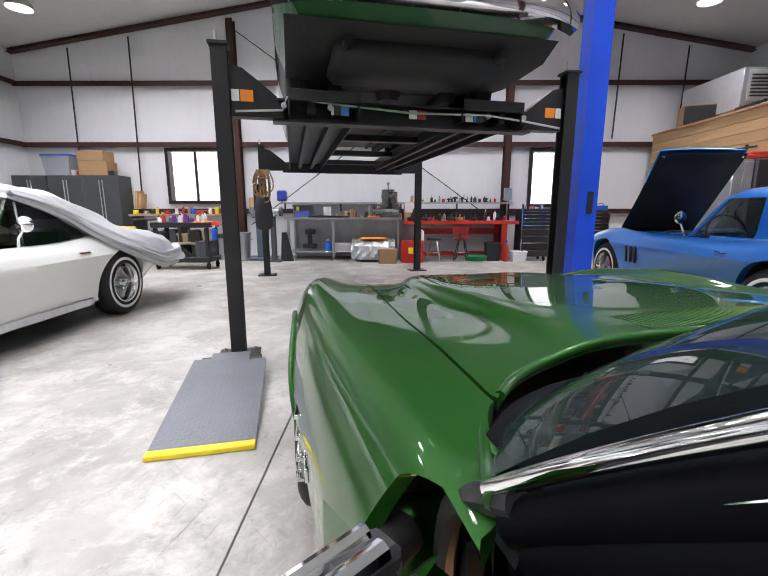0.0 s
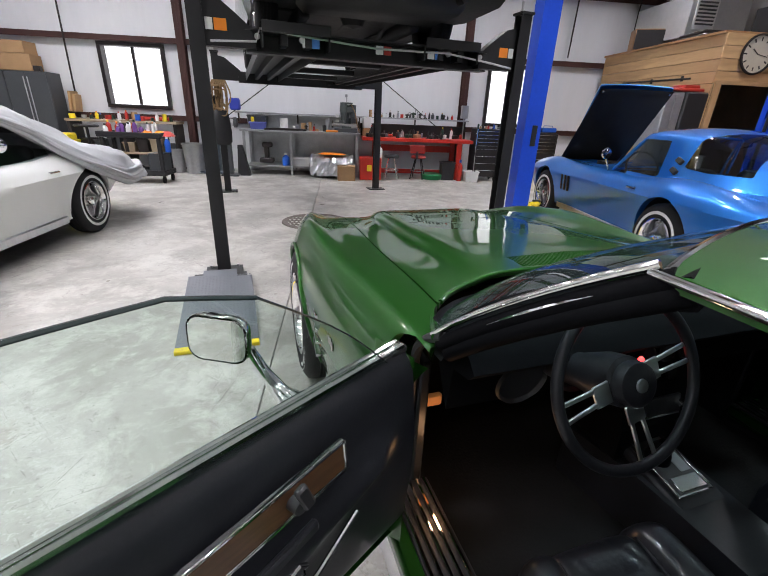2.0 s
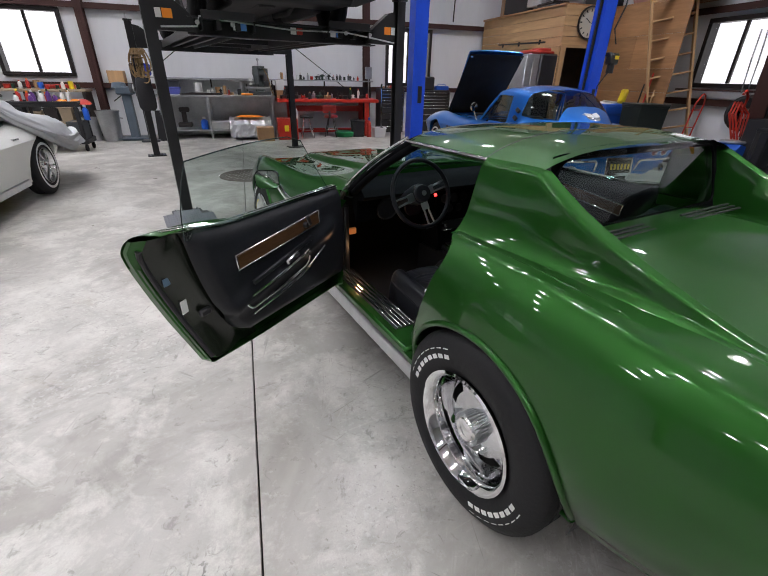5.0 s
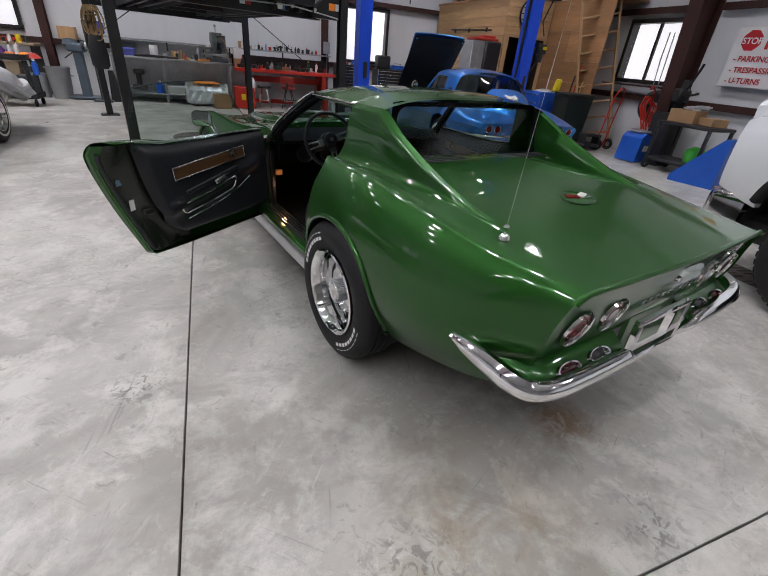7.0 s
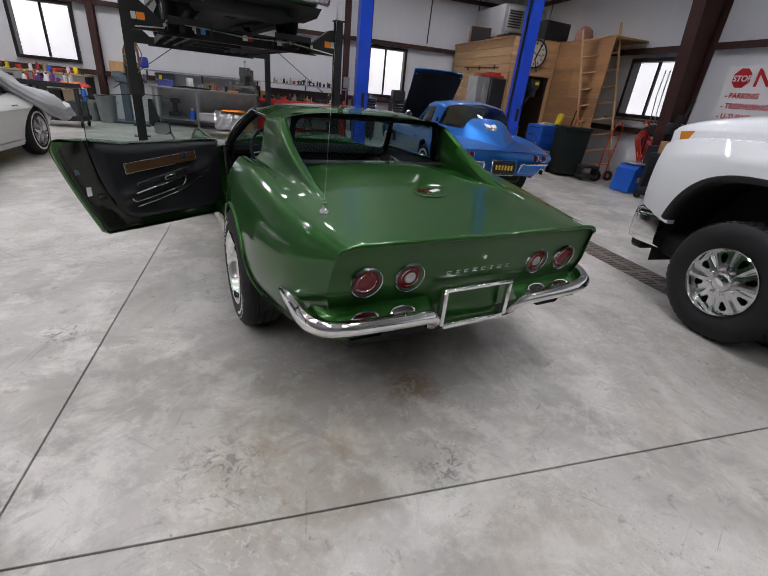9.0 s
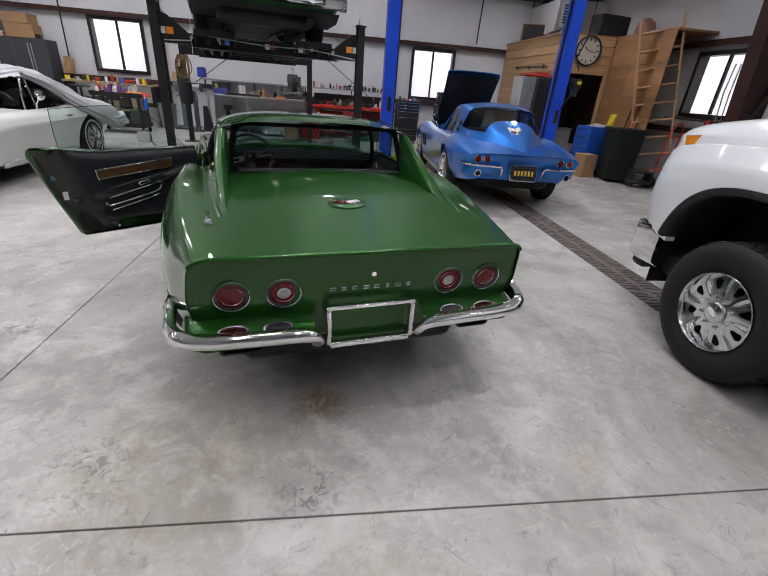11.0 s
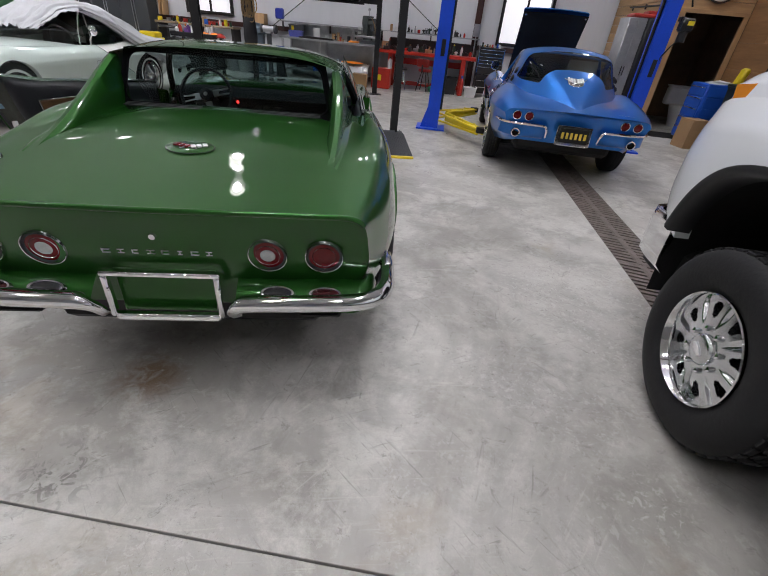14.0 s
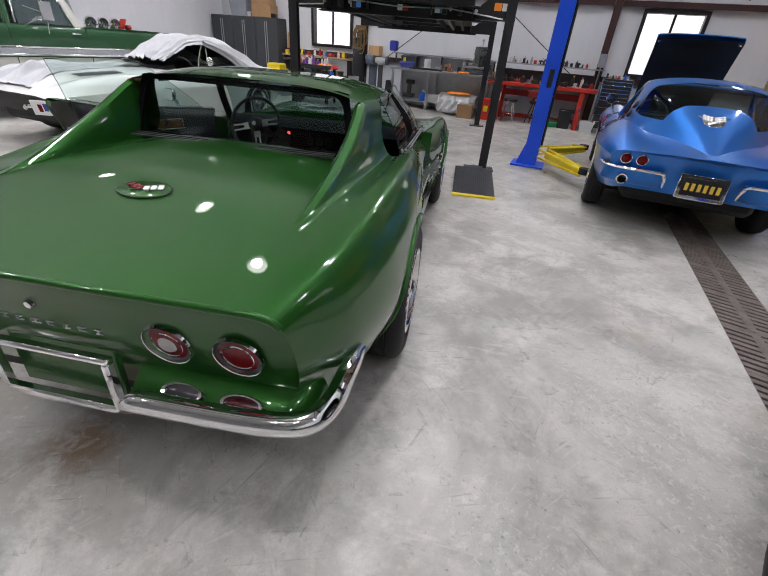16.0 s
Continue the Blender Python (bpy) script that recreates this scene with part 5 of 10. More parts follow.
for s in (-1, 1):
    g = Geo()
    g.box((s * 0.665, 1.58, 0.48), (0.03, 0.46, 0.50), 0.006)
    part("kick_panel", g, M_VINYL, green)
    g = Geo()
    g.box((s * 0.715, 0.92, 0.31), (0.16, 0.86, 0.05), 0.012)
    sill = part("sill", g, M_GREEN, green)
    g = Geo()
    g.box((s * 0.694, 0.99, 0.337), (0.112, 0.70, 0.008), 0.003)
    pl = part("sill_plate", g, M_BLACKP, sill)
    for kx in range(5):
        g = Geo()
        g.box((s * (0.650 + 0.022 * kx), 0.99, 0.343), (0.009, 0.70, 0.007), 0.002)
        part("sill_rib", g, M_CHROME, pl)
for s in (-1, 1):
    g = Geo()
    g.tube(catmull([(s * 0.690, 1.235, 0.872), (s * 0.700, 1.290, 0.838), (s * 0.700, 1.345, 0.770), (s * 0.690, 1.375, 0.62), (s * 0.685, 1.375, 0.36)], 5), 0.013, 8)
    part("hinge_seal", g, M_BLACKP, green, "black rubber seal of the hinge pillar")
    for hz in (0.44, 0.73):
        g = Geo()
        g.tube([(s * 0.765, 1.36, hz), (s * 0.735, 1.385, hz)], 0.024, 10)
        part("door_hinge", g, M_UNDER, green)
# lock-side jamb of the open doorway
g = Geo()
rws = []
for j in range(13):
    z = 0.315 + 0.590 * j / 12
    xs, dr, jo = SKIN_X(max(z, 0.32)), door_rear(z), 0.13 + 0.14 * (0.86 - z)
    f = 0.10 * min(1.0, max(0.0, (z - 0.34) / 0.15))
    rws.append([(-xs + 0.003, dr, z), (-xs + 0.018, dr + 0.012, z - 0.03 * f), (-xs + 0.036, dr + 0.026, z - 0.14 * f), (-0.745, dr + 0.055 + 0.25 * (jo - 0.055), z - 0.45 * f), (-0.705, dr + 0.055 + 0.75 * (jo - 0.055), z - 0.85 * f), (-0.664, dr + jo, z - 1.15 * f)])
g.grid(rws)
jamb = part("lock_pillar", g, M_GREEN, green, "green painted lock pillar", weld=True, smooth=60)
g = Geo()
g.lathe([(0.020, 0.0), (0.018, 0.006), (0.007, 0.008), (0.007, 0.028), (0.012, 0.030), (0.011, 0.036), (0.0, 0.037)], 16, pose(-0.700, door_rear(0.60) + 0.118, 0.60, -70, 0, 30))
part("door_striker", g, M_CHROME, jamb)
# hinge-side jamb
for s in (-1, 1):
    g = Geo()
    g.box((s * 0.715, 1.425, 0.53), (0.10, 0.04, 0.42), 0.012)
    part("hinge_pillar", g, M_GREEN, green)
g = Geo()
rws = []
for k in range(-14, 15):
    x = 0.655 * k / 14
    ys = y_screen(abs(x))
    rws.append([(x, ys + 0.03, 0.852), (x, max(ys - 0.10, 1.23), 0.866), (x, max(ys - 0.25, 1.195), 0.860), (x, 1.17 + 0.02 * (1 - abs(k) / 14), 0.842), (x, 1.150, 0.822), (x, 1.17, 0.80), (x, 1.235, 0.785), (x, 1.25, 0.66)])
g.grid(rws)
g.f.append(tuple(range(8)))
g.f.append(tuple(range(28 * 8, 29 * 8))[::-1])
dash = part("dashboard", g, M_DASH, green, "padded black dashboard", weld=True, smooth=60)
g = Geo()
g.lathe([(0.0, 0.0), (0.06, 0.0), (0.066, 0.01), (0.07, 0.0)], 24, pose(-0.47, 1.225, 0.725, 100, 0, 0))
g.lathe([(0.0, 0.0), (0.06, 0.0), (0.066, 0.01), (0.07, 0.0)], 24, pose(-0.29, 1.225, 0.725, 100, 0, 0))
part("gauge", g, M_BLACKP, dash)
M_GLOWRED = mat("red_warning_light", (1.0, 0.03, 0.03), 0.4, var=0.0, emit=6.0)
g = Geo()
g.lathe([(0.0, 0.008), (0.008, 0.006), (0.010, 0.0)], 14, pose(-0.20, 1.15, 0.79, 90, 0, 0))
part("warning_light", g, M_GLOWRED, dash, "small lit red warning light")
# centre stack and console
g = Geo()
g.prism([(-0.16, 1.34), (0.13, 1.34), (0.085, 1.10), (0.075, 0.85), (0.09, 0.15), (-0.12, 0.15), (-0.105, 0.85), (-0.115, 1.10)], 0.22, 0.422)
g.box((-0.015, 0.47, 0.425), (0.19, 0.72, 0.045), 0.016)
g.box((-0.015, 1.13, 0.430), (0.165, 0.34, 0.030), 0.008, (10, 0, 0))
console = part("console", g, M_VINYL, green, "black centre console")
g = Geo()
g.prism([(1.36, 0.80), (1.235, 0.795), (1.227, 0.70), (1.205, 0.60), (1.185, 0.52), (1.18, 0.40), (1.36, 0.40)], -0.13, 0.11, Matrix(((0, 0, 1, 0), (1, 0, 0, 0), (0, 1, 0, 0), (0, 0, 0, 1))))
stack = part("instrument_panel", g, M_DASH, green, "sloping black instrument stack", smooth=0)
for x, y, z, r in ((-0.07, 1.226, 0.735, 0.028), (0.0, 1.226, 0.735, 0.028), (0.07, 1.226, 0.735, 0.028), (-0.035, 1.218, 0.672, 0.024), (0.035, 1.218, 0.672, 0.024)):
    g = Geo()
    g.lathe([(0.0, 0.002), (r * 0.86, 0.002), (r * 0.93, 0.007), (r, 0.0)], 20, pose(x, y, z, 82, 0, 0))
    part("small_gauge", g, M_BLACKP, stack)
g = Geo()
g.box((-0.01, 1.196, 0.575), (0.18, 0.010, 0.055), 0.003, (-14, 0, 0))
part("radio", g, M_BLACKP, stack)
for x in (-0.08, 0.08):
    g = Geo()
    g.lathe([(0, 0.026), (0.011, 0.024), (0.013, 0.0)], 14, pose(x - 0.01, 1.192, 0.578, 76, 0, 0))
    part("radio_knob", g, M_CHROME, stack)
g = Geo()
g.box((-0.01, 1.186, 0.548), (0.17, 0.006, 0.006), 0.001, (-14, 0, 0))
part("radio_trim", g, M_CHROME, stack)
shift_at = pose(-0.02, 1.125, 0.449, 10, 0, 0)
g = Geo()
g.m = shift_at
g.box((0, 0, 0), (0.118, 0.205, 0.010), 0.003)
plate = part("console_plate", g, M_BLACKP, console)
for sx, sy, wx, wy in ((-0.059, 0, 0.006, 0.21), (0.059, 0, 0.006, 0.21), (0, -0.103, 0.124, 0.007), (0, 0.103, 0.124, 0.006)):
    g = Geo()
    g.m = shift_at
    g.box((sx, sy, 0.005), (wx, wy, 0.008), 0.002)
    part("console_trim", g, M_CHROME, plate)
g = Geo()
g.m = shift_at
g.box((0.004, -0.075, 0.006), (0.092, 0.040, 0.006), 0.003)
part("shift_plate", g, M_CHROME, plate, "bright rear end of the shift plate")
g = Geo()
g.m = shift_at
g.box((0.032, 0.012, 0.006), (0.036, 0.115, 0.004), 0.001)
part("shift_legend", g, mat("grey_legend", (0.17, 0.18, 0.19), 0.42, var=0.2), plate, "grey gear legend")
g = Geo()
g.lathe([(0.034, 0.0), (0.031, 0.018), (0.022, 0.045), (0.012, 0.060)], 16, shift_at @ pose(-0.018, 0.006, 0.005, -6, 0, 0))
part("shift_boot", g, M_DASH, plate)
g = Geo()
g.cyl((-0.036, 1.125, 0.48), (-0.015, 1.118, 0.568), 0.006, n=10)
g.lathe([(0.0, -0.016), (0.013, -0.012), (0.018, 0.0), (0.013, 0.013), (0.0, 0.017)], 16, pose(-0.012, 1.116, 0.580))
part("gear_lever", g, M_CHROME, console, "chrome gear lever")
g = Geo()
g.box((-0.005, 0.775, 0.449), (0.034, 0.15, 0.006), 0.002)
brake = part("handbrake", g, M_BLACKP, console)
g = Geo()
g.cyl((-0.006, 0.765, 0.445), (-0.010, 0.795, 0.475), 0.009, n=10)
part("brake_lever", g, M_CHROME, brake)
g = Geo()
g.tube([(-0.010, 0.795, 0.470), (-0.013, 0.815, 0.505), (-0.017, 0.842, 0.555), (-0.018, 0.850, 0.570)], [0.017, 0.0185, 0.0185, 0.014], 12)
part("grip", g, M_VINYL, brake)
# steering wheel
sw = new("steering_wheel")
sw.parent = green
sw["label"] = "black three-spoke steering wheel with brushed spokes"
sw.matrix_local = pose(-0.385, 1.025, 0.845, 68, 0, 0) @ pose(0, 0, 0, 0, 0, 14)
g = Geo()
g.tube([(0.172 * math.cos(radians(a)), 0.172 * math.sin(radians(a)), 0) for a in range(0, 360, 6)], 0.0115, 10, closed=True)
part("rim", g, M_VINYL, sw)
g = Geo()
g.lathe([(0.0, 0.026), (0.034, 0.027), (0.043, 0.022), (0.046, 0.010), (0.044, -0.002), (0.052, -0.008), (0.054, -0.05), (0.04, -0.12), (0.03, -0.30)], 32)
hb = part("hub", g, M_VINYL, sw)
g = Geo()
g.lathe([(0.0, 0.030), (0.013, 0.0295), (0.014, 0.026)], 20)
part("horn_badge", g, M_ALU, hb, "small bright horn badge")
for a in (0, 180, 270):
    g = Geo()
    g.m = pose(0, 0, 0, 0, 0, a)
    for sy in (-1, 1):
        g.box((0.105, sy * 0.015, -0.006), (0.135, 0.010, 0.006), 0.002, (0, -2, sy * 3))
    g.box((0.065, 0, -0.006), (0.04, 0.045, 0.006), 0.002)
    part("spoke", g, M_ALU, sw)


def seat(x):
    st_ = new("seat")
    st_.parent = green
    st_["label"] = "black leather bucket seat"
    st_.matrix_local = pose(x, 0.67, 0.225)
    rnd = random.Random(31)
    folds = [(rnd.uniform(-0.5, 0.5), rnd.uniform(0.1, 0.95), rnd.uniform(0, 3.14), rnd.uniform(0.05, 0.13)) for _ in range(46)]
    g = Geo()
    rws = []
    for i in range(73):
        v = i / 72
        y = -0.26 + 0.60 * v
        r = []
        for k in range(-36, 37):
            u = k / 36
            au = abs(u)
            z = 0.180 + 0.030 * v
            if au < 0.54:
                z += 0.012 * (1 - (au / 0.54) ** 4)
                for q in (0.30, 0.55, 0.79):
                    z += 0.009 * (math.exp(-((v - q - 0.017) / 0.011) ** 2) + math.exp(-((v - q + 0.017) / 0.011) ** 2)) - 0.007 * math.exp(-((v - q) / 0.05) ** 2)
            else:
                z += 0.034 * math.sin(math.pi * min(1.0, (au - 0.54) / 0.46)) ** 0.55
            z -= 0.010 * math.exp(-((au - 0.54) / 0.022) ** 2)
            for fu, fv, fa, fl in folds:
                p, q = (u - fu) * 0.2, (v - fv) * 0.6
                s_, t_ = p * math.cos(fa) + q * math.sin(fa), -p * math.sin(fa) + q * math.cos(fa)
                if abs(s_) < 2 * fl and abs(t_) < 0.02:
                    z -= 0.0026 * math.exp(-(s_ / (fl * 0.5)) ** 2 - (t_ / 0.006) ** 2)
            e = max(au - 0.88, 0) / 0.12
            f = max(v - 0.93, 0) / 0.07
            z -= 0.045 * e ** 2 + 0.05 * f ** 2
            r.append((0.212 * u * (1 - 0.05 * v - 0.05 * max(0.0, v - 0.85) / 0.15 * au), y - 0.015 * au ** 4 * v, z))
        r = [(r[0][0] * 0.97, r[0][1], 0.04)] + r + [(r[-1][0] * 0.97, r[-1][1], 0.04)]
        rws.append(r)
    rws.append([(p[0], p[1] + 0.006, 0.04) for p in rws[-1]])
    g.grid(rws)
    part("cushion", g, M_LEATHER, st_, "creased black leather cushion", smooth=70)
    for sx in (-0.112, 0.112):
        g = Geo()
        g.tube([(sx * (1 - 0.05 * t), -0.24 + 0.54 * t, 0.180 + 0.030 * t) for t in [i / 10 for i in range(11)]], 0.004, 8)
        part("piping", g, M_LEATHER, st_)
    for sx in (-1, 1):
        g = Geo()
        g.tube([(sx * 0.207 * (1 - 0.05 * t), -0.24 + 0.54 * t, 0.148 + 0.030 * t) for t in [i / 10 for i in range(11)]], 0.004, 8)
        part("piping", g, M_LEATHER, st_)
    g = Geo()
    rws = []
    for i in range(15):
        v = i / 14
        r = []
        for k in range(-8, 9):
            u = k / 8
            w = 0.215 - 0.05 * v ** 3
            y = -0.24 - 0.20 * v + 0.03 * abs(u) ** 3 + 0.010 * math.cos(v * 26) * (abs(u) < 0.6)
            r.append((w * u, y, 0.14 + 0.53 * v - 0.05 * max(0, v - 0.85) / 0.15 * abs(u) ** 2))
        r = [(r[0][0], r[0][1] - 0.09, r[0][2])] + r + [(r[-1][0], r[-1][1] - 0.09, r[-1][2])]
        rws.append(r)
    rws.append([(p[0], p[1] - 0.07, p[2] - 0.005) for p in rws[-1]])
    g.grid(rws)
    part("backrest", g, M_LEATHER, st_, smooth=70)


seat(-0.39)
seat(0.38)
# courtesy lamp under the dash
M_COURT = mat("courtesy_lens", (1.0, 0.42, 0.14), 0.5, var=0.0, emit=0.06)
g = Geo()
g.box((-0.60, 1.42, 0.55), (0.05, 0.02, 0.04), 0.006)
part("courtesy_lamp", g, M_COURT, green, "lit amber courtesy lamp under the dash")
d = bpy.data.lights.new("courtesy_light", "POINT")
d.energy, d.color, d.shadow_soft_size = 0.36, (1.0, 0.55, 0.28), 0.02
o = new("courtesy_light", d)
o.matrix_world = GREEN_AT @ pose(-0.63, 1.27, 0.46)
# side script and gill on the front wing
for s in (-1, 1):
    g = Geo()
    for k in range(7):
        g.box((s * 0.842, 1.70 + 0.026 * k, 0.60 + 0.004 * (k % 2)), (0.008, 0.017, 0.03), 0.002, (0, 0, 0))
    part("wing_script", g, M_CHROME, green, "small chrome wing script")
    g = Geo()
    for k in range(4):
        g.box((s * 0.852, 1.98 - 0.0 * k, 0.44 + 0.055 * k), (0.02, 0.14, 0.012), 0.002, (0, 0, s * 4))
    part("wing_gill", g, M_CHROME, green)

# ---------------------------------------------------------------- the two older sports cars share one body form
S2 = [-0.95, -0.7, -0.35, 0.0, 0.35, 0.8, 1.3, 1.7, 2.1, 2.49, 2.9, 3.2, 3.4]
CL = [
    ([.56, .66, .76, .80, .78, .77, .77, .78, .80, .80, .76, .66, .5], [.38, .33, .29, .26, .22, .2, .2, .2, .24, .27, .28, .32, .38]),
    ([.68, .77, .84, .86, .82, .80, .80, .81, .84, .855, .82, .74, .58], [.5, .47, .45, .44, .42, .4, .4, .4, .42, .44, .45, .46, .48]),
    ([.75, .825, .87, .885, .865, .85, .85, .855, .87, .88, .85, .78, .62], [.655, .665, .665, .665, .66, .655, .65, .65, .65, .65, .64, .62, .58]),
    ([.70, .76, .79, .80, .79, .79, .80, .80, .80, .80, .765, .69, .52], [.70, .74, .775, .785, .755, .735, .735, .735, .75, .77, .74, .68, .60]),
    ([.60, .64, .66, .67, .68, .70, .715, .70, .68, .67, .64, .58, .44], [.715, .775, .835, .86, .825, .79, .785, .785, .805, .83, .79, .71, .61]),
    ([.46, .48, .49, .50, .54, .58, .60, .58, .54, .50, .48, .42, .32], [.72, .765, .80, .815, .81, .80, .80, .795, .79, .785, .76, .70, .61]),
    ([.22, .23, .24, .25, .27, .29, .30, .29, .27, .25, .24, .21, .16], [.725, .78, .82, .84, .83, .82, .825, .83, .82, .805, .78, .715, .615]),
    ([.0] * 13, [.73, .785, .83, .85, .84, .825, .83, .84, .83, .815, .785, .715, .615]),
]


def knock_off_wheel(parent, loc, side):
    """Finned wheel with a three-eared spinner and a whitewall tyre."""
    hub = new("wheel")
    hub.parent = parent
    hub.matrix_local = Matrix.Translation(loc) @ (Matrix.Identity(4) if side > 0 else pose(0, 0, 0, 0, 0, 180))
    face = pose(0, 0, 0, 0, 90, 0)
    g = Geo()
    tyre(g, 0.338, 0.19, 0.195)
    part("tyre", g, M_TYRE, hub, "black tyre with a thin white band")
    g = Geo()
    g.lathe([(0.238, 0.0945), (0.242, 0.0965), (0.262, 0.0972), (0.266, 0.0955)], 40, face)
    part("whitewall", g, M_LETTER, hub)
    g = Geo()
    g.lathe([(0.20, 0.085), (0.205, 0.095), (0.195, 0.096), (0.18, 0.07), (0.172, 0.0), (0.17, -0.08)], 40, face)
    g.lathe([(0.0, -0.01), (0.17, -0.03)], 40, face)
    part("rim", g, M_CHROME, hub)
    g = Geo()
    for i in range(30):
        a = i * 12
        t = radians(a)
        g.box(face @ Vector((0.115 * math.cos(t), 0.115 * math.sin(t), 0.012)), (0.05, 0.008, 0.10), 0.002, (90 - a, 0, 0) if False else (-a, 0, 0))
    part("fins", g, M_ALU, hub)
    g = Geo()
    g.lathe([(0.055, 0.0), (0.05, 0.05), (0.035, 0.07), (0.0, 0.078)], 24, face)
    for a in (0, 120, 240):
        t = radians(a)
        g.box(face @ Vector((0.05 * math.cos(t), 0.05 * math.sin(t), 0.06)), (0.018, 0.02, 0.06), 0.005, (-a, 0, 0))
    part("spinner", g, M_CHROME, hub)


BODY_ROWS = loft(S2, CL, 110, 5, sharp=(2,))


def fifties_top(x, y):
    """Height of the upper body of the two older cars."""
    r = min(BODY_ROWS, key=lambda q: abs(q[len(q) // 2].y - y))
    half = sorted([(p.x, p.z) for p in r[len(r) // 2:] if p.z > 0.62])
    for (x0, z0), (x1, z1) in zip(half, half[1:]):
        if x0 <= abs(x) <= x1 and x1 > x0:
            return z0 + (z1 - z0) * (abs(x) - x0) / (x1 - x0)
    return half[-1][1] if half else 0.7


def fifties_body(name, label, at, m_body, bonnet_open, coupe):
    car = thing(name, label, "car", at)
    rows = loft(S2, CL, 110, 5, sharp=(2,), tail=[.10, .05, .0, -.02, -.04, -.05, -.06, -.06], nose=[-.12, -.04, 0, .02, .03, .04, .05, .06])
    full = clip(Geo().grid(rows), lambda p: arches(p, (0.0, 2.49), (0.36, 0.36)))

    def scr(x):
        return 1.46 - 0.30 * (x / 0.68) ** 2

    def hole(p):
        x, y, z = abs(p[0]), p[1], p[2]
        return 1.0 if z < 0.7 else -min(0.66 - x, y - 0.30, scr(x) - y)

    def lid(p):
        x, y, z = abs(p[0]), p[1], p[2]
        return min(0.50 - 0.05 * (y - 1.6) - x, y - 1.68, 2.92 - y, z - 0.7)

    shell = clip(clip(full, hole), lambda p: 0.003 - lid(p))
    edge_flange(shell, lambda p: abs(arches(p, (0.0, 2.49), (0.36, 0.36))) < 0.004 and abs(p[0]) > .5, lambda p: Vector((p.x * 0.93, p.y, p.z)))
    edge_flange(shell, lambda p: abs(hole(p)) < 0.004 or abs(lid(p) - 0.003) < 0.004, lambda p: p + Vector((0, 0, -0.06)))
    part("body", shell, m_body, car, "", weld=True, smooth=42)
    bon = clip(full, lambda p: lid(p) - 0.003)
    edge_flange(bon, lambda p: True, lambda p: p + Vector((0, 0, -0.02)))
    if bonnet_open:
        turn = Matrix.Translation((0, 2.90, 0.79)) @ pose(0, 0, 0, -51, 0, 0) @ Matrix.Translation((0, -2.90, -0.79))
        bo = part("bonnet", bon, m_body, car, "raised bonnet", weld=True)
        bo.matrix_local = turn
        g = Geo()
        g.grid([[(x, y, 0.765 - 0.03 * abs(x)) for x in (-.49, -.25, 0, .25, .49)] for y in (1.70, 2.1, 2.5, 2.9)])
        g.grid([[(x, y, 0.735) for x in (-.42, 0, .42)] for y in (1.78, 2.3, 2.82)])
        part("bonnet_lining", g, M_UNDER, bo, "black bonnet underside")
        for sx in (-0.45, 0.45):
            g = Geo()
            g.lathe([(0, 0.02), (0.015, 0.015), (0.018, 0)], 12, pose(sx, 1.74, 0.752, 180, 0, 0))
            part("bump_stop", g, M_RIM, bo)
        g = Geo()
        g.box((0, 2.25, 0.60), (0.8, 1.1, 0.2), 0.08)
        g.cyl((0, 2.3, 0.70), (0, 2.3, 0.80), 0.19, n=28)
        part("engine", g, M_UNDER, car)
    else:
        part("bonnet", bon, m_body, car, "", weld=True)
        for sx in (-0.24, 0.24):
            g = Geo()
            g.grid([[(sx * 1.2 + u, y, fifties_top(sx * 1.2 + u, y) + 0.006) for u in (-.085, -.04, 0, .04, .085)] for y in [2.2 + 0.06 * i for i in range(11)]])
            part("bonnet_grille", g, M_BLACKP, car, "dark bonnet grille")
    tail = rows[0]
    n = len(tail)
    g = Geo()
    g.grid([[Vector(tail[k]).lerp(Vector(tail[n - 1 - k]), j / 12) for j in range(13)] for k in range(n // 2 + 1)])
    part("tail_panel", g, m_body, car, weld=True)
    nose = rows[-1]
    g = Geo()
    g.grid([[Vector(nose[k]).lerp(Vector(nose[n - 1 - k]), j / 12) for j in range(13)] for k in range(n // 2 + 1)])
    part("grille", g, M_UNDER, car, "dark radiator opening")
    for sx, yy in ((-0.755, 0), (0.755, 0), (-0.75, 2.49), (0.75, 2.49)):
        knock_off_wheel(car, Vector((sx, yy, 0.338 - (0.035 if bonnet_open else 0.0))), 1 if sx > 0 else -1)
    for s in (-1, 1):
        for yc in (0, 2.49):
            g = Geo()
            aa = range(-15, 200, 12)
            g.grid([[(s * x, yc + .37 * math.cos(radians(a)), .335 + .37 * math.sin(radians(a))) for a in aa] for x in (.46, .80)])
            g.add([(s * .46, yc + .37 * math.cos(radians(a)), .335 + .37 * math.sin(radians(a))) for a in aa], [tuple(range(len(list(aa))))])
            part("wheel_well", g, M_UNDER, car)
        # gills, sill, bumpers, handle, mirror
        if coupe:
            for k in range(3):
                g = Geo()
                g.box((s * 0.846, 1.78 + 0.085 * k, 0.55), (0.03, 0.036, 0.20), 0.008, (8, s * 9, 0))
                part("side_gill", g, M_UNDER, car, "dark upright gill")
        g = Geo()
        g.box((s * 0.795, 1.25, 0.235), (0.03, 1.62, 0.07), 0.008)
        part("sill_moulding", g, M_ALU, car)
        g = Geo()
        low = [(.29, -.955), (.34, -.968), (.48, -.968), (.60, -.958), (.68, -.935), (.735, -.885), (.765, -.82)]
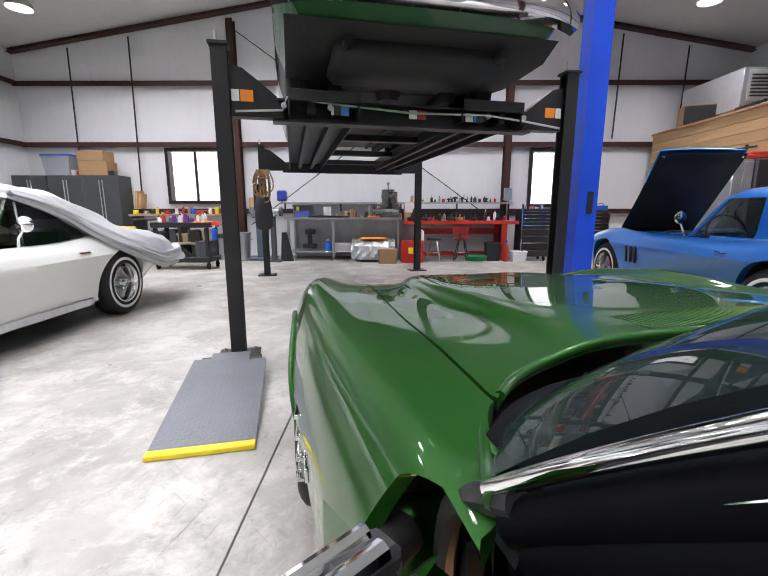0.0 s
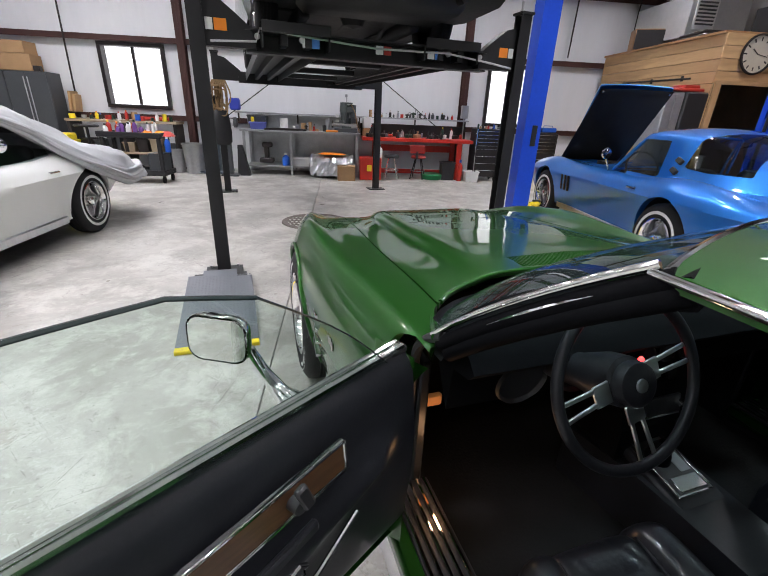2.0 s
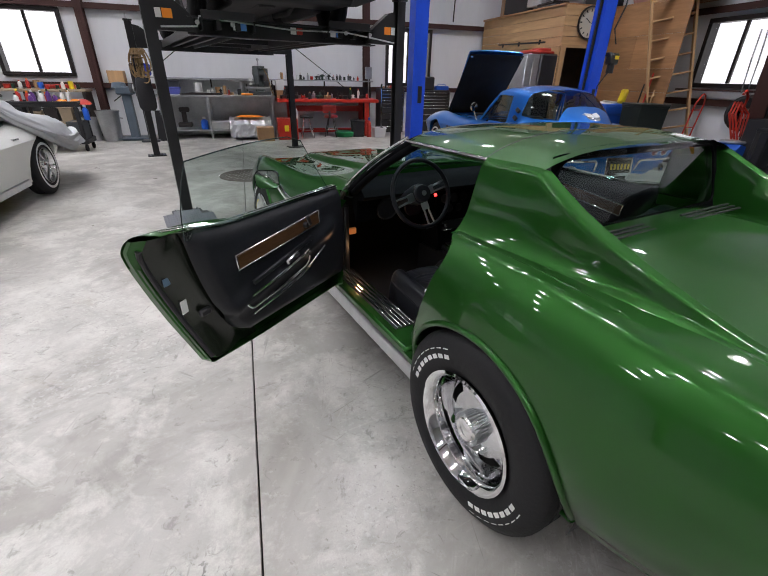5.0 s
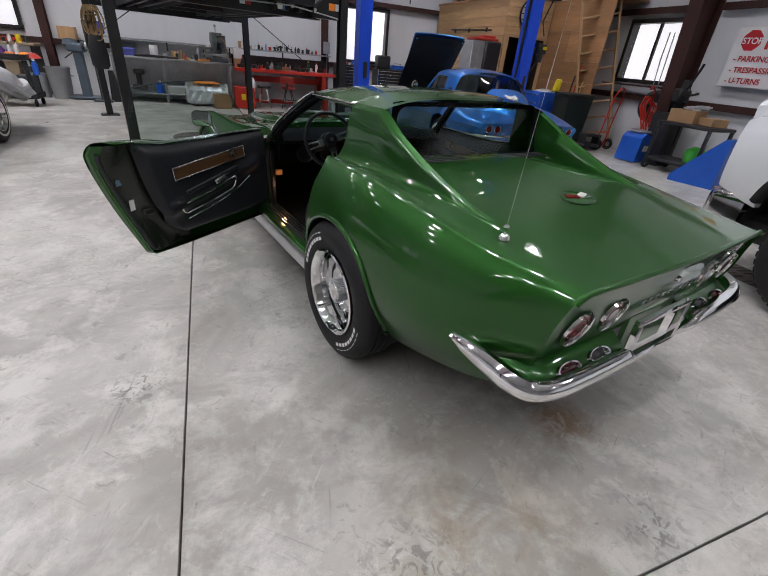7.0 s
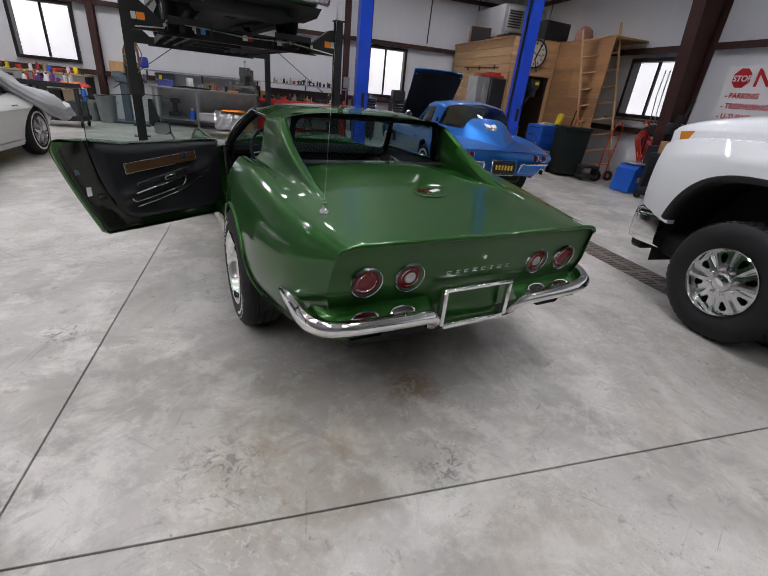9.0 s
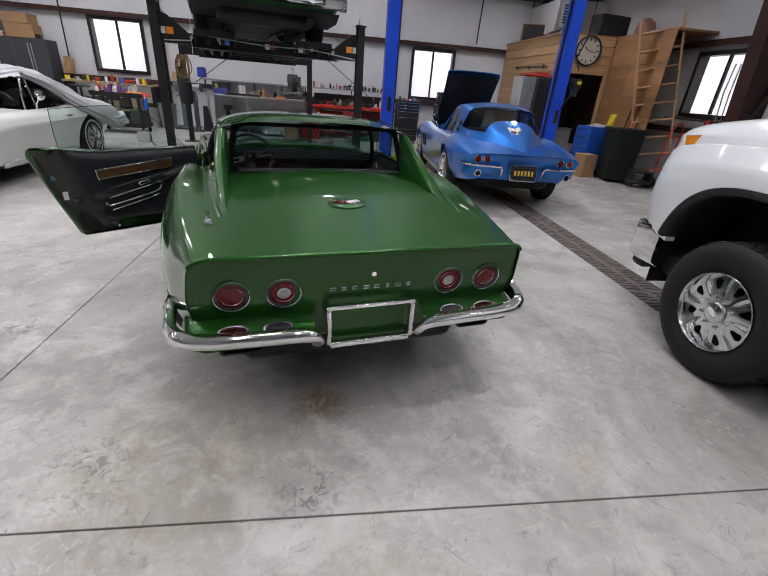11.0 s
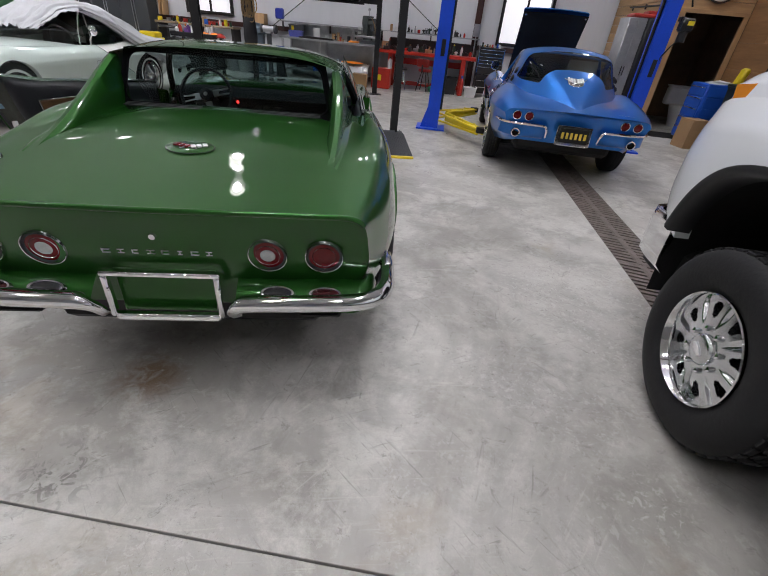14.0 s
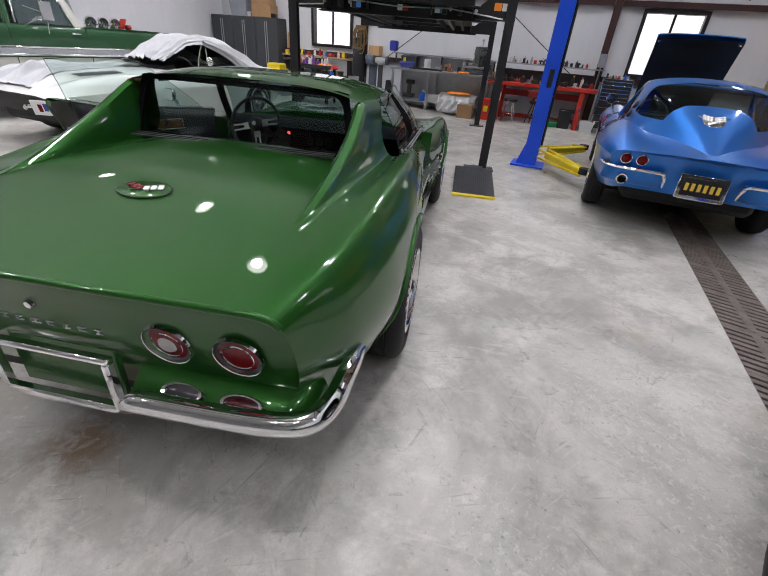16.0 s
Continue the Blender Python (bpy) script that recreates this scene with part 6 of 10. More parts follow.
        g.grid([[(s * a, b + .05, .572), (s * a, b, .560), (s * a, b + .004, .50), (s * (a + .01), b + .03, .44), (s * a, b + .09, .415)] for a, b in low])
        part("rear_quarter_panel", g, m_body, car, weld=True, smooth=50)
        pth = catmull([(s * .272, -.945, .44), (s * .282, -.966, .52), (s * .305, -.976, .558), (s * .36, -.980, .563), (s * .48, -.980, .564), (s * .60, -.970, .565), (s * .69, -.944, .566), (s * .752, -.885, .567), (s * .785, -.80, .568), (s * .806, -.72, .569)], 4)
        g = Geo()
        g.tube(pth, [0.006 + 0.009 * min(1, i / 4, (len(pth) - 1 - i) / 5) for i in range(len(pth))], 8)
        part("rear_bumper", g, M_CHROME, car, "chrome quarter bumper")
        pth = catmull([(s * .30, 3.47, .47), (s * .34, 3.48, .50), (s * .5, 3.44, .50), (s * .66, 3.32, .50), (s * .74, 3.16, .50)], 4)
        g = Geo()
        g.tube(pth, 0.022, 8)
        part("front_bumper", g, M_CHROME, car, "chrome front bumper")
        for sx in (0.618, 0.492):
            atl = pose(s * sx, -0.954, 0.645, 98, 0, 0) @ Matrix.Scale(0.80, 4)
            g = Geo()
            g.lathe([(0.045, 0.0), (0.05, 0.014), (0.058, 0.012), (0.062, -0.01)], 24, atl)
            tl = part("tail_lamp", g, M_CHROME, car)
            g = Geo()
            g.lathe([(0, 0.012), (0.03, 0.008), (0.047, 0.0)], 24, atl)
            part("lens", g, M_RED, tl, "red lens")
        g = Geo()
        ax = pose(s * 0.60, -0.965, 0.475, 96, 0, 0)
        g.lathe([(0.035, -0.05), (0.035, 0.03), (0.045, 0.035), (0.05, 0.02), (0.05, -0.05)], 20, ax)
        part("exhaust_tip", g, M_CHROME, car)
        g = Geo()
        g.lathe([(0, -0.02), (0.035, -0.02)], 20, ax)
        part("exhaust_bore", g, M_UNDER, car)
        g = Geo()
        g.box((s * 0.832, 0.52, 0.70), (0.03, 0.14, 0.022), 0.006)
        g.lathe([(0, 0.02), (0.014, 0.015), (0.016, 0)], 12, pose(s * 0.805, 0.52, 0.66, 0, s * 90, 0))
        part("door_handle", g, M_CHROME, car)
    g = Geo()
    g.lathe([(0.0, 0.02), (0.055, 0.018), (0.062, 0.004), (0.05, -0.02), (0.0, -0.045)], 24, pose(-0.83, 1.10, 0.98, 90, 0, 12))
    g.tube([(-0.76, 1.10, 0.80), (-0.78, 1.12, 0.87), (-0.82, 1.11, 0.94)], 0.010, 8)
    part("door_mirror", g, M_CHROME, car, "round chrome door mirror")
    g = Geo()
    g.box((0, 1.1, 0.21), (1.45, 2.6, 0.05), 0.02)
    g.box((0, -0.32, 0.32), (1.1, 0.6, 0.20), 0.05)
    g.box((0, 0.0, 0.31), (1.35, 0.10, 0.10), 0.03)
    g.box((0, 3.0, 0.36), (1.1, 0.5, 0.2), 0.05)
    part("underbody", g, M_UNDER, car)
    # cabin
    g = Geo()
    g.box((0, 0.85, 0.26), (1.3, 1.5, 0.03), 0.01)
    g.box((0, 0.28, 0.5), (1.3, 0.04, 0.5), 0.01)
    g.box((0, 1.34, 0.72), (1.26, 0.12, 0.14), 0.04)
    part("cabin_trim", g, M_CARPET, car)
    for sx in (-0.36, 0.36):
        g = Geo()
        g.box((sx, 0.72, 0.42), (0.46, 0.48, 0.16), 0.05)
        g.box((sx, 0.42, 0.66), (0.46, 0.14, 0.52), 0.05, (14, 0, 0))
        part("seat", g, M_LEATHER, car)
    g = Geo()
    g.m = pose(-0.36, 1.12, 0.83, 68, 0, 0)
    g.tube([(0.19 * math.cos(radians(a)), 0.19 * math.sin(radians(a)), 0) for a in range(0, 360, 12)], 0.011, 8, closed=True)
    for a in (0, 180, 270):
        g.cyl((0, 0, 0), (0.18 * math.cos(radians(a)), 0.18 * math.sin(radians(a)), 0), 0.008, n=6)
    part("steering_wheel", g, M_BLACKP, car)
    # windscreen
    g = Geo()
    rw = []
    for i in range(6):
        t = i / 5
        r = []
        for k in range(-10, 11):
            u = k / 10
            pb = Vector((0.66 * u, scr(0.66 * u), 0.80 + 0.03 * (1 - u * u)))
            pt = Vector((0.52 * u, 0.90 + 0.10 * (1 - u * u), 1.175 + 0.03 * (1 - u * u)))
            r.append(pb.lerp(pt, t) + Vector((0, 0.02 * math.sin(math.pi * t), 0)))
        rw.append(r)
    g.grid(rw)
    part("windscreen", g, M_GLASSD, car, weld=True)
    g = Geo()
    for c in ([r[0] for r in rw], [r[-1] for r in rw], rw[-1]):
        g.tube(c, 0.014, 6)
    part("windscreen_frame", g, M_CHROME if not coupe else m_body, car)
    return car


blue = fifties_body("blue_sports_coupe", "metallic blue vintage fastback sports coupe with its bonnet raised", pose(3.765, 2.82, 0.035, 0, 0, -2.5), M_BLUE, True, True)
# fastback roof of the blue coupe
GY = [-0.93, -0.75, -0.55, -0.3, 0.0, 0.3, 0.55, 0.75, 0.90]
TOPX = pchip(GY, [.03, .10, .18, .30, .42, .50, .525, .525, .515])
TOPZ = pchip(GY, [.735, .79, .868, .978, 1.100, 1.192, 1.215, 1.212, 1.195])
BASX = pchip(GY, [.05, .17, .30, .46, .60, .66, .68, .685, .68])
BASZ = pchip(GY, [.725, .76, .79, .81, .82, .82, .81, .80, .80])
MIDZ = pchip(GY, [.738, .81, .905, 1.025, 1.155, 1.258, 1.288, 1.278, 1.232])
rw = []
for i in range(56):
    y = -0.93 + 1.83 * i / 55
    tx, tz, bx, bz, cz = TOPX(y), TOPZ(y), BASX(y), BASZ(y), MIDZ(y)
    c = catmull([(bx + 0.04, y, bz - 0.03), (bx, y, bz), (tx + (bx - tx) * 0.42, y, bz + (tz - bz) * 0.62), (tx, y, tz), (tx * 0.7, y, tz + (cz - tz) * 0.62), (tx * 0.33, y, tz + (cz - tz) * 0.93), (0, y, cz)], 5)
    rw.append([Vector((-p.x, p.y, p.z)) for p in c] + c[::-1][1:])
dome = Geo().grid(rw)


def rear_glass(p):
    x, y, z = abs(p[0]), p[1], p[2]
    cz = MIDZ(max(-.93, min(.9, y)))
    arcx = 0.60 - 0.35 * max(0.0, 0.02 - y)
    if y > 0.30 or y < -0.5:
        return -0.1
    return min(0.235 - y - 0.10 * x * x, y - (-0.20 - 0.22 * max(0.0, x - 0.22) / 0.38) if x > 0.22 else y + 0.20, z - 0.915 - 0.10 * max(0.0, y), arcx - x)


def side_glass(p):
    x, y, z = abs(p[0]), p[1], p[2]
    return min(y - 0.42 - 0.25 * (z - 0.83), z - 0.825, 1.155 - z, 1.30 - y)


hard = clip(clip(dome, lambda p: -rear_glass(p)), lambda p: -side_glass(p))
part("roof", hard, M_BLUE, blue, "blue fastback roof with a centre spine", weld=True, smooth=50)
part("rear_window", clip(dome, rear_glass), M_GLASSD, blue, "wide wraparound rear window", weld=True)
g = Geo()
part("side_window", clip(clip(dome, side_glass), lambda p: p[0]), M_GLASSD, blue, weld=True)
part("side_window", clip(clip(dome, side_glass), lambda p: -p[0]), M_GLASSD, blue, weld=True)
for s in (-1, 1):
    g = Geo()
    for k in range(2):
        g.box((s * (0.632 - 0.03 * k), 0.27, 0.90 + 0.09 * k), (0.03, 0.10, 0.05), 0.008, (20, s * -28, 0))
    part("pillar_vents", g, M_UNDER, blue)
    g = Geo()
    g.tube([(s * 0.685, 1.13, 0.81), (s * 0.60, 1.01, 1.0), (s * 0.525, 0.90, 1.165)], 0.016, 8)
    part("pillar", g, M_BLUE, blue)
for s in (-1, 1):
    g = Geo()
    g.m = pose(0, -0.42, 0.963, 24, 0, 0)
    for k in range(3):
        for q in range(3):
            g.box((s * (0.022 + 0.027 * k), -0.012 + 0.030 * q + 0.012 * k, 0.010), (0.024, 0.027, 0.010), 0.003, (0, 0, s * 20))
    part("emblem_flag", g, M_LETTER, blue, "white crossed flag")
    g = Geo()
    g.m = pose(0, -0.42, 0.963, 24, 0, 0)
    g.cyl((s * 0.12, 0.06, 0.006), (s * -0.05, -0.065, 0.006), 0.005, n=8)
    part("flag_staff", g, M_CHROME, blue)
g = Geo()
g.lathe([(0, 0.010), (0.080, 0.008), (0.090, 0)], 28, pose(0, -0.42, 0.962, 24, 0, 0))
part("emblem_disc", g, M_CHROME, blue)
for k in range(7):
    g = Geo()
    g.box((0.42 + 0.030 * k, -0.90, fifties_top(0.42 + 0.030 * k, -0.90) + 0.004), (0.020, 0.030 + 0.012 * (k % 2), 0.005), 0.002, (20, 0, 0))
    part("script_mark", g, M_CHROME, blue)
M_PLATE = mat("black_plate", (0.012, 0.012, 0.012), 0.4, var=0.2)
M_PLATEY = mat("yellow_plate_marks", (0.62, 0.42, 0.05), 0.5, var=0.1)
g = Geo()
g.box((0, -1.0, 0.50), (0.36, 0.02, 0.20), 0.01, (-8, 0, 0))
pf = part("plate_frame", g, M_CHROME, blue)
g = Geo()
g.box((0, -1.012, 0.502), (0.30, 0.012, 0.145), 0.006, (-8, 0, 0))
part("number_plate", g, M_PLATE, pf, "black number plate with yellow bars")
for k in range(6):
    g = Geo()
    g.box((-0.115 + 0.046 * k, -1.020, 0.502), (0.026, 0.004, 0.062), 0.001, (-8, 0, 0))
    part("plate_bar", g, M_PLATEY, pf)
g = Geo()
g.box((0, -1.012, 0.414), (0.30, 0.012, 0.034), 0.004, (-8, 0, 0))
part("frame_strip", g, M_LETTER, pf, "white dealer strip under the plate")
for k in range(5):
    g = Geo()
    g.box((-0.09 + 0.045 * k, -1.019, 0.415), (0.026, 0.004, 0.016), 0.001, (-8, 0, 0))
    part("strip_bar", g, M_PLATE, pf)

white = fifties_body("white_sports_car", "white vintage sports roadster half under a grey car cover", pose(-3.44, 4.20, 0, 0, 0, 180), M_WHITE, False, False)
M_STICKN = mat("navy_print", (0.03, 0.05, 0.22), 0.5, var=0.1)
M_CLOTH = mat("grey_car_cover", (0.44, 0.45, 0.46), 0.72, var=0.1, scale=4, fine=50, bump=0.2, bump_scale=40)
fp = new("front_plate")
fp.parent = white
fp.matrix_local = pose(-0.62, 3.44, 0.50, -12, 0, 24)
g = Geo()
g.box((0, 0, 0), (0.31, 0.012, 0.16), 0.004)
part("plate_panel", g, M_LETTER, fp, "white number plate")
for k, m_ in enumerate((M_RED, M_STICKN, M_RED)):
    g = Geo()
    g.box((-0.06 + 0.06 * k, 0.009, 0.01 * (k % 2)), (0.045, 0.005, 0.08), 0.001)
    part("plate_bar", g, m_, fp)
# soft top under the cover and the cloth itself
HY = [-1.12, -0.95, -0.7, -0.35, 0.0, 0.3, 0.55, 0.8, 1.0, 1.25, 1.5]
HT = pchip(HY, [.80, .845, .885, .98, 1.13, 1.25, 1.275, 1.265, 1.22, 1.08, .95])
HH = pchip(HY, [.66, .76, .82, .88, .905, .88, .86, .85, .85, .85, .85])
EL = pchip(HY, [.50, .48, .47, .52, .68, .90, 1.06, 1.15, 1.16, 1.05, .93])
SHR = pchip(HY, [.90, .97, 1.0, 1.0, 1.0, 1.0, 1.0, 1.0, 1.0, 1.0, 1.0])


def cover_row(y, side):
    """Half section of the cloth from the centre to its hem."""
    ht, hh, w = HT(y), HH(y), min(1.0, max(0.0, y / 0.3))
    low = [(0, ht), (.33, ht - .03), (.60, max(hh, ht - .10)), (.76, hh - .02), (.88, hh - .12), (.925, .60), (.935, .36)]
    top = [(0, ht), (.30, ht - .012), (.50, ht - .06), (.60, ht - .20), (.72, .86), (.90, .70), (.94, .36)]
    pts = catmull([(a[0] * (1 - w) + b[0] * w, 0, a[1] * (1 - w) + b[1] * w) for a, b in zip(low, top)], 8)
    hem = EL(y) if side < 0 else min(EL(y), 0.62 + 0.35 * max(0.0, y - 0.7))
    pts = [q for i, q in enumerate(pts) if q.z > hem or i < 6]
    n, out = 30, []
    seg = [0.0]
    for q0, q1 in zip(pts, pts[1:]):
        seg.append(seg[-1] + (q1 - q0).length)
    for k in range(n + 1):
        d = seg[-1] * k / n
        i = max(j for j in range(len(seg)) if seg[j] <= d + 1e-9)
        i = min(i, len(pts) - 2)
        t = (d - seg[i]) / max(1e-6, seg[i + 1] - seg[i])
        out.append(pts[i].lerp(pts[i + 1], t))
    return out


rw = []
for i in range(92):
    y = -1.12 + 2.62 * i / 91
    lf, rt = cover_row(y, -1), cover_row(y, 1)
    r = []
    for k, (sg, q) in enumerate([(-1, q) for q in lf[::-1]] + [(1, q) for q in rt[1:]]):
        u = (k - 30) / 30
        a = abs(u)
        fold = 0.012 * math.sin(8 * u + 6 * y + 1.5 * math.sin(3 * y)) + 0.009 * math.sin(19 * y + 9 * u + math.sin(5 * u))
        fold += 0.016 * math.sin(7 * y + 26 * u + 2 * math.sin(4 * y)) * max(0.0, a - 0.3)
        fold += 0.020 * math.sin(30 * u + 5 * math.sin(2.2 * y) + 1.5 * y) * (0.5 + 0.5 * min(1.0, max(0.0, y + 0.2))) + 0.008 * math.sin(57 * u - 4 * y)
        r.append((sg * q.x * SHR(y) + sg * (0.012 + fold) * min(1.0, max(0, a - 0.4) * 2), y + 0.02 * math.sin(11 * u), q.z + 0.02 + fold * (1 - 0.7 * a)))
    rw.append(r)
cover = Geo().grid(rw)
tailc = rw[0]
bulb = [tailc]
for j in range(1, 9):
    q = math.pi * 0.93 * j / 8
    bulb.append([(p[0] * (1 - 0.012 * j), p[1] - (0.16 + 0.012 * math.sin(i * 0.45 + j)) * math.sin(q), (p[2] + 0.44) / 2 + (p[2] - 0.44) / 2 * math.cos(q) + 0.008 * math.sin(i * 0.6 - j)) for i, p in enumerate(tailc)])
cover.grid(bulb)
# rolled-up hem along the flank and round the tail
hem = [Vector(r[0]) for r in rw][::-1]
hem = hem[22:] + [Vector((-0.80, -1.10, 0.54)), Vector((-0.66, -1.20, 0.52)), Vector((-0.40, -1.23, 0.51)), Vector((0.0, -1.24, 0.51)), Vector((0.4, -1.23, 0.51)), Vector((0.70, -1.18, 0.51))]
hem = catmull(hem[::7] + hem[-5:], 5)
rl, hm = [], len(hem)
for i, p in enumerate(hem):
    t = i / (hm - 1)
    d = (hem[min(i + 1, hm - 1)] - hem[max(i - 1, 0)]).normalized()
    sd = d.cross(Vector((0, 0, 1))).normalized()
    up = sd.cross(d).normalized()
    ra = pchip([0, .15, .45, .7, .82, 1], [.03, .05, .080, .100, .095, .06])(t)
    rl.append([p + (sd * math.cos(q) + up * math.sin(q)) * ra * (1 + 0.20 * math.sin(5 * q + 5 * t) + 0.10 * math.sin(9 * q - 14 * t) + 0.05 * math.sin(17 * q + 23 * t)) + up * 0.02 for q in [2 * math.pi * k / 48 for k in range(49)]])
cover.grid(rl)
# loose front half thrown back along the far wing
HEM = pchip([1.0, 1.8, 2.6, 3.1, 3.35], [.34, .22, .04, -.16, -.26])
front = []
for i in range(70):
    y = 1.0 + 2.35 * i / 69
    r, x0 = [], HEM(y) + 0.015 * math.sin(5 * y)
    for k in range(61):
        u = k / 60
        x = x0 + (0.80 - x0) * u
        lift = 0.035 + 0.022 * math.sin(30 * u + 2.5 * math.sin(1.7 * y)) + 0.016 * math.sin(52 * u - 3 * y + 2 * math.sin(2 * y)) + 0.012 * math.sin(9 * y + 14 * u)
        lift += 0.10 * math.exp(-((y - 2.95) / 0.16) ** 2 - ((u - 0.45) / 0.2) ** 2) + 0.10 * max(0.0, 1.35 - y) * u
        lift *= min(1.0, 0.25 + (3.35 - y) * 4)
        r.append((x, y, fifties_top(min(x, 0.74), min(y, 3.3)) + lift * (0.35 + 0.65 * math.sin(math.pi * min(1.0, u * 1.4 + 0.1)) if u < 0.6 else 1.0) - 0.25 * max(0.0, u - 0.85)))
    r = [(r[0][0] + 0.02, r[0][1], r[0][2] - 0.03)] + r
    front.append(r)
cover.grid(front)
solid("car_cover", cover, M_CLOTH, "crumpled grey fabric car cover draped over the white roadster", "car cover", pose(-3.44, 4.20, 0, 0, 0, 180), smooth=80)
g = Geo()
rw2 = []
for i in range(20):
    y = -0.15 + 1.05 * i / 19
    ht = HT(y) - 0.05
    rw2.append([(0.50 * u * (1 - 0.1 * abs(u)), y, ht - 0.10 * abs(u) ** 3 - 0.02) for u in [-1 + k / 8 for k in range(17)]])
g.grid(rw2)
part("soft_top", g, M_BLACKP, white, "black soft top", weld=True)
for s in (-1, 1):
    g = Geo()
    g.grid([[(s * (0.70 - 0.16 * t), 0.30 + 0.80 * k / 6 - 0.16 * t * (k / 6), 0.80 + 0.33 * t) for k in range(7)] for t in (0, 0.5, 1)])
    part("side_window", g, M_GLASSD, white, weld=True)
    g = Geo()
    g.tube([(s * 0.685, 0.98, 0.80), (s * 0.60, 0.90, 1.02), (s * 0.54, 0.84, 1.15)], 0.010, 6)
    part("vent_pillar", g, M_CHROME, white)

# ---------------------------------------------------------------- white heavy-duty pickup (world axes, faces +y)
truck = thing("white_pickup_truck", "white heavy-duty pickup truck with chrome bumper and eight-lug wheels", "truck", pose(4.44, -1.58, 0))
TS = [-5.6, -4.6, -3.2, -2.2, -1.3, -0.75, -0.4, 0.0, 0.4, 0.65, 0.82, 0.92]
TL = [
    ([.95, .96, .96, .96, .97, .99, 1.0, 1.0, .99, .97, .93, .88], [.62, .60, .56, .54, .54, .55, .56, .58, .60, .64, .68, .70]),
    ([1.0, 1.0, 1.0, 1.0, 1.01, 1.03, 1.035, 1.035, 1.03, 1.0, .95, .90], [.80, .80, .78, .76, .76, .78, .80, .80, .80, .80, .80, .80]),
    ([1.0, 1.0, 1.0, 1.0, 1.01, 1.035, 1.04, 1.04, 1.03, 1.0, .95, .89], [1.0, 1.0, .98, .97, .98, 1.0, 1.02, 1.02, 1.01, .99, .97, .95]),
    ([.99, .99, .99, .99, 1.0, 1.02, 1.03, 1.03, 1.015, .98, .93, .87], [1.12, 1.12, 1.12, 1.12, 1.13, 1.14, 1.15, 1.155, 1.145, 1.115, 1.085, 1.06]),
    ([.97, .97, .97, .965, .96, .955, .955, .95, .945, .92, .885, .84], [1.27, 1.27, 1.27, 1.27, 1.275, 1.275, 1.275, 1.272, 1.262, 1.238, 1.210, 1.17]),
    ([.945, .945, .935, .91, .905, .90, .90, .895, .89, .872, .855, .81], [1.276, 1.276, 1.276, 1.276, 1.281, 1.281, 1.281, 1.278, 1.268, 1.244, 1.216, 1.178]),
    ([.935, .935, .925, .90, .895, .89, .89, .885, .88, .862, .845, .80], [1.30, 1.30, 1.30, 1.31, 1.32, 1.32, 1.32, 1.318, 1.31, 1.298, 1.285, 1.27]),
    ([.90, .88, .86, .83, .81, .81, .80, .795, .785, .765, .74, .70], [1.36, 1.36, 1.38, 1.41, 1.42, 1.42, 1.42, 1.415, 1.40, 1.375, 1.348, 1.32]),
    ([.60, .60, .58, .55, .50, .50, .50, .50, .50, .48, .45, .42], [1.37, 1.37, 1.40, 1.45, 1.475, 1.475, 1.47, 1.46, 1.445, 1.415, 1.385, 1.35]),
    ([.0] * 12, [1.37, 1.37, 1.40, 1.46, 1.49, 1.49, 1.485, 1.475, 1.46, 1.43, 1.40, 1.36]),
]
rows_t = loft(TS, TL, 100, 5, sharp=(3, 4, 5, 6), nose=[0, 0, .01, .02, .02, .02, .03, .04, .05, .05], reach=0.3)
ARCH_W, ARCH_H, ARCH_E = 0.585, 0.640, 2.8


def truck_arch(p):
    if abs(p[0]) < 0.55:
        return 1.0
    out = []
    for c in (0.0, -3.85):
        dy, dz = abs(p[1] - c) / ARCH_W, (p[2] - 0.40) / ARCH_H
        out.append(((dy ** ARCH_E + dz ** ARCH_E) ** (1 / ARCH_E) - 1) * 0.6 if dz > 0 else (dy - 1) * 0.6)
    return min(out)


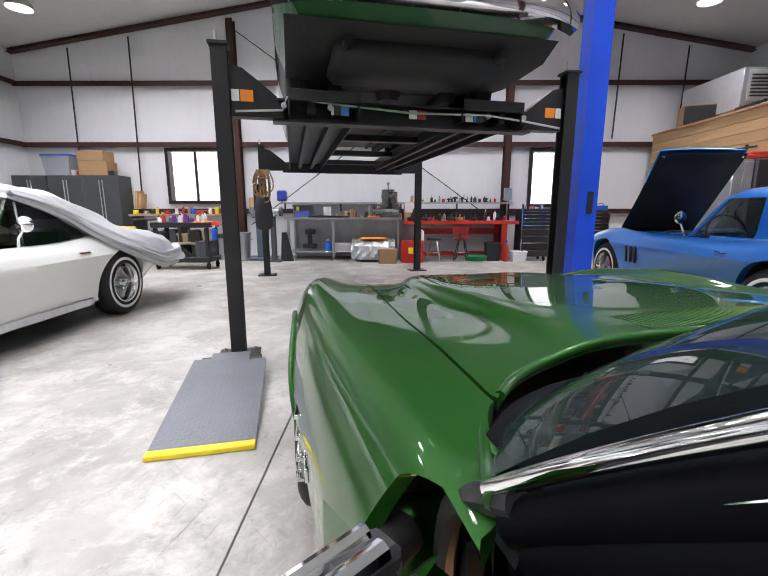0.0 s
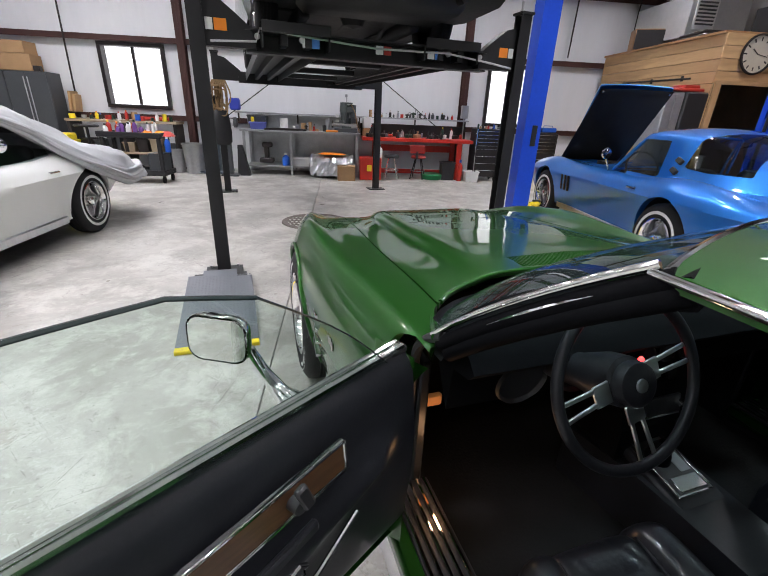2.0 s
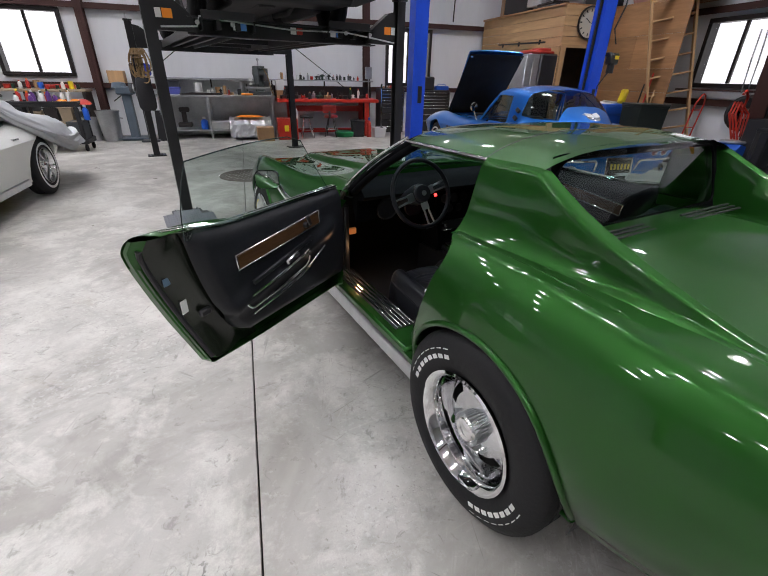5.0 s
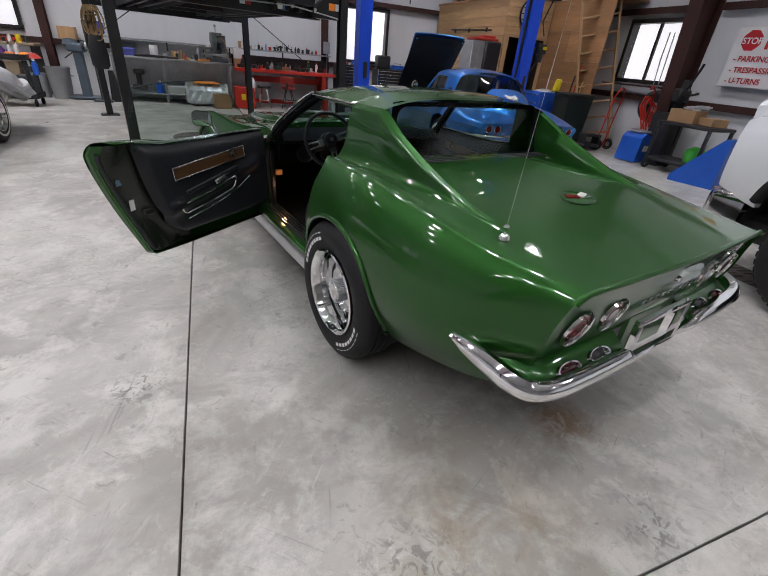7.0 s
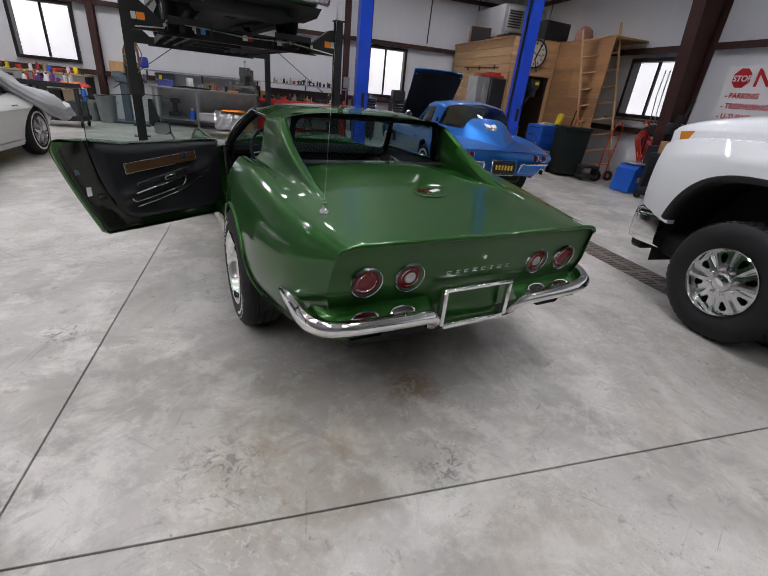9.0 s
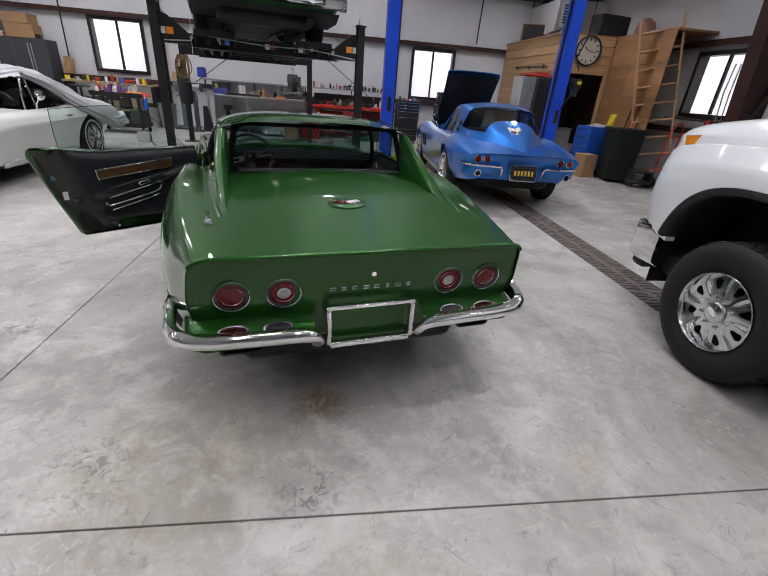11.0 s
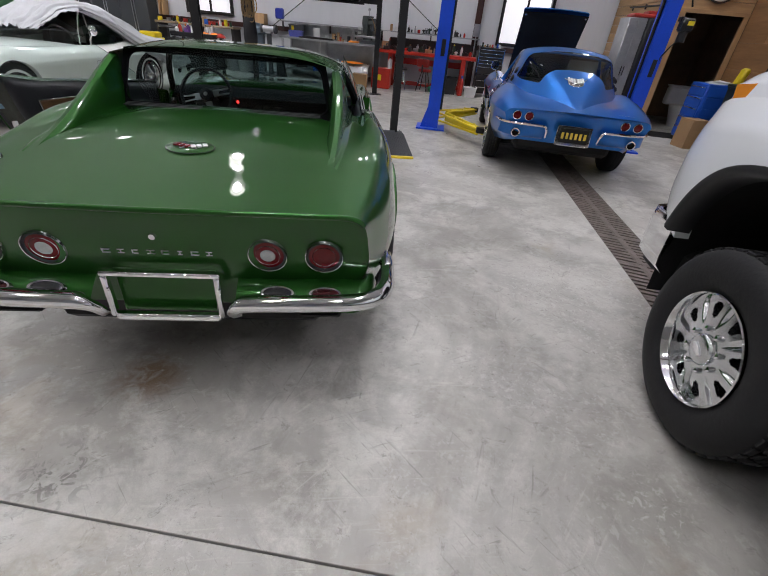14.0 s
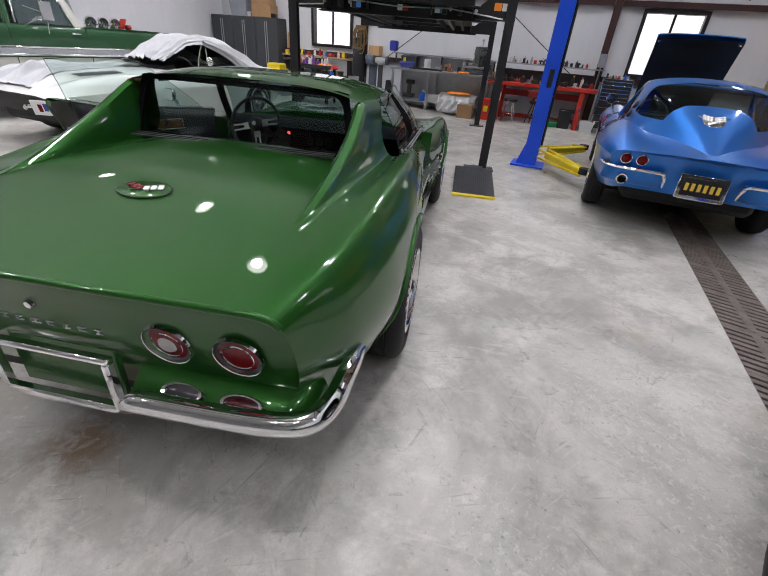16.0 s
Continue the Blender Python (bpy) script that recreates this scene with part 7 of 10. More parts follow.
tb = clip(Geo().grid(rows_t), truck_arch)
edge_flange(tb, lambda p: abs(truck_arch(p)) < 0.004, lambda p: Vector((p.x * 0.93, p.y, p.z)))
nz = rows_t[-1]
part("body", tb, M_TRUCK, truck, "white painted body sides and bonnet", weld=True, smooth=45)
g = Geo()
n = len(nz)
g.grid([[Vector(nz[k]).lerp(Vector(nz[n - 1 - k]), j / 10) for j in range(11)] for k in range(n // 2 + 1)])
part("grille", g, M_BLACKP, truck, "black front grille", weld=True)
for s in (-1, 1):
    pts = []
    for i in range(33):
        a = math.pi * i / 32
        c, sn = math.cos(a), math.sin(a)
        pts.append((math.copysign(abs(c) ** (2 / ARCH_E), c) * (ARCH_W + 0.008), 0.40 + abs(sn) ** (2 / ARCH_E) * (ARCH_H + 0.008)))
    pts = [q for q in pts if q[1] > 0.66 or q[0] < 0]
    g = Geo()
    rw = []
    for y, z in pts:
        dd = Vector((y, z - 0.40)).normalized()
        rw.append([(s * 0.93, y - dd.x * 0.02, z - dd.y * 0.02), (s * (1.040 - 0.05 * max(0.0, y - 0.35)), y - dd.x * 0.015, z - dd.y * 0.015), (s * (1.052 - 0.06 * max(0.0, y - 0.35)), y + dd.x * 0.004, z + dd.y * 0.004), (s * (1.046 - 0.06 * max(0.0, y - 0.35)), y + dd.x * 0.026, z + dd.y * 0.026), (s * 0.985, y + dd.x * 0.030, z + dd.y * 0.030)])
    g.grid(rw)
    part("arch_trim", g, M_BLACKP, truck, "black plastic wheel arch trim", smooth=60)
    g = Geo()
    aa = range(-10, 191, 10)
    g.grid([[(s * x, 0.64 * math.cos(radians(a)), 0.42 + 0.68 * math.sin(radians(a))) for a in aa] for x in (.5, .95)])
    g.add([(s * .5, 0.64 * math.cos(radians(a)), 0.42 + 0.68 * math.sin(radians(a))) for a in aa], [tuple(range(len(list(aa))))])
    part("wheel_well", g, M_UNDER, truck)
    # lamp cluster with amber corner
    g = Geo()
    g.box((s * 0.74, 0.86, 1.13), (0.22, 0.14, 0.11), 0.02, (0, 0, s * -25))
    hl = part("headlamp", g, M_CLEAR, truck)
    g = Geo()
    g.prism([(-0.085, -0.020), (0.050, -0.046), (0.062, 0.016), (-0.060, 0.034)], -0.016, 0.016, pose(s * 0.850, 0.770, 1.258) @ Matrix(((0, 0, 1, 0), (1, 0, 0, 0), (0, 1, 0, 0), (0, 0, 0, 1))) @ pose(0, 0, 0, 0, s * -14, 0))
    part("marker_lens", g, M_AMBER, hl, "amber corner marker")
g = Geo()
rw = []
for k in range(-16, 17):
    u = k / 16
    x = 0.945 * math.sin(u * math.pi / 2) if abs(u) < 1 else 0.945 * u
    y = 1.00 - 0.13 * abs(u) ** 4
    rw.append([(x, y - 0.07, 0.42), (x, y - 0.01, 0.43), (x, y, 0.48), (x, y, 0.62), (x, y - 0.012, 0.672), (x, y - 0.07, 0.68)])
g.grid(rw)
for s in (0, 32):
    k = s * 6
    e = [g.v[k + i] for i in range(6)]
    sg = 1 if e[0][0] > 0 else -1
    b0 = len(g.v)
    g.v += [(p[0] + sg * 0.012, p[1] - 0.22, p[2] + 0.01) for p in e]
    g.f += [(k + i, k + i + 1, b0 + i + 1, b0 + i) for i in range(5)]
part("front_bumper", g, M_CHROME, truck, "chrome front bumper", smooth=50)
g = Geo()
g.box((0, 0.84, 0.40), (1.80, 0.14, 0.12), 0.03)
g.box((0, -2.3, 0.45), (1.7, 6.0, 0.2), 0.04)
g.cyl((-0.9, 0, 0.415), (0.9, 0, 0.415), 0.07, n=12)
part("chassis", g, M_UNDER, truck)
# cab and bed behind the bonnet
g = Geo()
rw = []
for y, w, z in ((-1.05, .80, 1.42), (-1.35, .82, 1.60), (-1.75, .80, 1.88), (-2.1, .78, 1.93), (-3.6, .78, 1.92), (-3.85, .80, 1.60), (-3.9, .82, 1.32)):
    rw.append([(-w - 0.08, y, 1.28), (-w - 0.04, y, (1.28 + z) / 2), (-w + 0.06, y, z - 0.03), (-w * 0.5, y, z + 0.01), (0, y, z + 0.02), (w * 0.5, y, z + 0.01), (w - 0.06, y, z - 0.03), (w + 0.04, y, (1.28 + z) / 2), (w + 0.08, y, 1.28)])
g.grid(rw)
part("cab", g, M_TRUCK, truck, smooth=50)


def lug_wheel(parent, loc, side):
    hub = new("wheel")
    hub.parent = parent
    hub.matrix_local = Matrix.Translation(loc) @ (Matrix.Identity(4) if side > 0 else pose(0, 0, 0, 0, 0, 180))
    face = pose(0, 0, 0, 0, 90, 0)
    g = Geo()
    tyre(g, 0.398, 0.27, 0.226)
    t_ = part("tyre", g, M_TYRE, hub, "chunky black all-terrain tyre")
    g = Geo()
    for i in range(44):
        a = i * 360 / 44
        t = radians(a)
        for zz in (-0.078, -0.039, 0.0, 0.039, 0.078):
            off = radians(4.1 if abs(zz) == 0.039 else 0)
            g.box(face @ Vector((0.3955 * math.cos(t + off), 0.3955 * math.sin(t + off), zz)), (0.032, 0.042, 0.016), 0.003, (180 + a + math.degrees(off), 0, 0))
    part("tread", g, M_TYRE, t_)
    g = Geo()
    g.lathe([(0.224, 0.112), (0.230, 0.120), (0.226, 0.124), (0.219, 0.114), (0.211, 0.085), (0.205, 0.050), (0.200, -0.1)], 56, face)
    part("rim", g, M_CHROME, hub, "bright polished alloy rim")
    g = Geo()
    g.lathe([(0, -0.05), (0.205, -0.05)], 32, face)
    part("brake", g, M_UNDER, hub)
    # one pressed star of eight twin spokes, with a rounded window between each pair
    n, rad = 240, (0.050, 0.070, 0.090, 0.108, 0.122, 0.130, 0.138, 0.146, 0.154, 0.162, 0.170, 0.178, 0.186, 0.194, 0.202, 0.210)
    g = Geo()
    vs, fs = [], []
    for i in range(n):
        a = 360.0 * i / n
        d = (a % 45.0) - 22.5
        for r in rad:
            z = 0.096 - 0.020 * ((r - 0.05) / 0.16) ** 1.5
            rib = math.exp(-((abs(d) - 22.5) / 3.2) ** 2) * min(1.0, max(0.0, (r - 0.10) / 0.05))
            vs.append(face @ Vector((r * math.cos(radians(a)), r * math.sin(radians(a)), z - 0.012 * rib)))
    k = len(rad)
    for i in range(n):
        j = (i + 1) % n
        d = ((360.0 * (i + 0.5) / n) % 45.0) - 22.5
        for q in range(k - 1):
            r = (rad[q] + rad[q + 1]) / 2
            if abs(d / (5.6 + 40.0 * (r - 0.13))) ** 3 + abs((r - 0.162) / 0.031) ** 3 < 1.0:
                continue
            fs.append((i * k + q, j * k + q, j * k + q + 1, i * k + q + 1))
    g.add(vs, fs)
    edge_flange(g, lambda p: 0.10 < math.hypot(p[1], p[2]) < 0.208, lambda p: Vector((p.x - 0.045, p.y * 0.995, p.z * 0.995)))
    part("spoke_star", g, M_RIM, hub, "polished star of eight twin spokes", smooth=40)
    g = Geo()
    g.lathe([(0.066, 0.05), (0.064, 0.104), (0.058, 0.112), (0.046, 0.116), (0.0, 0.118)], 32, face)
    cap = part("hub_cap", g, M_RIM, hub)
    g = Geo()
    g.m = face
    g.box((0, 0, 0.122), (0.062, 0.014, 0.006), 0.002, (0, 0, 60))
    g.box((0, 0, 0.1222), (0.030, 0.022, 0.0062), 0.002, (0, 0, 60))
    part("cap_mark", g, M_LETTER, cap)
    for i in range(8):
        g = Geo()
        t = radians(i * 45 + 22.5)
        g.lathe([(0.013, 0.0), (0.012, 0.03), (0.0, 0.036)], 8, face @ pose(0.088 * math.cos(t), 0.088 * math.sin(t), 0.078))
        part("lug_nut", g, M_CHROME, hub)


for sx, yy in ((-0.925, 0), (0.925, 0), (-0.925, -3.85), (0.925, -3.85)):
    lug_wheel(truck, Vector((sx, yy, 0.401)), 1 if sx > 0 else -1)

# ---------------------------------------------------------------- two-tone old pickup (faces -y, its flank to the room)
PICK_AT = pose(-6.15, 3.13, 0, 0, 0, 180)
pick = thing("old_pickup_truck", "green and white two-tone old pickup truck parked by the wall", "truck", PICK_AT)
# local y forward; cab back at y = 0
PS = [-2.75, -1.2, -0.05, 0.4, 1.0, 1.45, 2.0, 2.6, 3.05]
upper = [
    ([.96, .97, .97, .97, .97, .97, .97, .96, .92], [.84, .84, .84, .84, .84, .84, .84, .85, .86]),
    ([.98, .99, .99, .99, .99, .99, .99, .98, .94], [1.0, 1.0, 1.0, 1.0, 1.0, 1.0, 1.0, 1.0, .98]),
    ([.97, .975, .975, .975, .975, .975, .97, .96, .90], [1.20, 1.20, 1.20, 1.20, 1.20, 1.19, 1.17, 1.15, 1.10]),
    ([.93, .935, .93, .93, .93, .93, .92, .90, .84], [1.27, 1.27, 1.27, 1.27, 1.27, 1.26, 1.23, 1.20, 1.14]),
    ([.88, .88, .86, .86, .86, .85, .80, .76, .70], [1.275, 1.275, 1.275, 1.275, 1.275, 1.275, 1.27, 1.24, 1.17]),
    ([.0] * 9, [1.275, 1.275, 1.275, 1.275, 1.275, 1.28, 1.29, 1.26, 1.19]),
]
lower = [
    ([.90, .92, .92, .92, .92, .92, .92, .91, .86], [.45, .42, .40, .40, .40, .40, .42, .45, .48]),
    ([.955, .965, .965, .965, .965, .965, .965, .955, .91], [.60, .58, .56, .56, .56, .56, .58, .60, .62]),
    ([.96, .97, .97, .97, .97, .97, .97, .96, .92], [.84, .84, .84, .84, .84, .84, .84, .85, .86]),
]
pa = lambda p: arches(p, (-1.35, 2.25), (0.46, 0.46), 0.38)
bed_hole = lambda p: -min(0.84 - abs(p[0]), -0.12 - p[1], p[1] + 2.67, p[2] - 1.1)
up = clip(Geo().grid(loft(PS, upper, 60, 4)), bed_hole)
edge_flange(up, lambda p: abs(bed_hole(p)) < 0.004, lambda p: p + Vector((0, 0, -0.4)))
part("upper_body", clip(up, pa), M_OLIVE, pick, "green upper body sides", weld=True)
rl = loft(PS, lower, 60, 4, mirror=False)
for s in (-1, 1):
    g = Geo().grid([[(s * p.x, p.y, p.z) for p in r] for r in rl])
    part("lower_body", clip(g, pa), M_CREAM, pick, "white lower body side", weld=True)
    g = Geo()
    for z, h in ((0.875, 0.030), (0.975, 0.026)):
        g = Geo()
        g.box((s * 0.985, 0.15, z), (0.02, 5.6, h), 0.006)
        part("side_moulding", g, M_CHROME, pick)
    g = Geo()
    g.box((s * 0.984, 0.15, 0.925), (0.014, 5.6, 0.068), 0.004)
    part("trim_band", g, M_ALU, pick, "brushed trim band between the mouldings")
    g = Geo()
    g.box((s * 0.972, 0.02, 0.86), (0.02, 0.012, 0.84), 0.003)
    g.box((s * 0.985, 1.18, 0.9), (0.01, 0.010, 0.74), 0.003)
    part("shut_line", g, M_UNDER, pick)
    g = Geo()
    g.box((s * 0.985, 0.20, 1.18), (0.03, 0.15, 0.028), 0.008)
    part("door_handle", g, M_CHROME, pick)
    for yy in (-1.35, 2.25):
        g = Geo()
        g.m = pose(s * 0.86, yy, 0.365)
        tyre(g, 0.365, 0.2, 0.2)
        part("tyre", g, M_TYRE, pick)
        g = Geo()
        g.lathe([(0, 0.05), (0.08, 0.07), (0.1, 0.04), (0.17, 0.05), (0.2, 0.09)], 28, pose(s * 0.86, yy, 0.365, 0, s * 90, 0))
        part("hub_cap", g, M_CHROME, pick)
# cab: posts, roof, glass
for s in (-1, 1):
    g = Geo()
    g.grid([[(s * 0.935, 0.17, 1.262), (s * 0.945, 0.10, 1.265), (s * 0.92, 0.0, 1.262), (s * 0.80, -0.01, 1.262)], [(s * 0.87, 0.25, 1.52), (s * 0.878, 0.20, 1.52), (s * 0.85, 0.10, 1.52), (s * 0.74, 0.08, 1.52)], [(s * 0.815, 0.34, 1.75), (s * 0.82, 0.28, 1.75), (s * 0.79, 0.20, 1.75), (s * 0.70, 0.16, 1.75)]])
    part("cab_post", g, M_CREAM, pick, "white rear cab post", smooth=60)
    g = Geo()
    g.tube([(s * 0.92, 1.14, 1.25), (s * 0.86, 1.09, 1.55), (s * 0.80, 1.02, 1.76)], 0.035, 8)
    part("cab_post", g, M_OLIVE, pick)
    g = Geo()
    g.tube([(s * 0.915, 0.20, 1.275), (s * 0.855, 0.27, 1.56), (s * 0.815, 0.33, 1.72), (s * 0.815, 0.93, 1.72), (s * 0.86, 0.98, 1.55), (s * 0.915, 1.03, 1.285)], 0.018, 8)
    part("window_trim", g, M_CHROME, pick)
    g = Geo()
    g.grid([[(s * 0.905, 0.16, 1.27), (s * 0.905, 1.10, 1.27)], [(s * 0.80, 0.30, 1.73), (s * 0.80, 0.98, 1.73)]])
    part("side_window", g, M_GLASSD, pick)
    # big tripod mirror
    g = Geo()
    for q in ((s * 0.95, 0.95, 1.24), (s * 0.97, 0.62, 1.16), (s * 0.91, 0.85, 1.5)):
        g.tube([q, (s * 1.15, 0.70, 1.42)], 0.009, 6)
    g.box((s * 1.17, 0.70, 1.46), (0.03, 0.15, 0.24), 0.012, (0, 0, s * 20))
    part("door_mirror", g, M_CHROME, pick, "tall chrome mirror on a tube bracket")
g = Geo()
g.grid([[(x, y, z - 0.03 * abs(x)) for x in (-.84, -.6, -.3, 0, .3, .6, .84)] for y, z in ((0.02, 1.74), (0.06, 1.79), (0.5, 1.81), (1.0, 1.79), (1.1, 1.74))])
part("roof", g, M_CREAM, pick, smooth=60)
g = Geo()
g.grid([[(-.86, 1.18, 1.27), (0, 1.34, 1.27), (.86, 1.18, 1.27)], [(-.78, 1.06, 1.75), (0, 1.10, 1.77), (.78, 1.06, 1.75)]])
part("windscreen", g, M_GLASSD, pick)
g = Geo()
g.grid([[(-.84, 0.02, 1.27), (.84, 0.02, 1.27)], [(-.76, 0.06, 1.74), (.76, 0.06, 1.74)]])
part("rear_window", g, M_GLASSD, pick)
g = Geo()
g.box((0, 0.45, 0.95), (1.7, 0.8, 0.5), 0.08)
g.box((0, 0.4, 0.5), (1.7, 5.2, 0.2), 0.04)
part("cabin_trim", g, M_UNDER, pick)
M_REDP = mat("red_plastic", (0.42, 0.03, 0.02), 0.4, var=0.15)
for k in range(3):
    g = Geo()
    g.m = pose(0.35, 0, 0)
    g.lathe([(0.0, 0.03), (0.04, 0.035), (0.05, 0.02), (0.11, 0.03), (0.12, 0.0), (0.115, -0.04)], 24, pose(0.55, -1.43 - 0.27 * k, 1.36, 0, 75, 0))
    solid("chrome_hub_cap", g, M_CHROME, "chrome hub cap propped on the pickup bed side", "hub cap", PICK_AT, "hub caps")
g = Geo()
g.box((0.86, -2.14, 1.38), (0.16, 0.05, 0.22), 0.02, (30, 0, 0))
g.box((0.86, -2.27, 1.32), (0.12, 0.14, 0.10), 0.03)
solid("red_fuel_can", g, M_REDP, "red plastic can on the pickup bed rail", "can", PICK_AT)

# ---------------------------------------------------------------- four-post lift with a car on it
M_LIFT = mat("black_lift_paint", (0.016, 0.016, 0.017), 0.42, var=0.2, scale=3, fine=40)
M_CHECK = mat("grey_checker_plate", (0.17, 0.18, 0.20), 0.42, metal=0.35, var=0.1, scale=3, fine=60)
M_YEL = mat("yellow_paint", (0.75, 0.58, 0.02), 0.4, var=0.1, scale=6, fine=50)
M_ORANGE = mat("orange_sticker", (0.85, 0.25, 0.02), 0.45, var=0.05)
M_STICKW = mat("white_sticker", (0.75, 0.75, 0.75), 0.45, var=0.04)
M_STICKB = mat("blue_sticker", (0.08, 0.25, 0.7), 0.45, var=0.05)
M_CABLE = mat("steel_cable", (0.55, 0.55, 0.56), 0.35, metal=0.9, var=0.15, fine=200)
LIFT_AT = pose(-0.115, 5.165, 0, 0, 0, 13)
lift = thing("four_post_lift", "black four-post car lift with raised runways", "car lift", LIFT_AT)
for sx in (-1, 1):
    for sy in (-1, 1):
        x, y = sx * 1.325, sy * 1.97
        g = Geo()
        h = 2.15 if sy < 0 else 2.10
        ol = [(-0.05, -0.006), (0.052, -0.006), (0.052, 0.096), (-0.05, 0.096), (-0.05, 0.084), (0.042, 0.084), (0.042, 0.006), (-0.05, 0.006)]
        g.prism([(x + sx * u, y + sy * v) for u, v in ol][::sx * sy], 0.0, h)
        post = part("post", g, M_LIFT, lift)
        g = Geo()
        g.box((x, y + sy * 0.045, h + 0.01), (0.13, 0.14, 0.02), 0.003)
        part("top_plate", g, M_LIFT, post)
        g = Geo()
        g.box((x, y + sy * 0.04, 0.01), (0.30, 0.24, 0.016), 0.003)
        part("base_plate", g, M_LIFT, post)
        for bx in (-0.11, 0.11):
            g = Geo()
            g.cyl((x + bx, y - sy * 0.04, 0.015), (x + bx, y - sy * 0.04, 0.04), 0.012, n=8)
            part("anchor_bolt", g, M_CABLE, post)
        g = Geo()
        g.cyl((x - 0.02, y + sy * 0.045, h), (x - 0.02, y + sy * 0.045, h + 0.10), 0.012, n=10)
        g.cyl((x - 0.02, y + sy * 0.045, h + 0.01), (x - 0.02, y + sy * 0.045, h + 0.035), 0.022, n=6)
        part("cable_stud", g, M_CABLE, post)
        # carriage with its sloped gusset and stickers
        g = Geo()
        g.prism([(0.05, 1.72), (0.40, 1.72), (0.36, 1.86), (0.26, 1.94), (0.14, 2.03), (0.05, 2.05)], -0.05, 0.05, pose(x, y, 0, 90, 0, 0) if sx < 0 else pose(x, y, 0, 90, 0, 180))
        car_ = part("carriage", g, M_LIFT, lift)
        if sy < 0:
            for k, m in ((0, M_STICKW), (1, M_ORANGE)):
                g = Geo()
                g.box((x - sx * (0.085 + 0.075 * k), y - 0.053, 1.855), (0.05 if k == 0 else 0.085, 0.003, 0.075), 0.0008)
                part("sticker", g, m, car_)
for sy in (-1, 1):
    g = Geo()
    y = sy * 1.97
    ol = [(-0.06, 1.695), (0.06, 1.695), (0.06, 1.707), (-0.05, 1.707), (-0.05, 1.839), (0.06, 1.839), (0.06, 1.851), (-0.06, 1.851)]
    g.prism([(y - sy * -u, z) for u, z in ol], -1.0, 1.0, Matrix(((0, 0, 1, 0), (1, 0, 0, 0), (0, 1, 0, 0), (0, 0, 0, 1))))
    cb = part("cross_beam", g, M_LIFT, lift)
    if sy < 0:
        for x, m in ((-0.53, M_STICKB), (0.05, M_REDP), (0.50, M_STICKB)):
            for k, mm in ((-1, M_STICKW), (1, m)):
                g = Geo()
                g.box((x + k * 0.034, y - 0.064, 1.785), (0.062, 0.003, 0.062), 0.0008)
                part("sticker", g, mm, cb)
        for x in (-0.92, -0.60, 0.62, 0.92):
            g = Geo()
            g.cyl((x, y - 0.06, 1.80), (x, y - 0.085, 1.80), 0.02, n=12)
            part("bolt_head", g, M_CABLE, cb)
g = Geo()
g.tube([(-1.24, -2.055, 1.745), (-0.93, -2.055, 1.765), (-0.90, -2.055, 1.85), (-0.6, -2.055, 1.825), (0, -2.055, 1.79), (0.6, -2.055, 1.805), (0.95, -2.055, 1.77), (1.24, -2.055, 1.735)], 0.008, 6)
part("cable", g, M_CABLE, lift, "steel lifting cable")
for sx in (-1, 1):
    g = Geo()
    x = sx * 0.64
    g.box((x, 0, 1.835), (0.50, 4.15, 0.012), 0.003)
    for e in (-0.245, 0.245):
        g.box((x + e, 0, 1.79), (0.012, 4.15, 0.10), 0.003)
    for e in (-0.09, 0.09):
        g.box((x + e, 0, 1.79), (0.05, 4.1, 0.08), 0.003)
    g.box((x, -2.10, 1.865), (0.50, 0.012, 0.07), 0.003)
    part("runway", g, M_LIFT, lift)
for y in (-0.9, 0.2, 1.2):
    g = Geo()
    g.box((0, y, 1.79), (0.80, 0.10, 0.06), 0.004)
    part("bridge_tray", g, M_LIFT, lift)
g = Geo()
g.box((-1.38, 1.75, 1.28), (0.16, 0.14, 0.42), 0.02)
g.cyl((-1.38, 1.75, 1.0), (-1.38, 1.75, 1.20), 0.07, n=16)
part("hydraulic_unit", g, M_LIFT, lift)
M_HOSE = mat("tan_hose", (0.25, 0.16, 0.07), 0.6, var=0.35, scale=8)
hose = thing("coiled_hose", "bundle of tan air hose hung on the lift post", "hose", LIFT_AT)
rnd = random.Random(5)
for k in range(11):
    a, lo, sw = -1.38 + 0.016 * k, rnd.uniform(1.18, 1.36), rnd.uniform(0.03, 0.075)
    yy = 1.60 + rnd.uniform(-0.03, 0.03)
    g = Geo()
    g.tube(catmull([(a, 1.62, 1.70), (a - sw, yy, 1.55), (a - sw * 0.9, yy, lo + 0.06), (a, yy - 0.01, lo), (a + sw * 0.9, yy, lo + 0.06), (a + sw, yy, 1.54), (a + 0.01, 1.62, 1.70)], 4), 0.011, 6)
    part("hose_loop", g, M_HOSE, hose)
for z in (1.62, 1.57):
    g = Geo()
    g.tube([(-1.31 + 0.085 * math.cos(t), 1.60 + 0.05 * math.sin(t), z) for t in [0.628 * i for i in range(10)]], 0.012, 6, closed=True)
    part("tie", g, M_HOSE, hose)
g = Geo()
g.grid([[(-1.31 + 0.13 * math.cos(t) * f, 1.60 + 0.045 * math.sin(t) * f, z) for t in [2 * math.pi * i / 20 for i in range(21)]] for z, f in ((1.30, .45), (1.27, .8), (1.15, .95), (0.98, 1.05), (0.84, 1.0), (0.79, .7))])
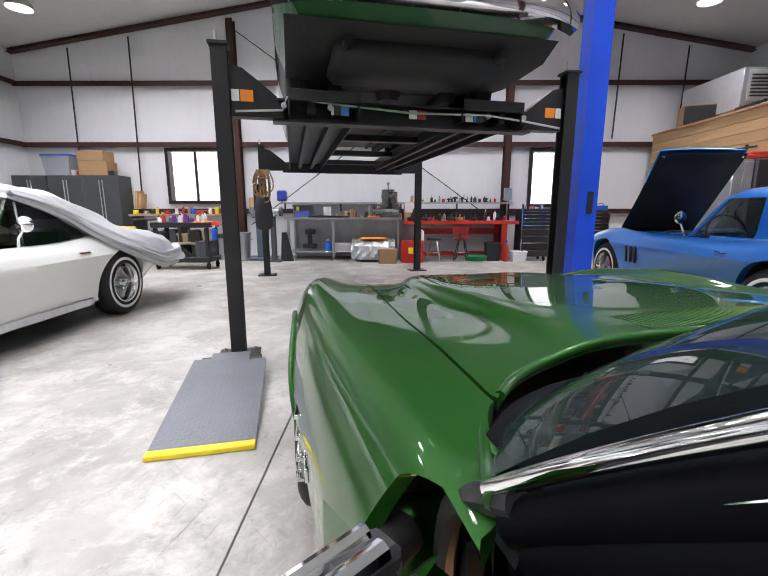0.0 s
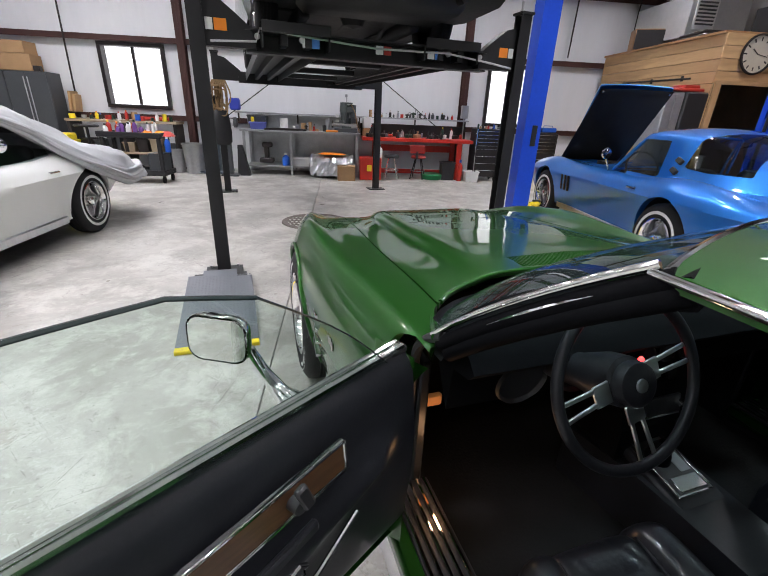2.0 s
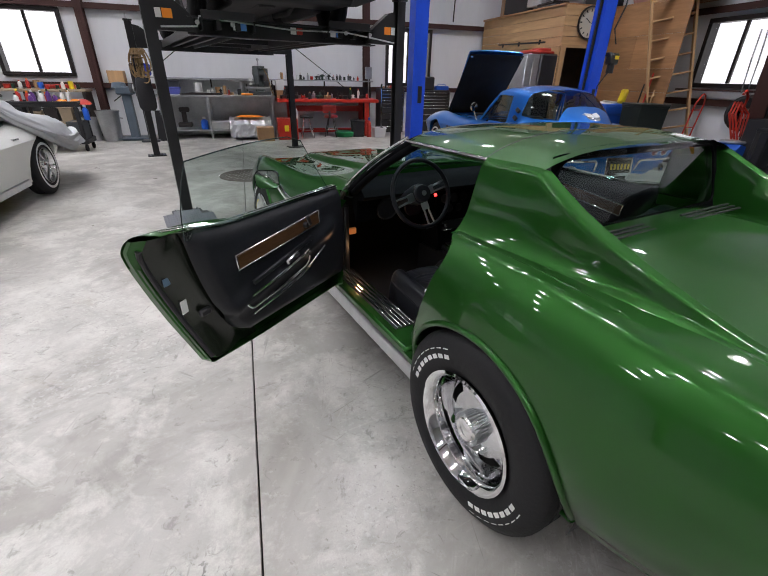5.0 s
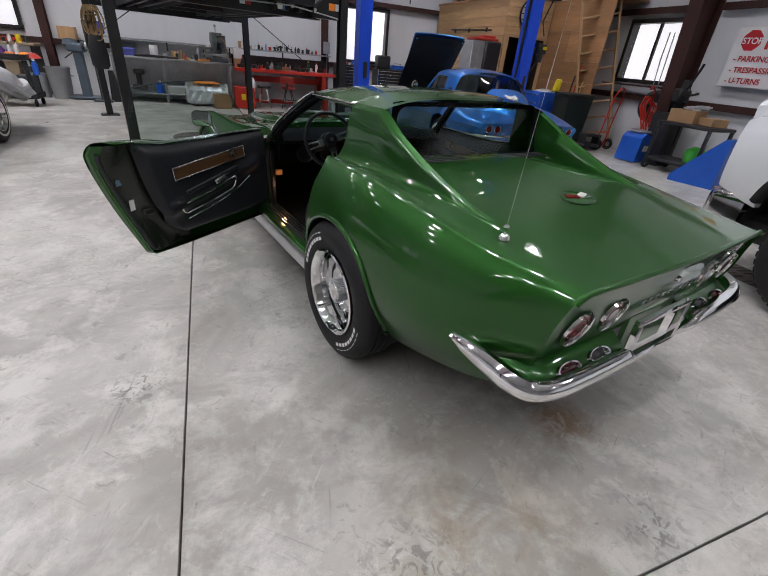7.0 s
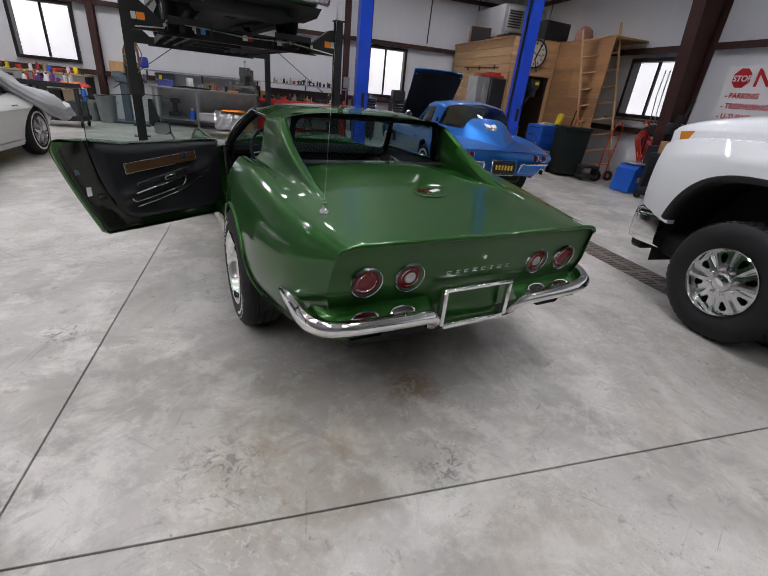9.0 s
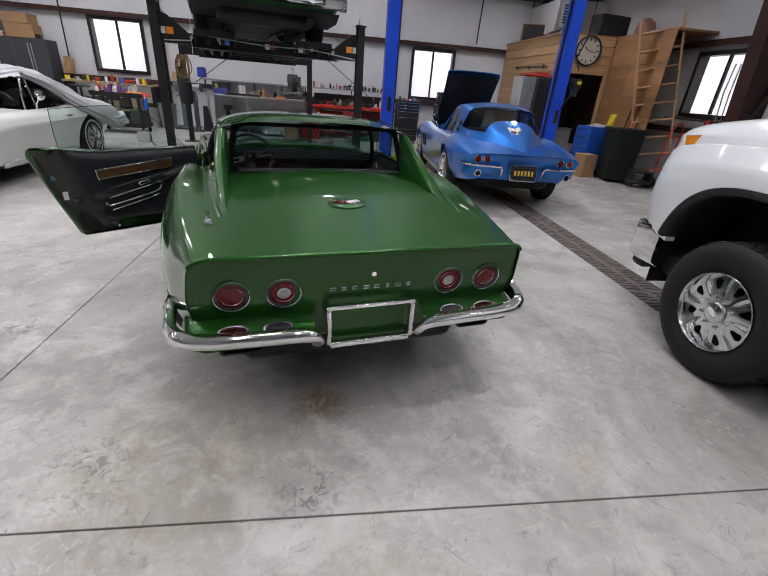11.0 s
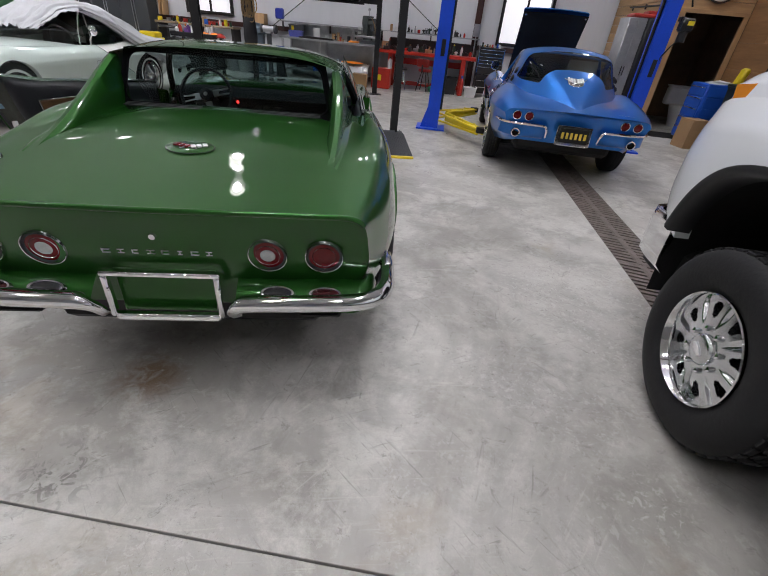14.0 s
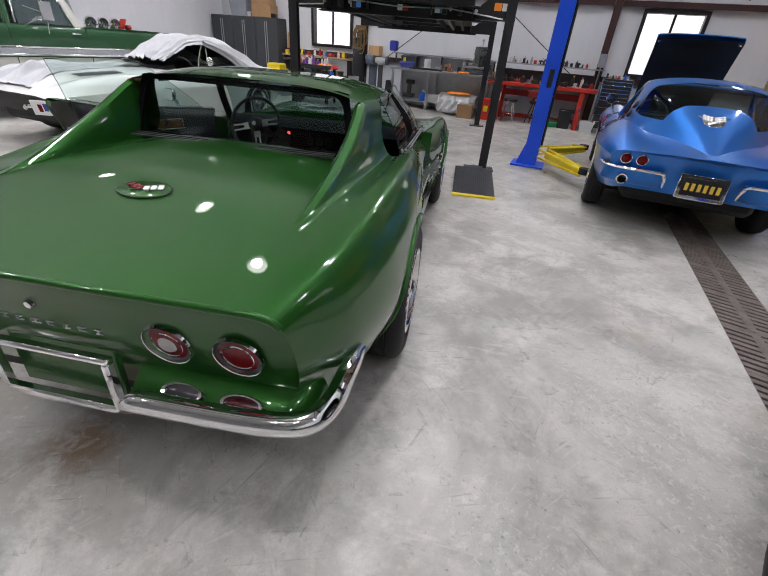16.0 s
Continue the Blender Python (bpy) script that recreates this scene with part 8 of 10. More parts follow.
solid("tool_bag", g, M_BLACKP, "black cloth bag hung on the lift post under the hose", "bag", LIFT_AT, smooth=60)


M_CHECKD = mat("dark_checker_plate", (0.045, 0.047, 0.052), 0.45, metal=0.3, var=0.15, scale=3, fine=60)


def ramp(r, u, m_plate, tone):
    t = thing("drive_on_ramp", tone + " checker-plate ramp with yellow edge by the lift post", "ramp", LIFT_AT @ pose(r, u, 0), "lift ramps")
    g = Geo()
    g.prism([(-0.235, 0.02), (0.235, 0.02), (0.235, 0.98), (0.12, 0.98), (0.12, 1.12), (-0.13, 1.12), (-0.13, 1.03), (-0.235, 1.03)], 0.004, 0.016, pose(0, 0, 0, 4.2, 0, 0))
    pl = part("plate", g, m_plate, t)
    g = Geo()
    for i in range(19):
        for j in range(34):
            x, y = -0.22 + 0.0244 * i, 0.06 + 0.0285 * j
            if abs(x) > 0.222 or y > 1.02:
                continue
            g.box((x, y, 0.0165), (0.020, 0.006, 0.003), 0.001, (0, 0, 45 if (i + j) % 2 else -45))
    g.v = [tuple(pose(0, 0, 0, 4.2, 0, 0) @ Vector(v)) for v in g.v]
    o = part("tread_studs", g, m_plate, pl)
    o["kind"] = "stuff"
    g = Geo()
    g.box((0, 0.012, 0.014), (0.47, 0.05, 0.026), 0.004)
    part("yellow_edge", g, M_YEL, t, "worn yellow edge strip")
    g = Geo()
    g.box((0.0, 1.05, 0.04), (0.40, 0.10, 0.075), 0.004)
    part("hinge_bracket", g, M_LIFT, t)


ramp(-1.345, -3.33, M_CHECK, "grey")
ramp(1.195, -3.38, M_CHECKD, "dark grey")

# ---- car on the lift, seen from behind and below (wheels rest on the runways)
LZ = 1.842
up_car = thing("raised_green_sedan", "dark green old sedan with white sides raised on the lift", "car", LIFT_AT @ pose(0, -1.25, LZ))
US = [-1.30, -1.0, -0.5, 0.0, 0.6, 1.4, 2.2, 2.9, 3.4, 3.7]
UL = [
    ([.80, .86, .90, .92, .92, .92, .92, .92, .88, .78], [.36, .32, .30, .28, .27, .27, .27, .28, .32, .36]),
    ([.90, .94, .96, .97, .97, .97, .97, .97, .94, .86], [.50, .48, .46, .45, .44, .44, .44, .45, .47, .5]),
    ([.93, .965, .98, .985, .985, .985, .985, .98, .95, .87], [.66, .66, .66, .66, .65, .65, .65, .65, .65, .64]),
    ([.90, .93, .94, .945, .945, .945, .945, .94, .91, .83], [.80, .82, .84, .86, .86, .86, .85, .83, .80, .77]),
    ([.70, .74, .76, .78, .80, .80, .78, .76, .72, .64], [.85, .88, .90, .92, .92, .92, .90, .88, .85, .80]),
    ([.0] * 10, [.86, .89, .91, .93, .93, .93, .92, .90, .87, .81]),
]
rr = loft(US, UL, 60, 4, tail=[.12, .04, 0, -.02, -.03, -.03], reach=.3)
ub = clip(Geo().grid(rr), lambda p: arches(p, (0.0, 2.95), (0.39, 0.39), 0.34))
part("body", ub, M_OLIVE, up_car, "", weld=True)
g = Geo()
n = len(rr[0])
g.grid([[Vector(rr[0][k]).lerp(Vector(rr[0][n - 1 - k]), j / 10) for j in range(11)] for k in range(n // 2 + 1)])
part("tail_panel", g, M_OLIVE, up_car, weld=True)
g = Geo()
g.grid([[(x, y, z) for x in (-.90, -.6, 0, .6, .90)] for y, z in ((-1.22, .36), (-1.05, .27), (-0.5, .25), (0, .30), (1, .26), (3, .26), (3.6, .34))])
g.box((0, -0.80, 0.27), (1.2, 0.62, 0.18), 0.06)
g.cyl((-0.75, 0, 0.34), (0.75, 0, 0.34), 0.06, n=12)
g.lathe([(0.0, -0.14), (0.09, -0.12), (0.15, 0.0), (0.09, 0.12), (0.0, 0.14)], 20, pose(0, 0, 0.34))
g.tube([(0, 0.1, 0.32), (0, 1.6, 0.30)], 0.04, 10)
for s in (-1, 1):
    g.tube([(s * 0.35, 3, 0.26), (s * 0.33, 1.2, 0.24), (s * 0.42, 0.5, 0.24), (s * 0.46, 0.1, 0.44), (s * 0.50, -0.5, 0.26), (s * 0.52, -1.2, 0.26)], 0.032, 8)
    g.cyl((s * 0.42, 0.9, 0.24), (s * 0.42, 1.4, 0.24), 0.09, n=14)
    g.box((s * 0.50, 1.4, 0.24), (0.10, 3.4, 0.12), 0.02)
part("underbody", g, M_UNDER, up_car, "dark oily underbody with tank, axle and exhaust", smooth=50)
for s in (-1, 1):
    for yy in (0.0, 2.95):
        g = Geo()
        g.m = pose(s * 0.80, yy, 0.34)
        tyre(g, 0.34, 0.19, 0.20)
        part("tyre", g, M_TYRE, up_car)
        g = Geo()
        g.lathe([(0, 0.06), (0.08, 0.07), (0.15, 0.05), (0.2, 0.085)], 28, pose(s * 0.80, yy, 0.34, 0, s * 90, 0))
        part("hub_cap", g, M_CHROME, up_car)
    g = Geo()
    g.box((s * 0.62, -1.36, 0.64), (0.44, 0.05, 0.13), 0.03)
    tlp = part("tail_lamp", g, M_CHROME, up_car)
    for k in range(3):
        g = Geo()
        g.box((s * (0.48 + 0.14 * k), -1.385, 0.64), (0.11, 0.02, 0.085), 0.012)
        part("lens", g, M_RED if k != 1 else M_CLEAR, tlp)
g = Geo()
rw = []
for k in range(-14, 15):
    u = k / 14
    x, y = 0.97 * u, -1.44 + 0.16 * abs(u) ** 4
    rw.append([(x, y + .05, .39), (x, y - .03, .40), (x, y - .05, .46), (x, y - .03, .535), (x, y + .05, .54)])
g.grid(rw)
part("rear_bumper", g, M_CHROME, up_car, "chrome rear bumper")
g = Geo()
g.box((-0.05, -1.505, 0.475), (0.31, 0.012, 0.155), 0.006, (8, 0, 0))
lp = part("number_plate", g, M_STICKW, up_car, "white number plate with dark bars")
for k in range(7):
    if k == 3:
        continue
    g = Geo()
    g.box((-0.17 + 0.04 * k, -1.514, 0.475), (0.022, 0.004, 0.065), 0.001, (8, 0, 0))
    part("plate_bar", g, M_UNDER, lp)
g = Geo()
rw = []
for y, w, z in ((-0.35, .66, .92), (0.05, .64, 1.22), (0.4, .62, 1.36), (1.2, .62, 1.38), (1.6, .62, 1.30), (2.1, .66, .92)):
    rw.append([(-w - .1, y, .91), (-w, y, z - .06), (-w * .6, y, z), (0, y, z + .01), (w * .6, y, z), (w, y, z - .06), (w + .1, y, .91)])
g.grid(rw)
part("roof", g, M_CREAM, up_car, smooth=50)

# ---------------------------------------------------------------- blue two-post lift
M_LBLUE = mat("blue_lift_paint", (0.012, 0.075, 0.62), 0.35, var=0.12, scale=2.5, fine=30)
tp = thing("two_post_lift", "bright blue two-post car lift with yellow arms", "car lift", pose(0, 0, 0))
for cx, cy, s in ((2.185, 4.28, 1), (5.17, 4.21, -1)):
    g = Geo()
    g.prism([(cx + s * u, cy + v) for u, v in ((-0.095, -0.115), (0.095, -0.115), (0.095, -0.045), (0.080, -0.045), (0.080, -0.100), (-0.080, -0.100), (-0.080, 0.100), (0.080, 0.100), (0.080, 0.045), (0.095, 0.045), (0.095, 0.115), (-0.095, 0.115))][::s], 0.02, 4.2)
    col = part("column", g, M_LBLUE, tp)
    g = Geo()
    g.box((cx - s * 0.02, cy, 0.012), (0.46, 0.42, 0.024), 0.004)
    part("base_plate", g, M_LBLUE, col)
    for e in (-1, 1):
        g = Geo()
        g.prism([(0, 0.024), (0.09, 0.024), (0, 0.32)], -0.008, 0.008, pose(cx - s * 0.097, cy + e * 0.10, 0, 90, 0, 0 if s < 0 else 180))
        part("gusset", g, M_LBLUE, col)
    g = Geo()
    g.box((cx + s * 0.04, cy, 1.2), (0.10, 0.17, 0.5), 0.01)
    part("carriage", g, M_LBLUE, col)
    g = Geo()
    g.box((cx + 0.02, cy - 0.122, 1.16), (0.06, 0.012, 0.22), 0.008)
    part("lock_cover", g, M_LIFT, col)
    g = Geo()
    g.tube([(cx + s * 0.11, cy - 0.02, 4.1), (cx + s * 0.11, cy - 0.02, 0.3)], 0.02, 8)
    part("chain_guide", g, M_LIFT, col)
    for dy, ln in ((-1.15, 1.15), (1.15, 1.2)):
        g = Geo()
        a = Vector((cx + s * 0.16, cy + 0.10 * (1 if dy > 0 else -1), 0.20))
        b = Vector((cx + s * 0.72, cy + dy * 0.80, 0.20))
        dvec = (b - a).normalized()
        sd = Vector((-dvec.y, dvec.x, 0))
        for e in (-1, 1):
            g.tube([a + sd * e * 0.07 + Vector((0, 0, 0.06)), b + sd * e * 0.05 + Vector((0, 0, 0.02))], 0.016, 6)
            g.tube([a + sd * e * 0.07 - Vector((0, 0, 0.05)), b + sd * e * 0.05 - Vector((0, 0, 0.04))], 0.016, 6)
        for k in range(4):
            p, q = a.lerp(b, k / 4), a.lerp(b, (k + 1) / 4)
            e = 1 if k % 2 else -1
            g.tube([p + sd * e * 0.06 + Vector((0, 0, 0.05)), q - sd * e * 0.05 + Vector((0, 0, 0.03))], 0.012, 6)
        mid = a.lerp(b, 0.55)
        ang = math.degrees(math.atan2(dvec.y, dvec.x))
        g.box(mid, ((b - a).length * 0.85, 0.10, 0.07), 0.008, (0, 0, ang))
        arm = part("arm", g, M_YEL, tp, "yellow swing arm")
        g = Geo()
        g.cyl(b + Vector((0, 0, -0.02)), b + Vector((0, 0, 0.05)), 0.07, n=18)
        part("pad", g, M_TYRE, arm)
g = Geo()
g.box((5.40, 4.08, 1.70), (0.17, 0.12, 0.16), 0.02)
g.box((5.33, 4.10, 1.76), (0.06, 0.10, 0.06), 0.01)
g.cyl((5.40, 4.08, 1.66), (5.40, 4.08, 1.50), 0.055, n=16)
g.tube([(5.40, 4.08, 1.55), (5.30, 4.06, 1.44), (5.24, 4.1, 1.30), (5.26, 4.12, 1.0)], 0.010, 6)
pu = part("pump_unit", g, M_LIFT, tp, "black hydraulic pump unit")
g = Geo()
g.box((5.43, 4.018, 1.72), (0.08, 0.004, 0.05), 0.001)
part("label", g, M_YEL, pu)
g = Geo()
g.tube([(5.38, 4.06, 1.9), (5.30, 4.07, 2.1), (5.42, 4.08, 2.4), (5.44, 4.1, 3.0), (5.30, 4.15, 4.0)], 0.012, 8)
part("power_cable", g, M_TYRE, pu)

# ---------------------------------------------------------------- wooden lean-to room with loft
M_PINE = mat("knotty_pine_boards", (0.50, 0.30, 0.14), 0.55, var=0.22, scale=3.0, fine=26, stretch=(1, 0.12, 1), bump=0.15, second=(0.56, 0.36, 0.18), piece=0.10)
M_PINEX = mat("pine_boards_across", (0.50, 0.30, 0.14), 0.55, var=0.22, scale=3.0, fine=26, stretch=(0.12, 1, 1), bump=0.15, second=(0.56, 0.36, 0.18), piece=0.10)
M_PINEZ = mat("pine_post", (0.50, 0.31, 0.15), 0.55, var=0.2, scale=3.0, fine=26, stretch=(1, 1, 0.12), bump=0.1)
M_PLY = mat("plywood", (0.36, 0.19, 0.085), 0.5, var=0.22, scale=1.8, fine=16, stretch=(1, 1, 0.18), coat=0.15)
M_DARK = mat("dim_room_lining", (0.22, 0.16, 0.10), 0.7, var=0.25)
M_CARD = mat("cardboard", (0.36, 0.22, 0.11), 0.75, var=0.12, scale=4, fine=50)
M_GREYM = mat("grey_cabinet_steel", (0.055, 0.06, 0.065), 0.42, var=0.12, scale=2, fine=30)
M_GALV = mat("galvanised_steel", (0.42, 0.43, 0.44), 0.38, metal=0.8, var=0.15, scale=5, fine=40)
M_REDB = mat("red_bench_paint", (0.48, 0.028, 0.015), 0.42, var=0.2, scale=3, fine=40)
M_FOIL = mat("silver_tarp", (0.62, 0.63, 0.65), 0.30, metal=0.75, var=0.1, bump=0.9, bump_scale=4)
M_BLUEP = mat("blue_plastic", (0.015, 0.10, 0.5), 0.4, var=0.12)
M_GREENP = mat("dark_green_plastic", (0.012, 0.035, 0.022), 0.45, var=0.15)
M_WHITEP = mat("white_plastic", (0.68, 0.68, 0.67), 0.42, var=0.06)
M_TAN = mat("tan_canvas", (0.32, 0.25, 0.17), 0.8, var=0.15)

room = thing("timber_room", "knotty pine lean-to room with an open doorway and a loft", "room", pose(0, 0, 0), kind="structure")
X0, X1, Y0, ZT = 6.25, 7.45, 6.50, 2.74
g = Geo()
bw = 0.183
pl_y = mesh("plank", Geo().box((0, 0, 0), (0.03, NORTH - 0.16 - Y0, bw - 0.006), 0.004), M_PINE)
for k in range(15):
    o = new("plank", pl_y)
    o.parent = room
    o.location = (X0, (NORTH - 0.16 + Y0) / 2, bw * (k + 0.5))
pl_x = mesh("plank", Geo().box((0, 0, 0), (X1 - X0 + 0.02, 0.03, bw - 0.006), 0.004), M_PINEX)
for k in range(4):
    o = new("plank", pl_x)
    o.parent = room
    o.location = ((X0 + X1) / 2, Y0, 2.02 + bw * (k + 0.5))
for x, w in ((X0 + 0.07, 0.11), (X1 - 0.05, 0.09)):
    g = Geo()
    g.box((x, Y0 - 0.025, 1.0), (w, 0.04, 2.02), 0.004)
    part("door_post", g, M_PINEZ, room)
g = Geo()
g.box(((X0 + X1) / 2, Y0 - 0.03, 2.03), (X1 - X0, 0.04, 0.06), 0.004)
part("door_head", g, M_PINEX, room)
M_PLYH = mat("plywood_long_grain", (0.37, 0.195, 0.088), 0.45, var=0.34, scale=2.4, fine=22, stretch=(1, 0.14, 1.3), coat=0.2, piece=0.22)
for y0, y1, z0, z1 in ((4.72, 6.47, 0.0, 0.60), (4.72, 5.30, 0.603, 1.21), (5.303, 6.47, 0.603, 1.21), (4.72, 6.47, 1.213, 1.62), (4.72, 5.75, 1.623, 2.20), (5.753, 6.47, 1.623, 2.20), (4.72, 6.47, 2.203, ZT)):
    g = Geo()
    g.box((X1 + 0.02, (y0 + y1) / 2, (z0 + z1) / 2), (0.02, y1 - y0, z1 - z0), 0.002)
    part("plywood_sheet", g, M_PLYH, room)
g = Geo()
g.box((7.25, 8.15, ZT + 0.02), (2.1, 3.3, 0.04), 0.004)
g.box((7.88, 5.6, ZT + 0.02), (0.82, 1.8, 0.04), 0.004)
part("loft_floor", g, M_PLY, room)
# added lining: its brown is set for the dim look and bounce inside
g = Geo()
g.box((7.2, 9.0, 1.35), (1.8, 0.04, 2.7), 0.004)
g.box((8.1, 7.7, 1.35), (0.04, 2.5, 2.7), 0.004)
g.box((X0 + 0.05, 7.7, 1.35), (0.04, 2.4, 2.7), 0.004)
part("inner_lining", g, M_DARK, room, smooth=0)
g = Geo()
g.box((6.85, 6.1, 0.006), (1.1, 0.6, 0.012), 0.004)
solid("door_mat", g, M_TYRE, "black rubber mat in front of the doorway", "mat")
g = Geo()
g.lathe([(0.0, 0.0), (0.10, 0.0), (0.11, 0.06), (0.15, 0.22), (0.19, 0.36), (0.2, 0.40), (0.13, 0.40), (0.08, 0.30), (0.0, 0.22)], 28, pose(7.42, 7.45, 0) @ Matrix.Diagonal((0.95, 1.15, 1, 1)))
g.box((7.42, 7.77, 0.58), (0.42, 0.18, 0.36), 0.03)
g.box((7.42, 7.77, 0.775), (0.44, 0.20, 0.03), 0.01)
g.lathe([(0.09, 0.40), (0.2, 0.405), (0.2, 0.425), (0.0, 0.43)], 28, pose(7.42, 7.45, 0) @ Matrix.Diagonal((0.95, 1.15, 1, 1)))
solid("toilet", g, M_WHITEP, "white ceramic toilet inside the timber room", "toilet")

M_CLOCKF = mat("clock_face_paper", (0.62, 0.58, 0.48), 0.5, var=0.06)
clock = thing("wall_clock", "large round wall clock with cream face and dark numerals", "clock", pose(6.83, Y0 - 0.03, 2.46, 90, 0, 0))
g = Geo()
g.lathe([(0.0, 0.0), (0.285, 0.0), (0.30, 0.02), (0.295, 0.045), (0.275, 0.05), (0.268, 0.02)], 48)
part("case", g, M_FRAME, clock)
g = Geo()
g.lathe([(0.0, 0.018), (0.27, 0.018)], 48)
part("face", g, M_CLOCKF, clock)
for k in range(12):
    g = Geo()
    a = radians(30 * k)
    g.box((0.215 * math.sin(a), 0.215 * math.cos(a), 0.021), (0.022, 0.055, 0.004), 0.001, (0, 0, -30 * k))
    part("hour_mark", g, M_FRAME, clock)
for a, ln, w in ((305, 0.13, 0.016), (100, 0.19, 0.011)):
    g = Geo()
    g.box((ln / 2 * math.sin(radians(a)), ln / 2 * math.cos(radians(a)), 0.026), (w, ln, 0.003), 0.001, (0, 0, -a))
    part("clock_hand", g, M_FRAME, clock)


def rung_ladder(at, w, h, n):
    t = thing("loft_ladder", "wide pine ladder leaning against the loft", "ladder", at)
    for s in (-1, 1):
        g = Geo()
        g.box((s * w / 2, 0, h / 2), (0.04, 0.14, h), 0.006)
        part("rail", g, M_PINEZ, t)
    for k in range(n):
        g = Geo()
        g.box((0, 0, 0.28 + k * (h - 0.5) / (n - 1)), (w - 0.045, 0.12, 0.032), 0.005)
        part("rung", g, M_PINEX, t)


rung_ladder(pose(7.80, 4.62, 0, -4, -12, -38), 0.70, 3.05, 9)
g = Geo()
for s in (-1, 1):
    g.tube([(s * 0.14, 0, 0.05), (s * 0.14, -0.05, 0.6), (s * 0.14, -0.10, 1.05), (s * 0.06, -0.12, 1.2), (0, -0.12, 1.22)], 0.014, 8)
for z in (0.35, 0.65, 0.95):
    g.cyl((-0.14, -0.06, z), (0.14, -0.06, z), 0.010, n=8)
g.box((0, 0.10, 0.03), (0.32, 0.2, 0.012), 0.003)
ht = solid("hand_truck", g, M_REDB, "red tubular hand truck parked at the ladder", "hand truck", pose(7.72, 4.30, 0, 0, 0, 10))
for s in (-1, 1):
    g = Geo()
    g.m = pose(s * 0.19, -0.06, 0.11)
    tyre(g, 0.11, 0.05, 0.05)
    o = part("tyre", g, M_TYRE, ht)


def carton(name, x, y, z, sx, sy, sz, rz=0, label="brown cardboard carton", m=None, cat="box"):
    t = thing(name, label, cat, pose(x, y, z, 0, 0, rz))
    g = Geo()
    g.box((0, 0, sz / 2), (sx, sy, sz), 0.006)
    part("carton_body", g, m or M_CARD, t)
    g = Geo()
    g.box((0, 0, sz + 0.001), (0.05, sy * 0.98, 0.003), 0.001)
    part("tape", g, M_TAN, t)
    return t


def tote(name, x, y, z, sx, sy, sz, m, label, rz=0, cat="bin", lid=None):
    t = thing(name, label, cat, pose(x, y, z, 0, 0, rz))
    g = Geo()
    a, b = (sx * 0.86, sy * 0.86), (sx, sy)
    vs = [(i * a[0] / 2, j * a[1] / 2, 0) for i, j in ((-1, -1), (1, -1), (1, 1), (-1, 1))] + [(i * b[0] / 2, j * b[1] / 2, sz) for i, j in ((-1, -1), (1, -1), (1, 1), (-1, 1))]
    g.add(vs, [(3, 2, 1, 0), (0, 1, 5, 4), (1, 2, 6, 5), (2, 3, 7, 6), (3, 0, 4, 7)])
    part("tub", g, m, t, smooth=0)
    g = Geo()
    for i, j, u, v in ((0, -1, sx + .02, .03), (0, 1, sx + .02, .03), (-1, 0, .03, sy), (1, 0, .03, sy)):
        g.box((i * sx / 2, j * sy / 2, sz), (u, v, 0.03), 0.006)
    part("rim", g, m, t)
    if lid:
        g = Geo()
        g.box((0, 0, sz + 0.03), (sx + .04, sy + .04, .04), 0.015)
        part("lid", g, lid, t)
    return t


def bottle(x, y, z, h, r, m, cap=None, label="small plastic bottle on the workbench", cat="bottle"):
    t = thing("bottle", label, cat, pose(x, y, z))
    g = Geo()
    g.lathe([(0, 0), (r, 0), (r, h * 0.62), (r * 0.85, h * 0.72), (r * 0.38, h * 0.82), (r * 0.36, h * 0.88)], 14)
    part("flask", g, m, t)
    g = Geo()
    g.lathe([(r * 0.42, h * 0.86), (r * 0.42, h), (0, h)], 12)
    part("cap", g, cap or M_REDP, t)


def tin(x, y, z, h, r, m, label="small tin on the workbench"):
    t = thing("tin_can", label, "can", pose(x, y, z))
    g = Geo()
    g.lathe([(0, 0), (r, 0), (r, h * 0.96), (r * 0.95, h)], 16)
    part("wall", g, m, t)
    g = Geo()
    g.lathe([(r * 0.97, h), (r * 0.9, h - 0.004), (0, h - 0.004)], 16)
    part("lid", g, M_GALV, t)


def slatted(x0, x1, y0, y1, z, th, m, t, name="top"):
    g = Geo()
    g.box(((x0 + x1) / 2, (y0 + y1) / 2, z - th / 2), (x1 - x0, y1 - y0, th), 0.006)
    return part(name, g, m, t)


# things round the timber room
tc = thing("blue_tool_chest", "blue steel drawer chest beside the doorway", "tool chest", pose(7.05, 5.65, 0))
g = Geo()
g.box((0, 0, 0.52), (0.66, 0.55, 0.92), 0.012)
part("cabinet_body", g, M_BLUEP, tc)
for k in range(5):
    g = Geo()
    g.box((-0.34, 0, 0.18 + k * 0.17), (0.012, 0.50, 0.15), 0.004)
    d_ = part("drawer", g, M_BLUEP, tc)
    g = Geo()
    g.box((-0.35, 0, 0.235 + k * 0.17), (0.014, 0.46, 0.016), 0.004)
    part("handle", g, M_CHROME, d_)
for k in range(5):
    g = Geo()
    g.box((-0.04, -0.285, 0.18 + k * 0.17), (0.5, 0.012, 0.15), 0.004)
    part("drawer", g, M_BLUEP, tc)
g = Geo()
g.box((7.0, 5.62, 1.0), (0.36, 0.28, 0.012), 0.003, (4, -6, 25))
g.box((7.06, 5.66, 1.012), (0.28, 0.22, 0.008), 0.003, (2, 4, 60))
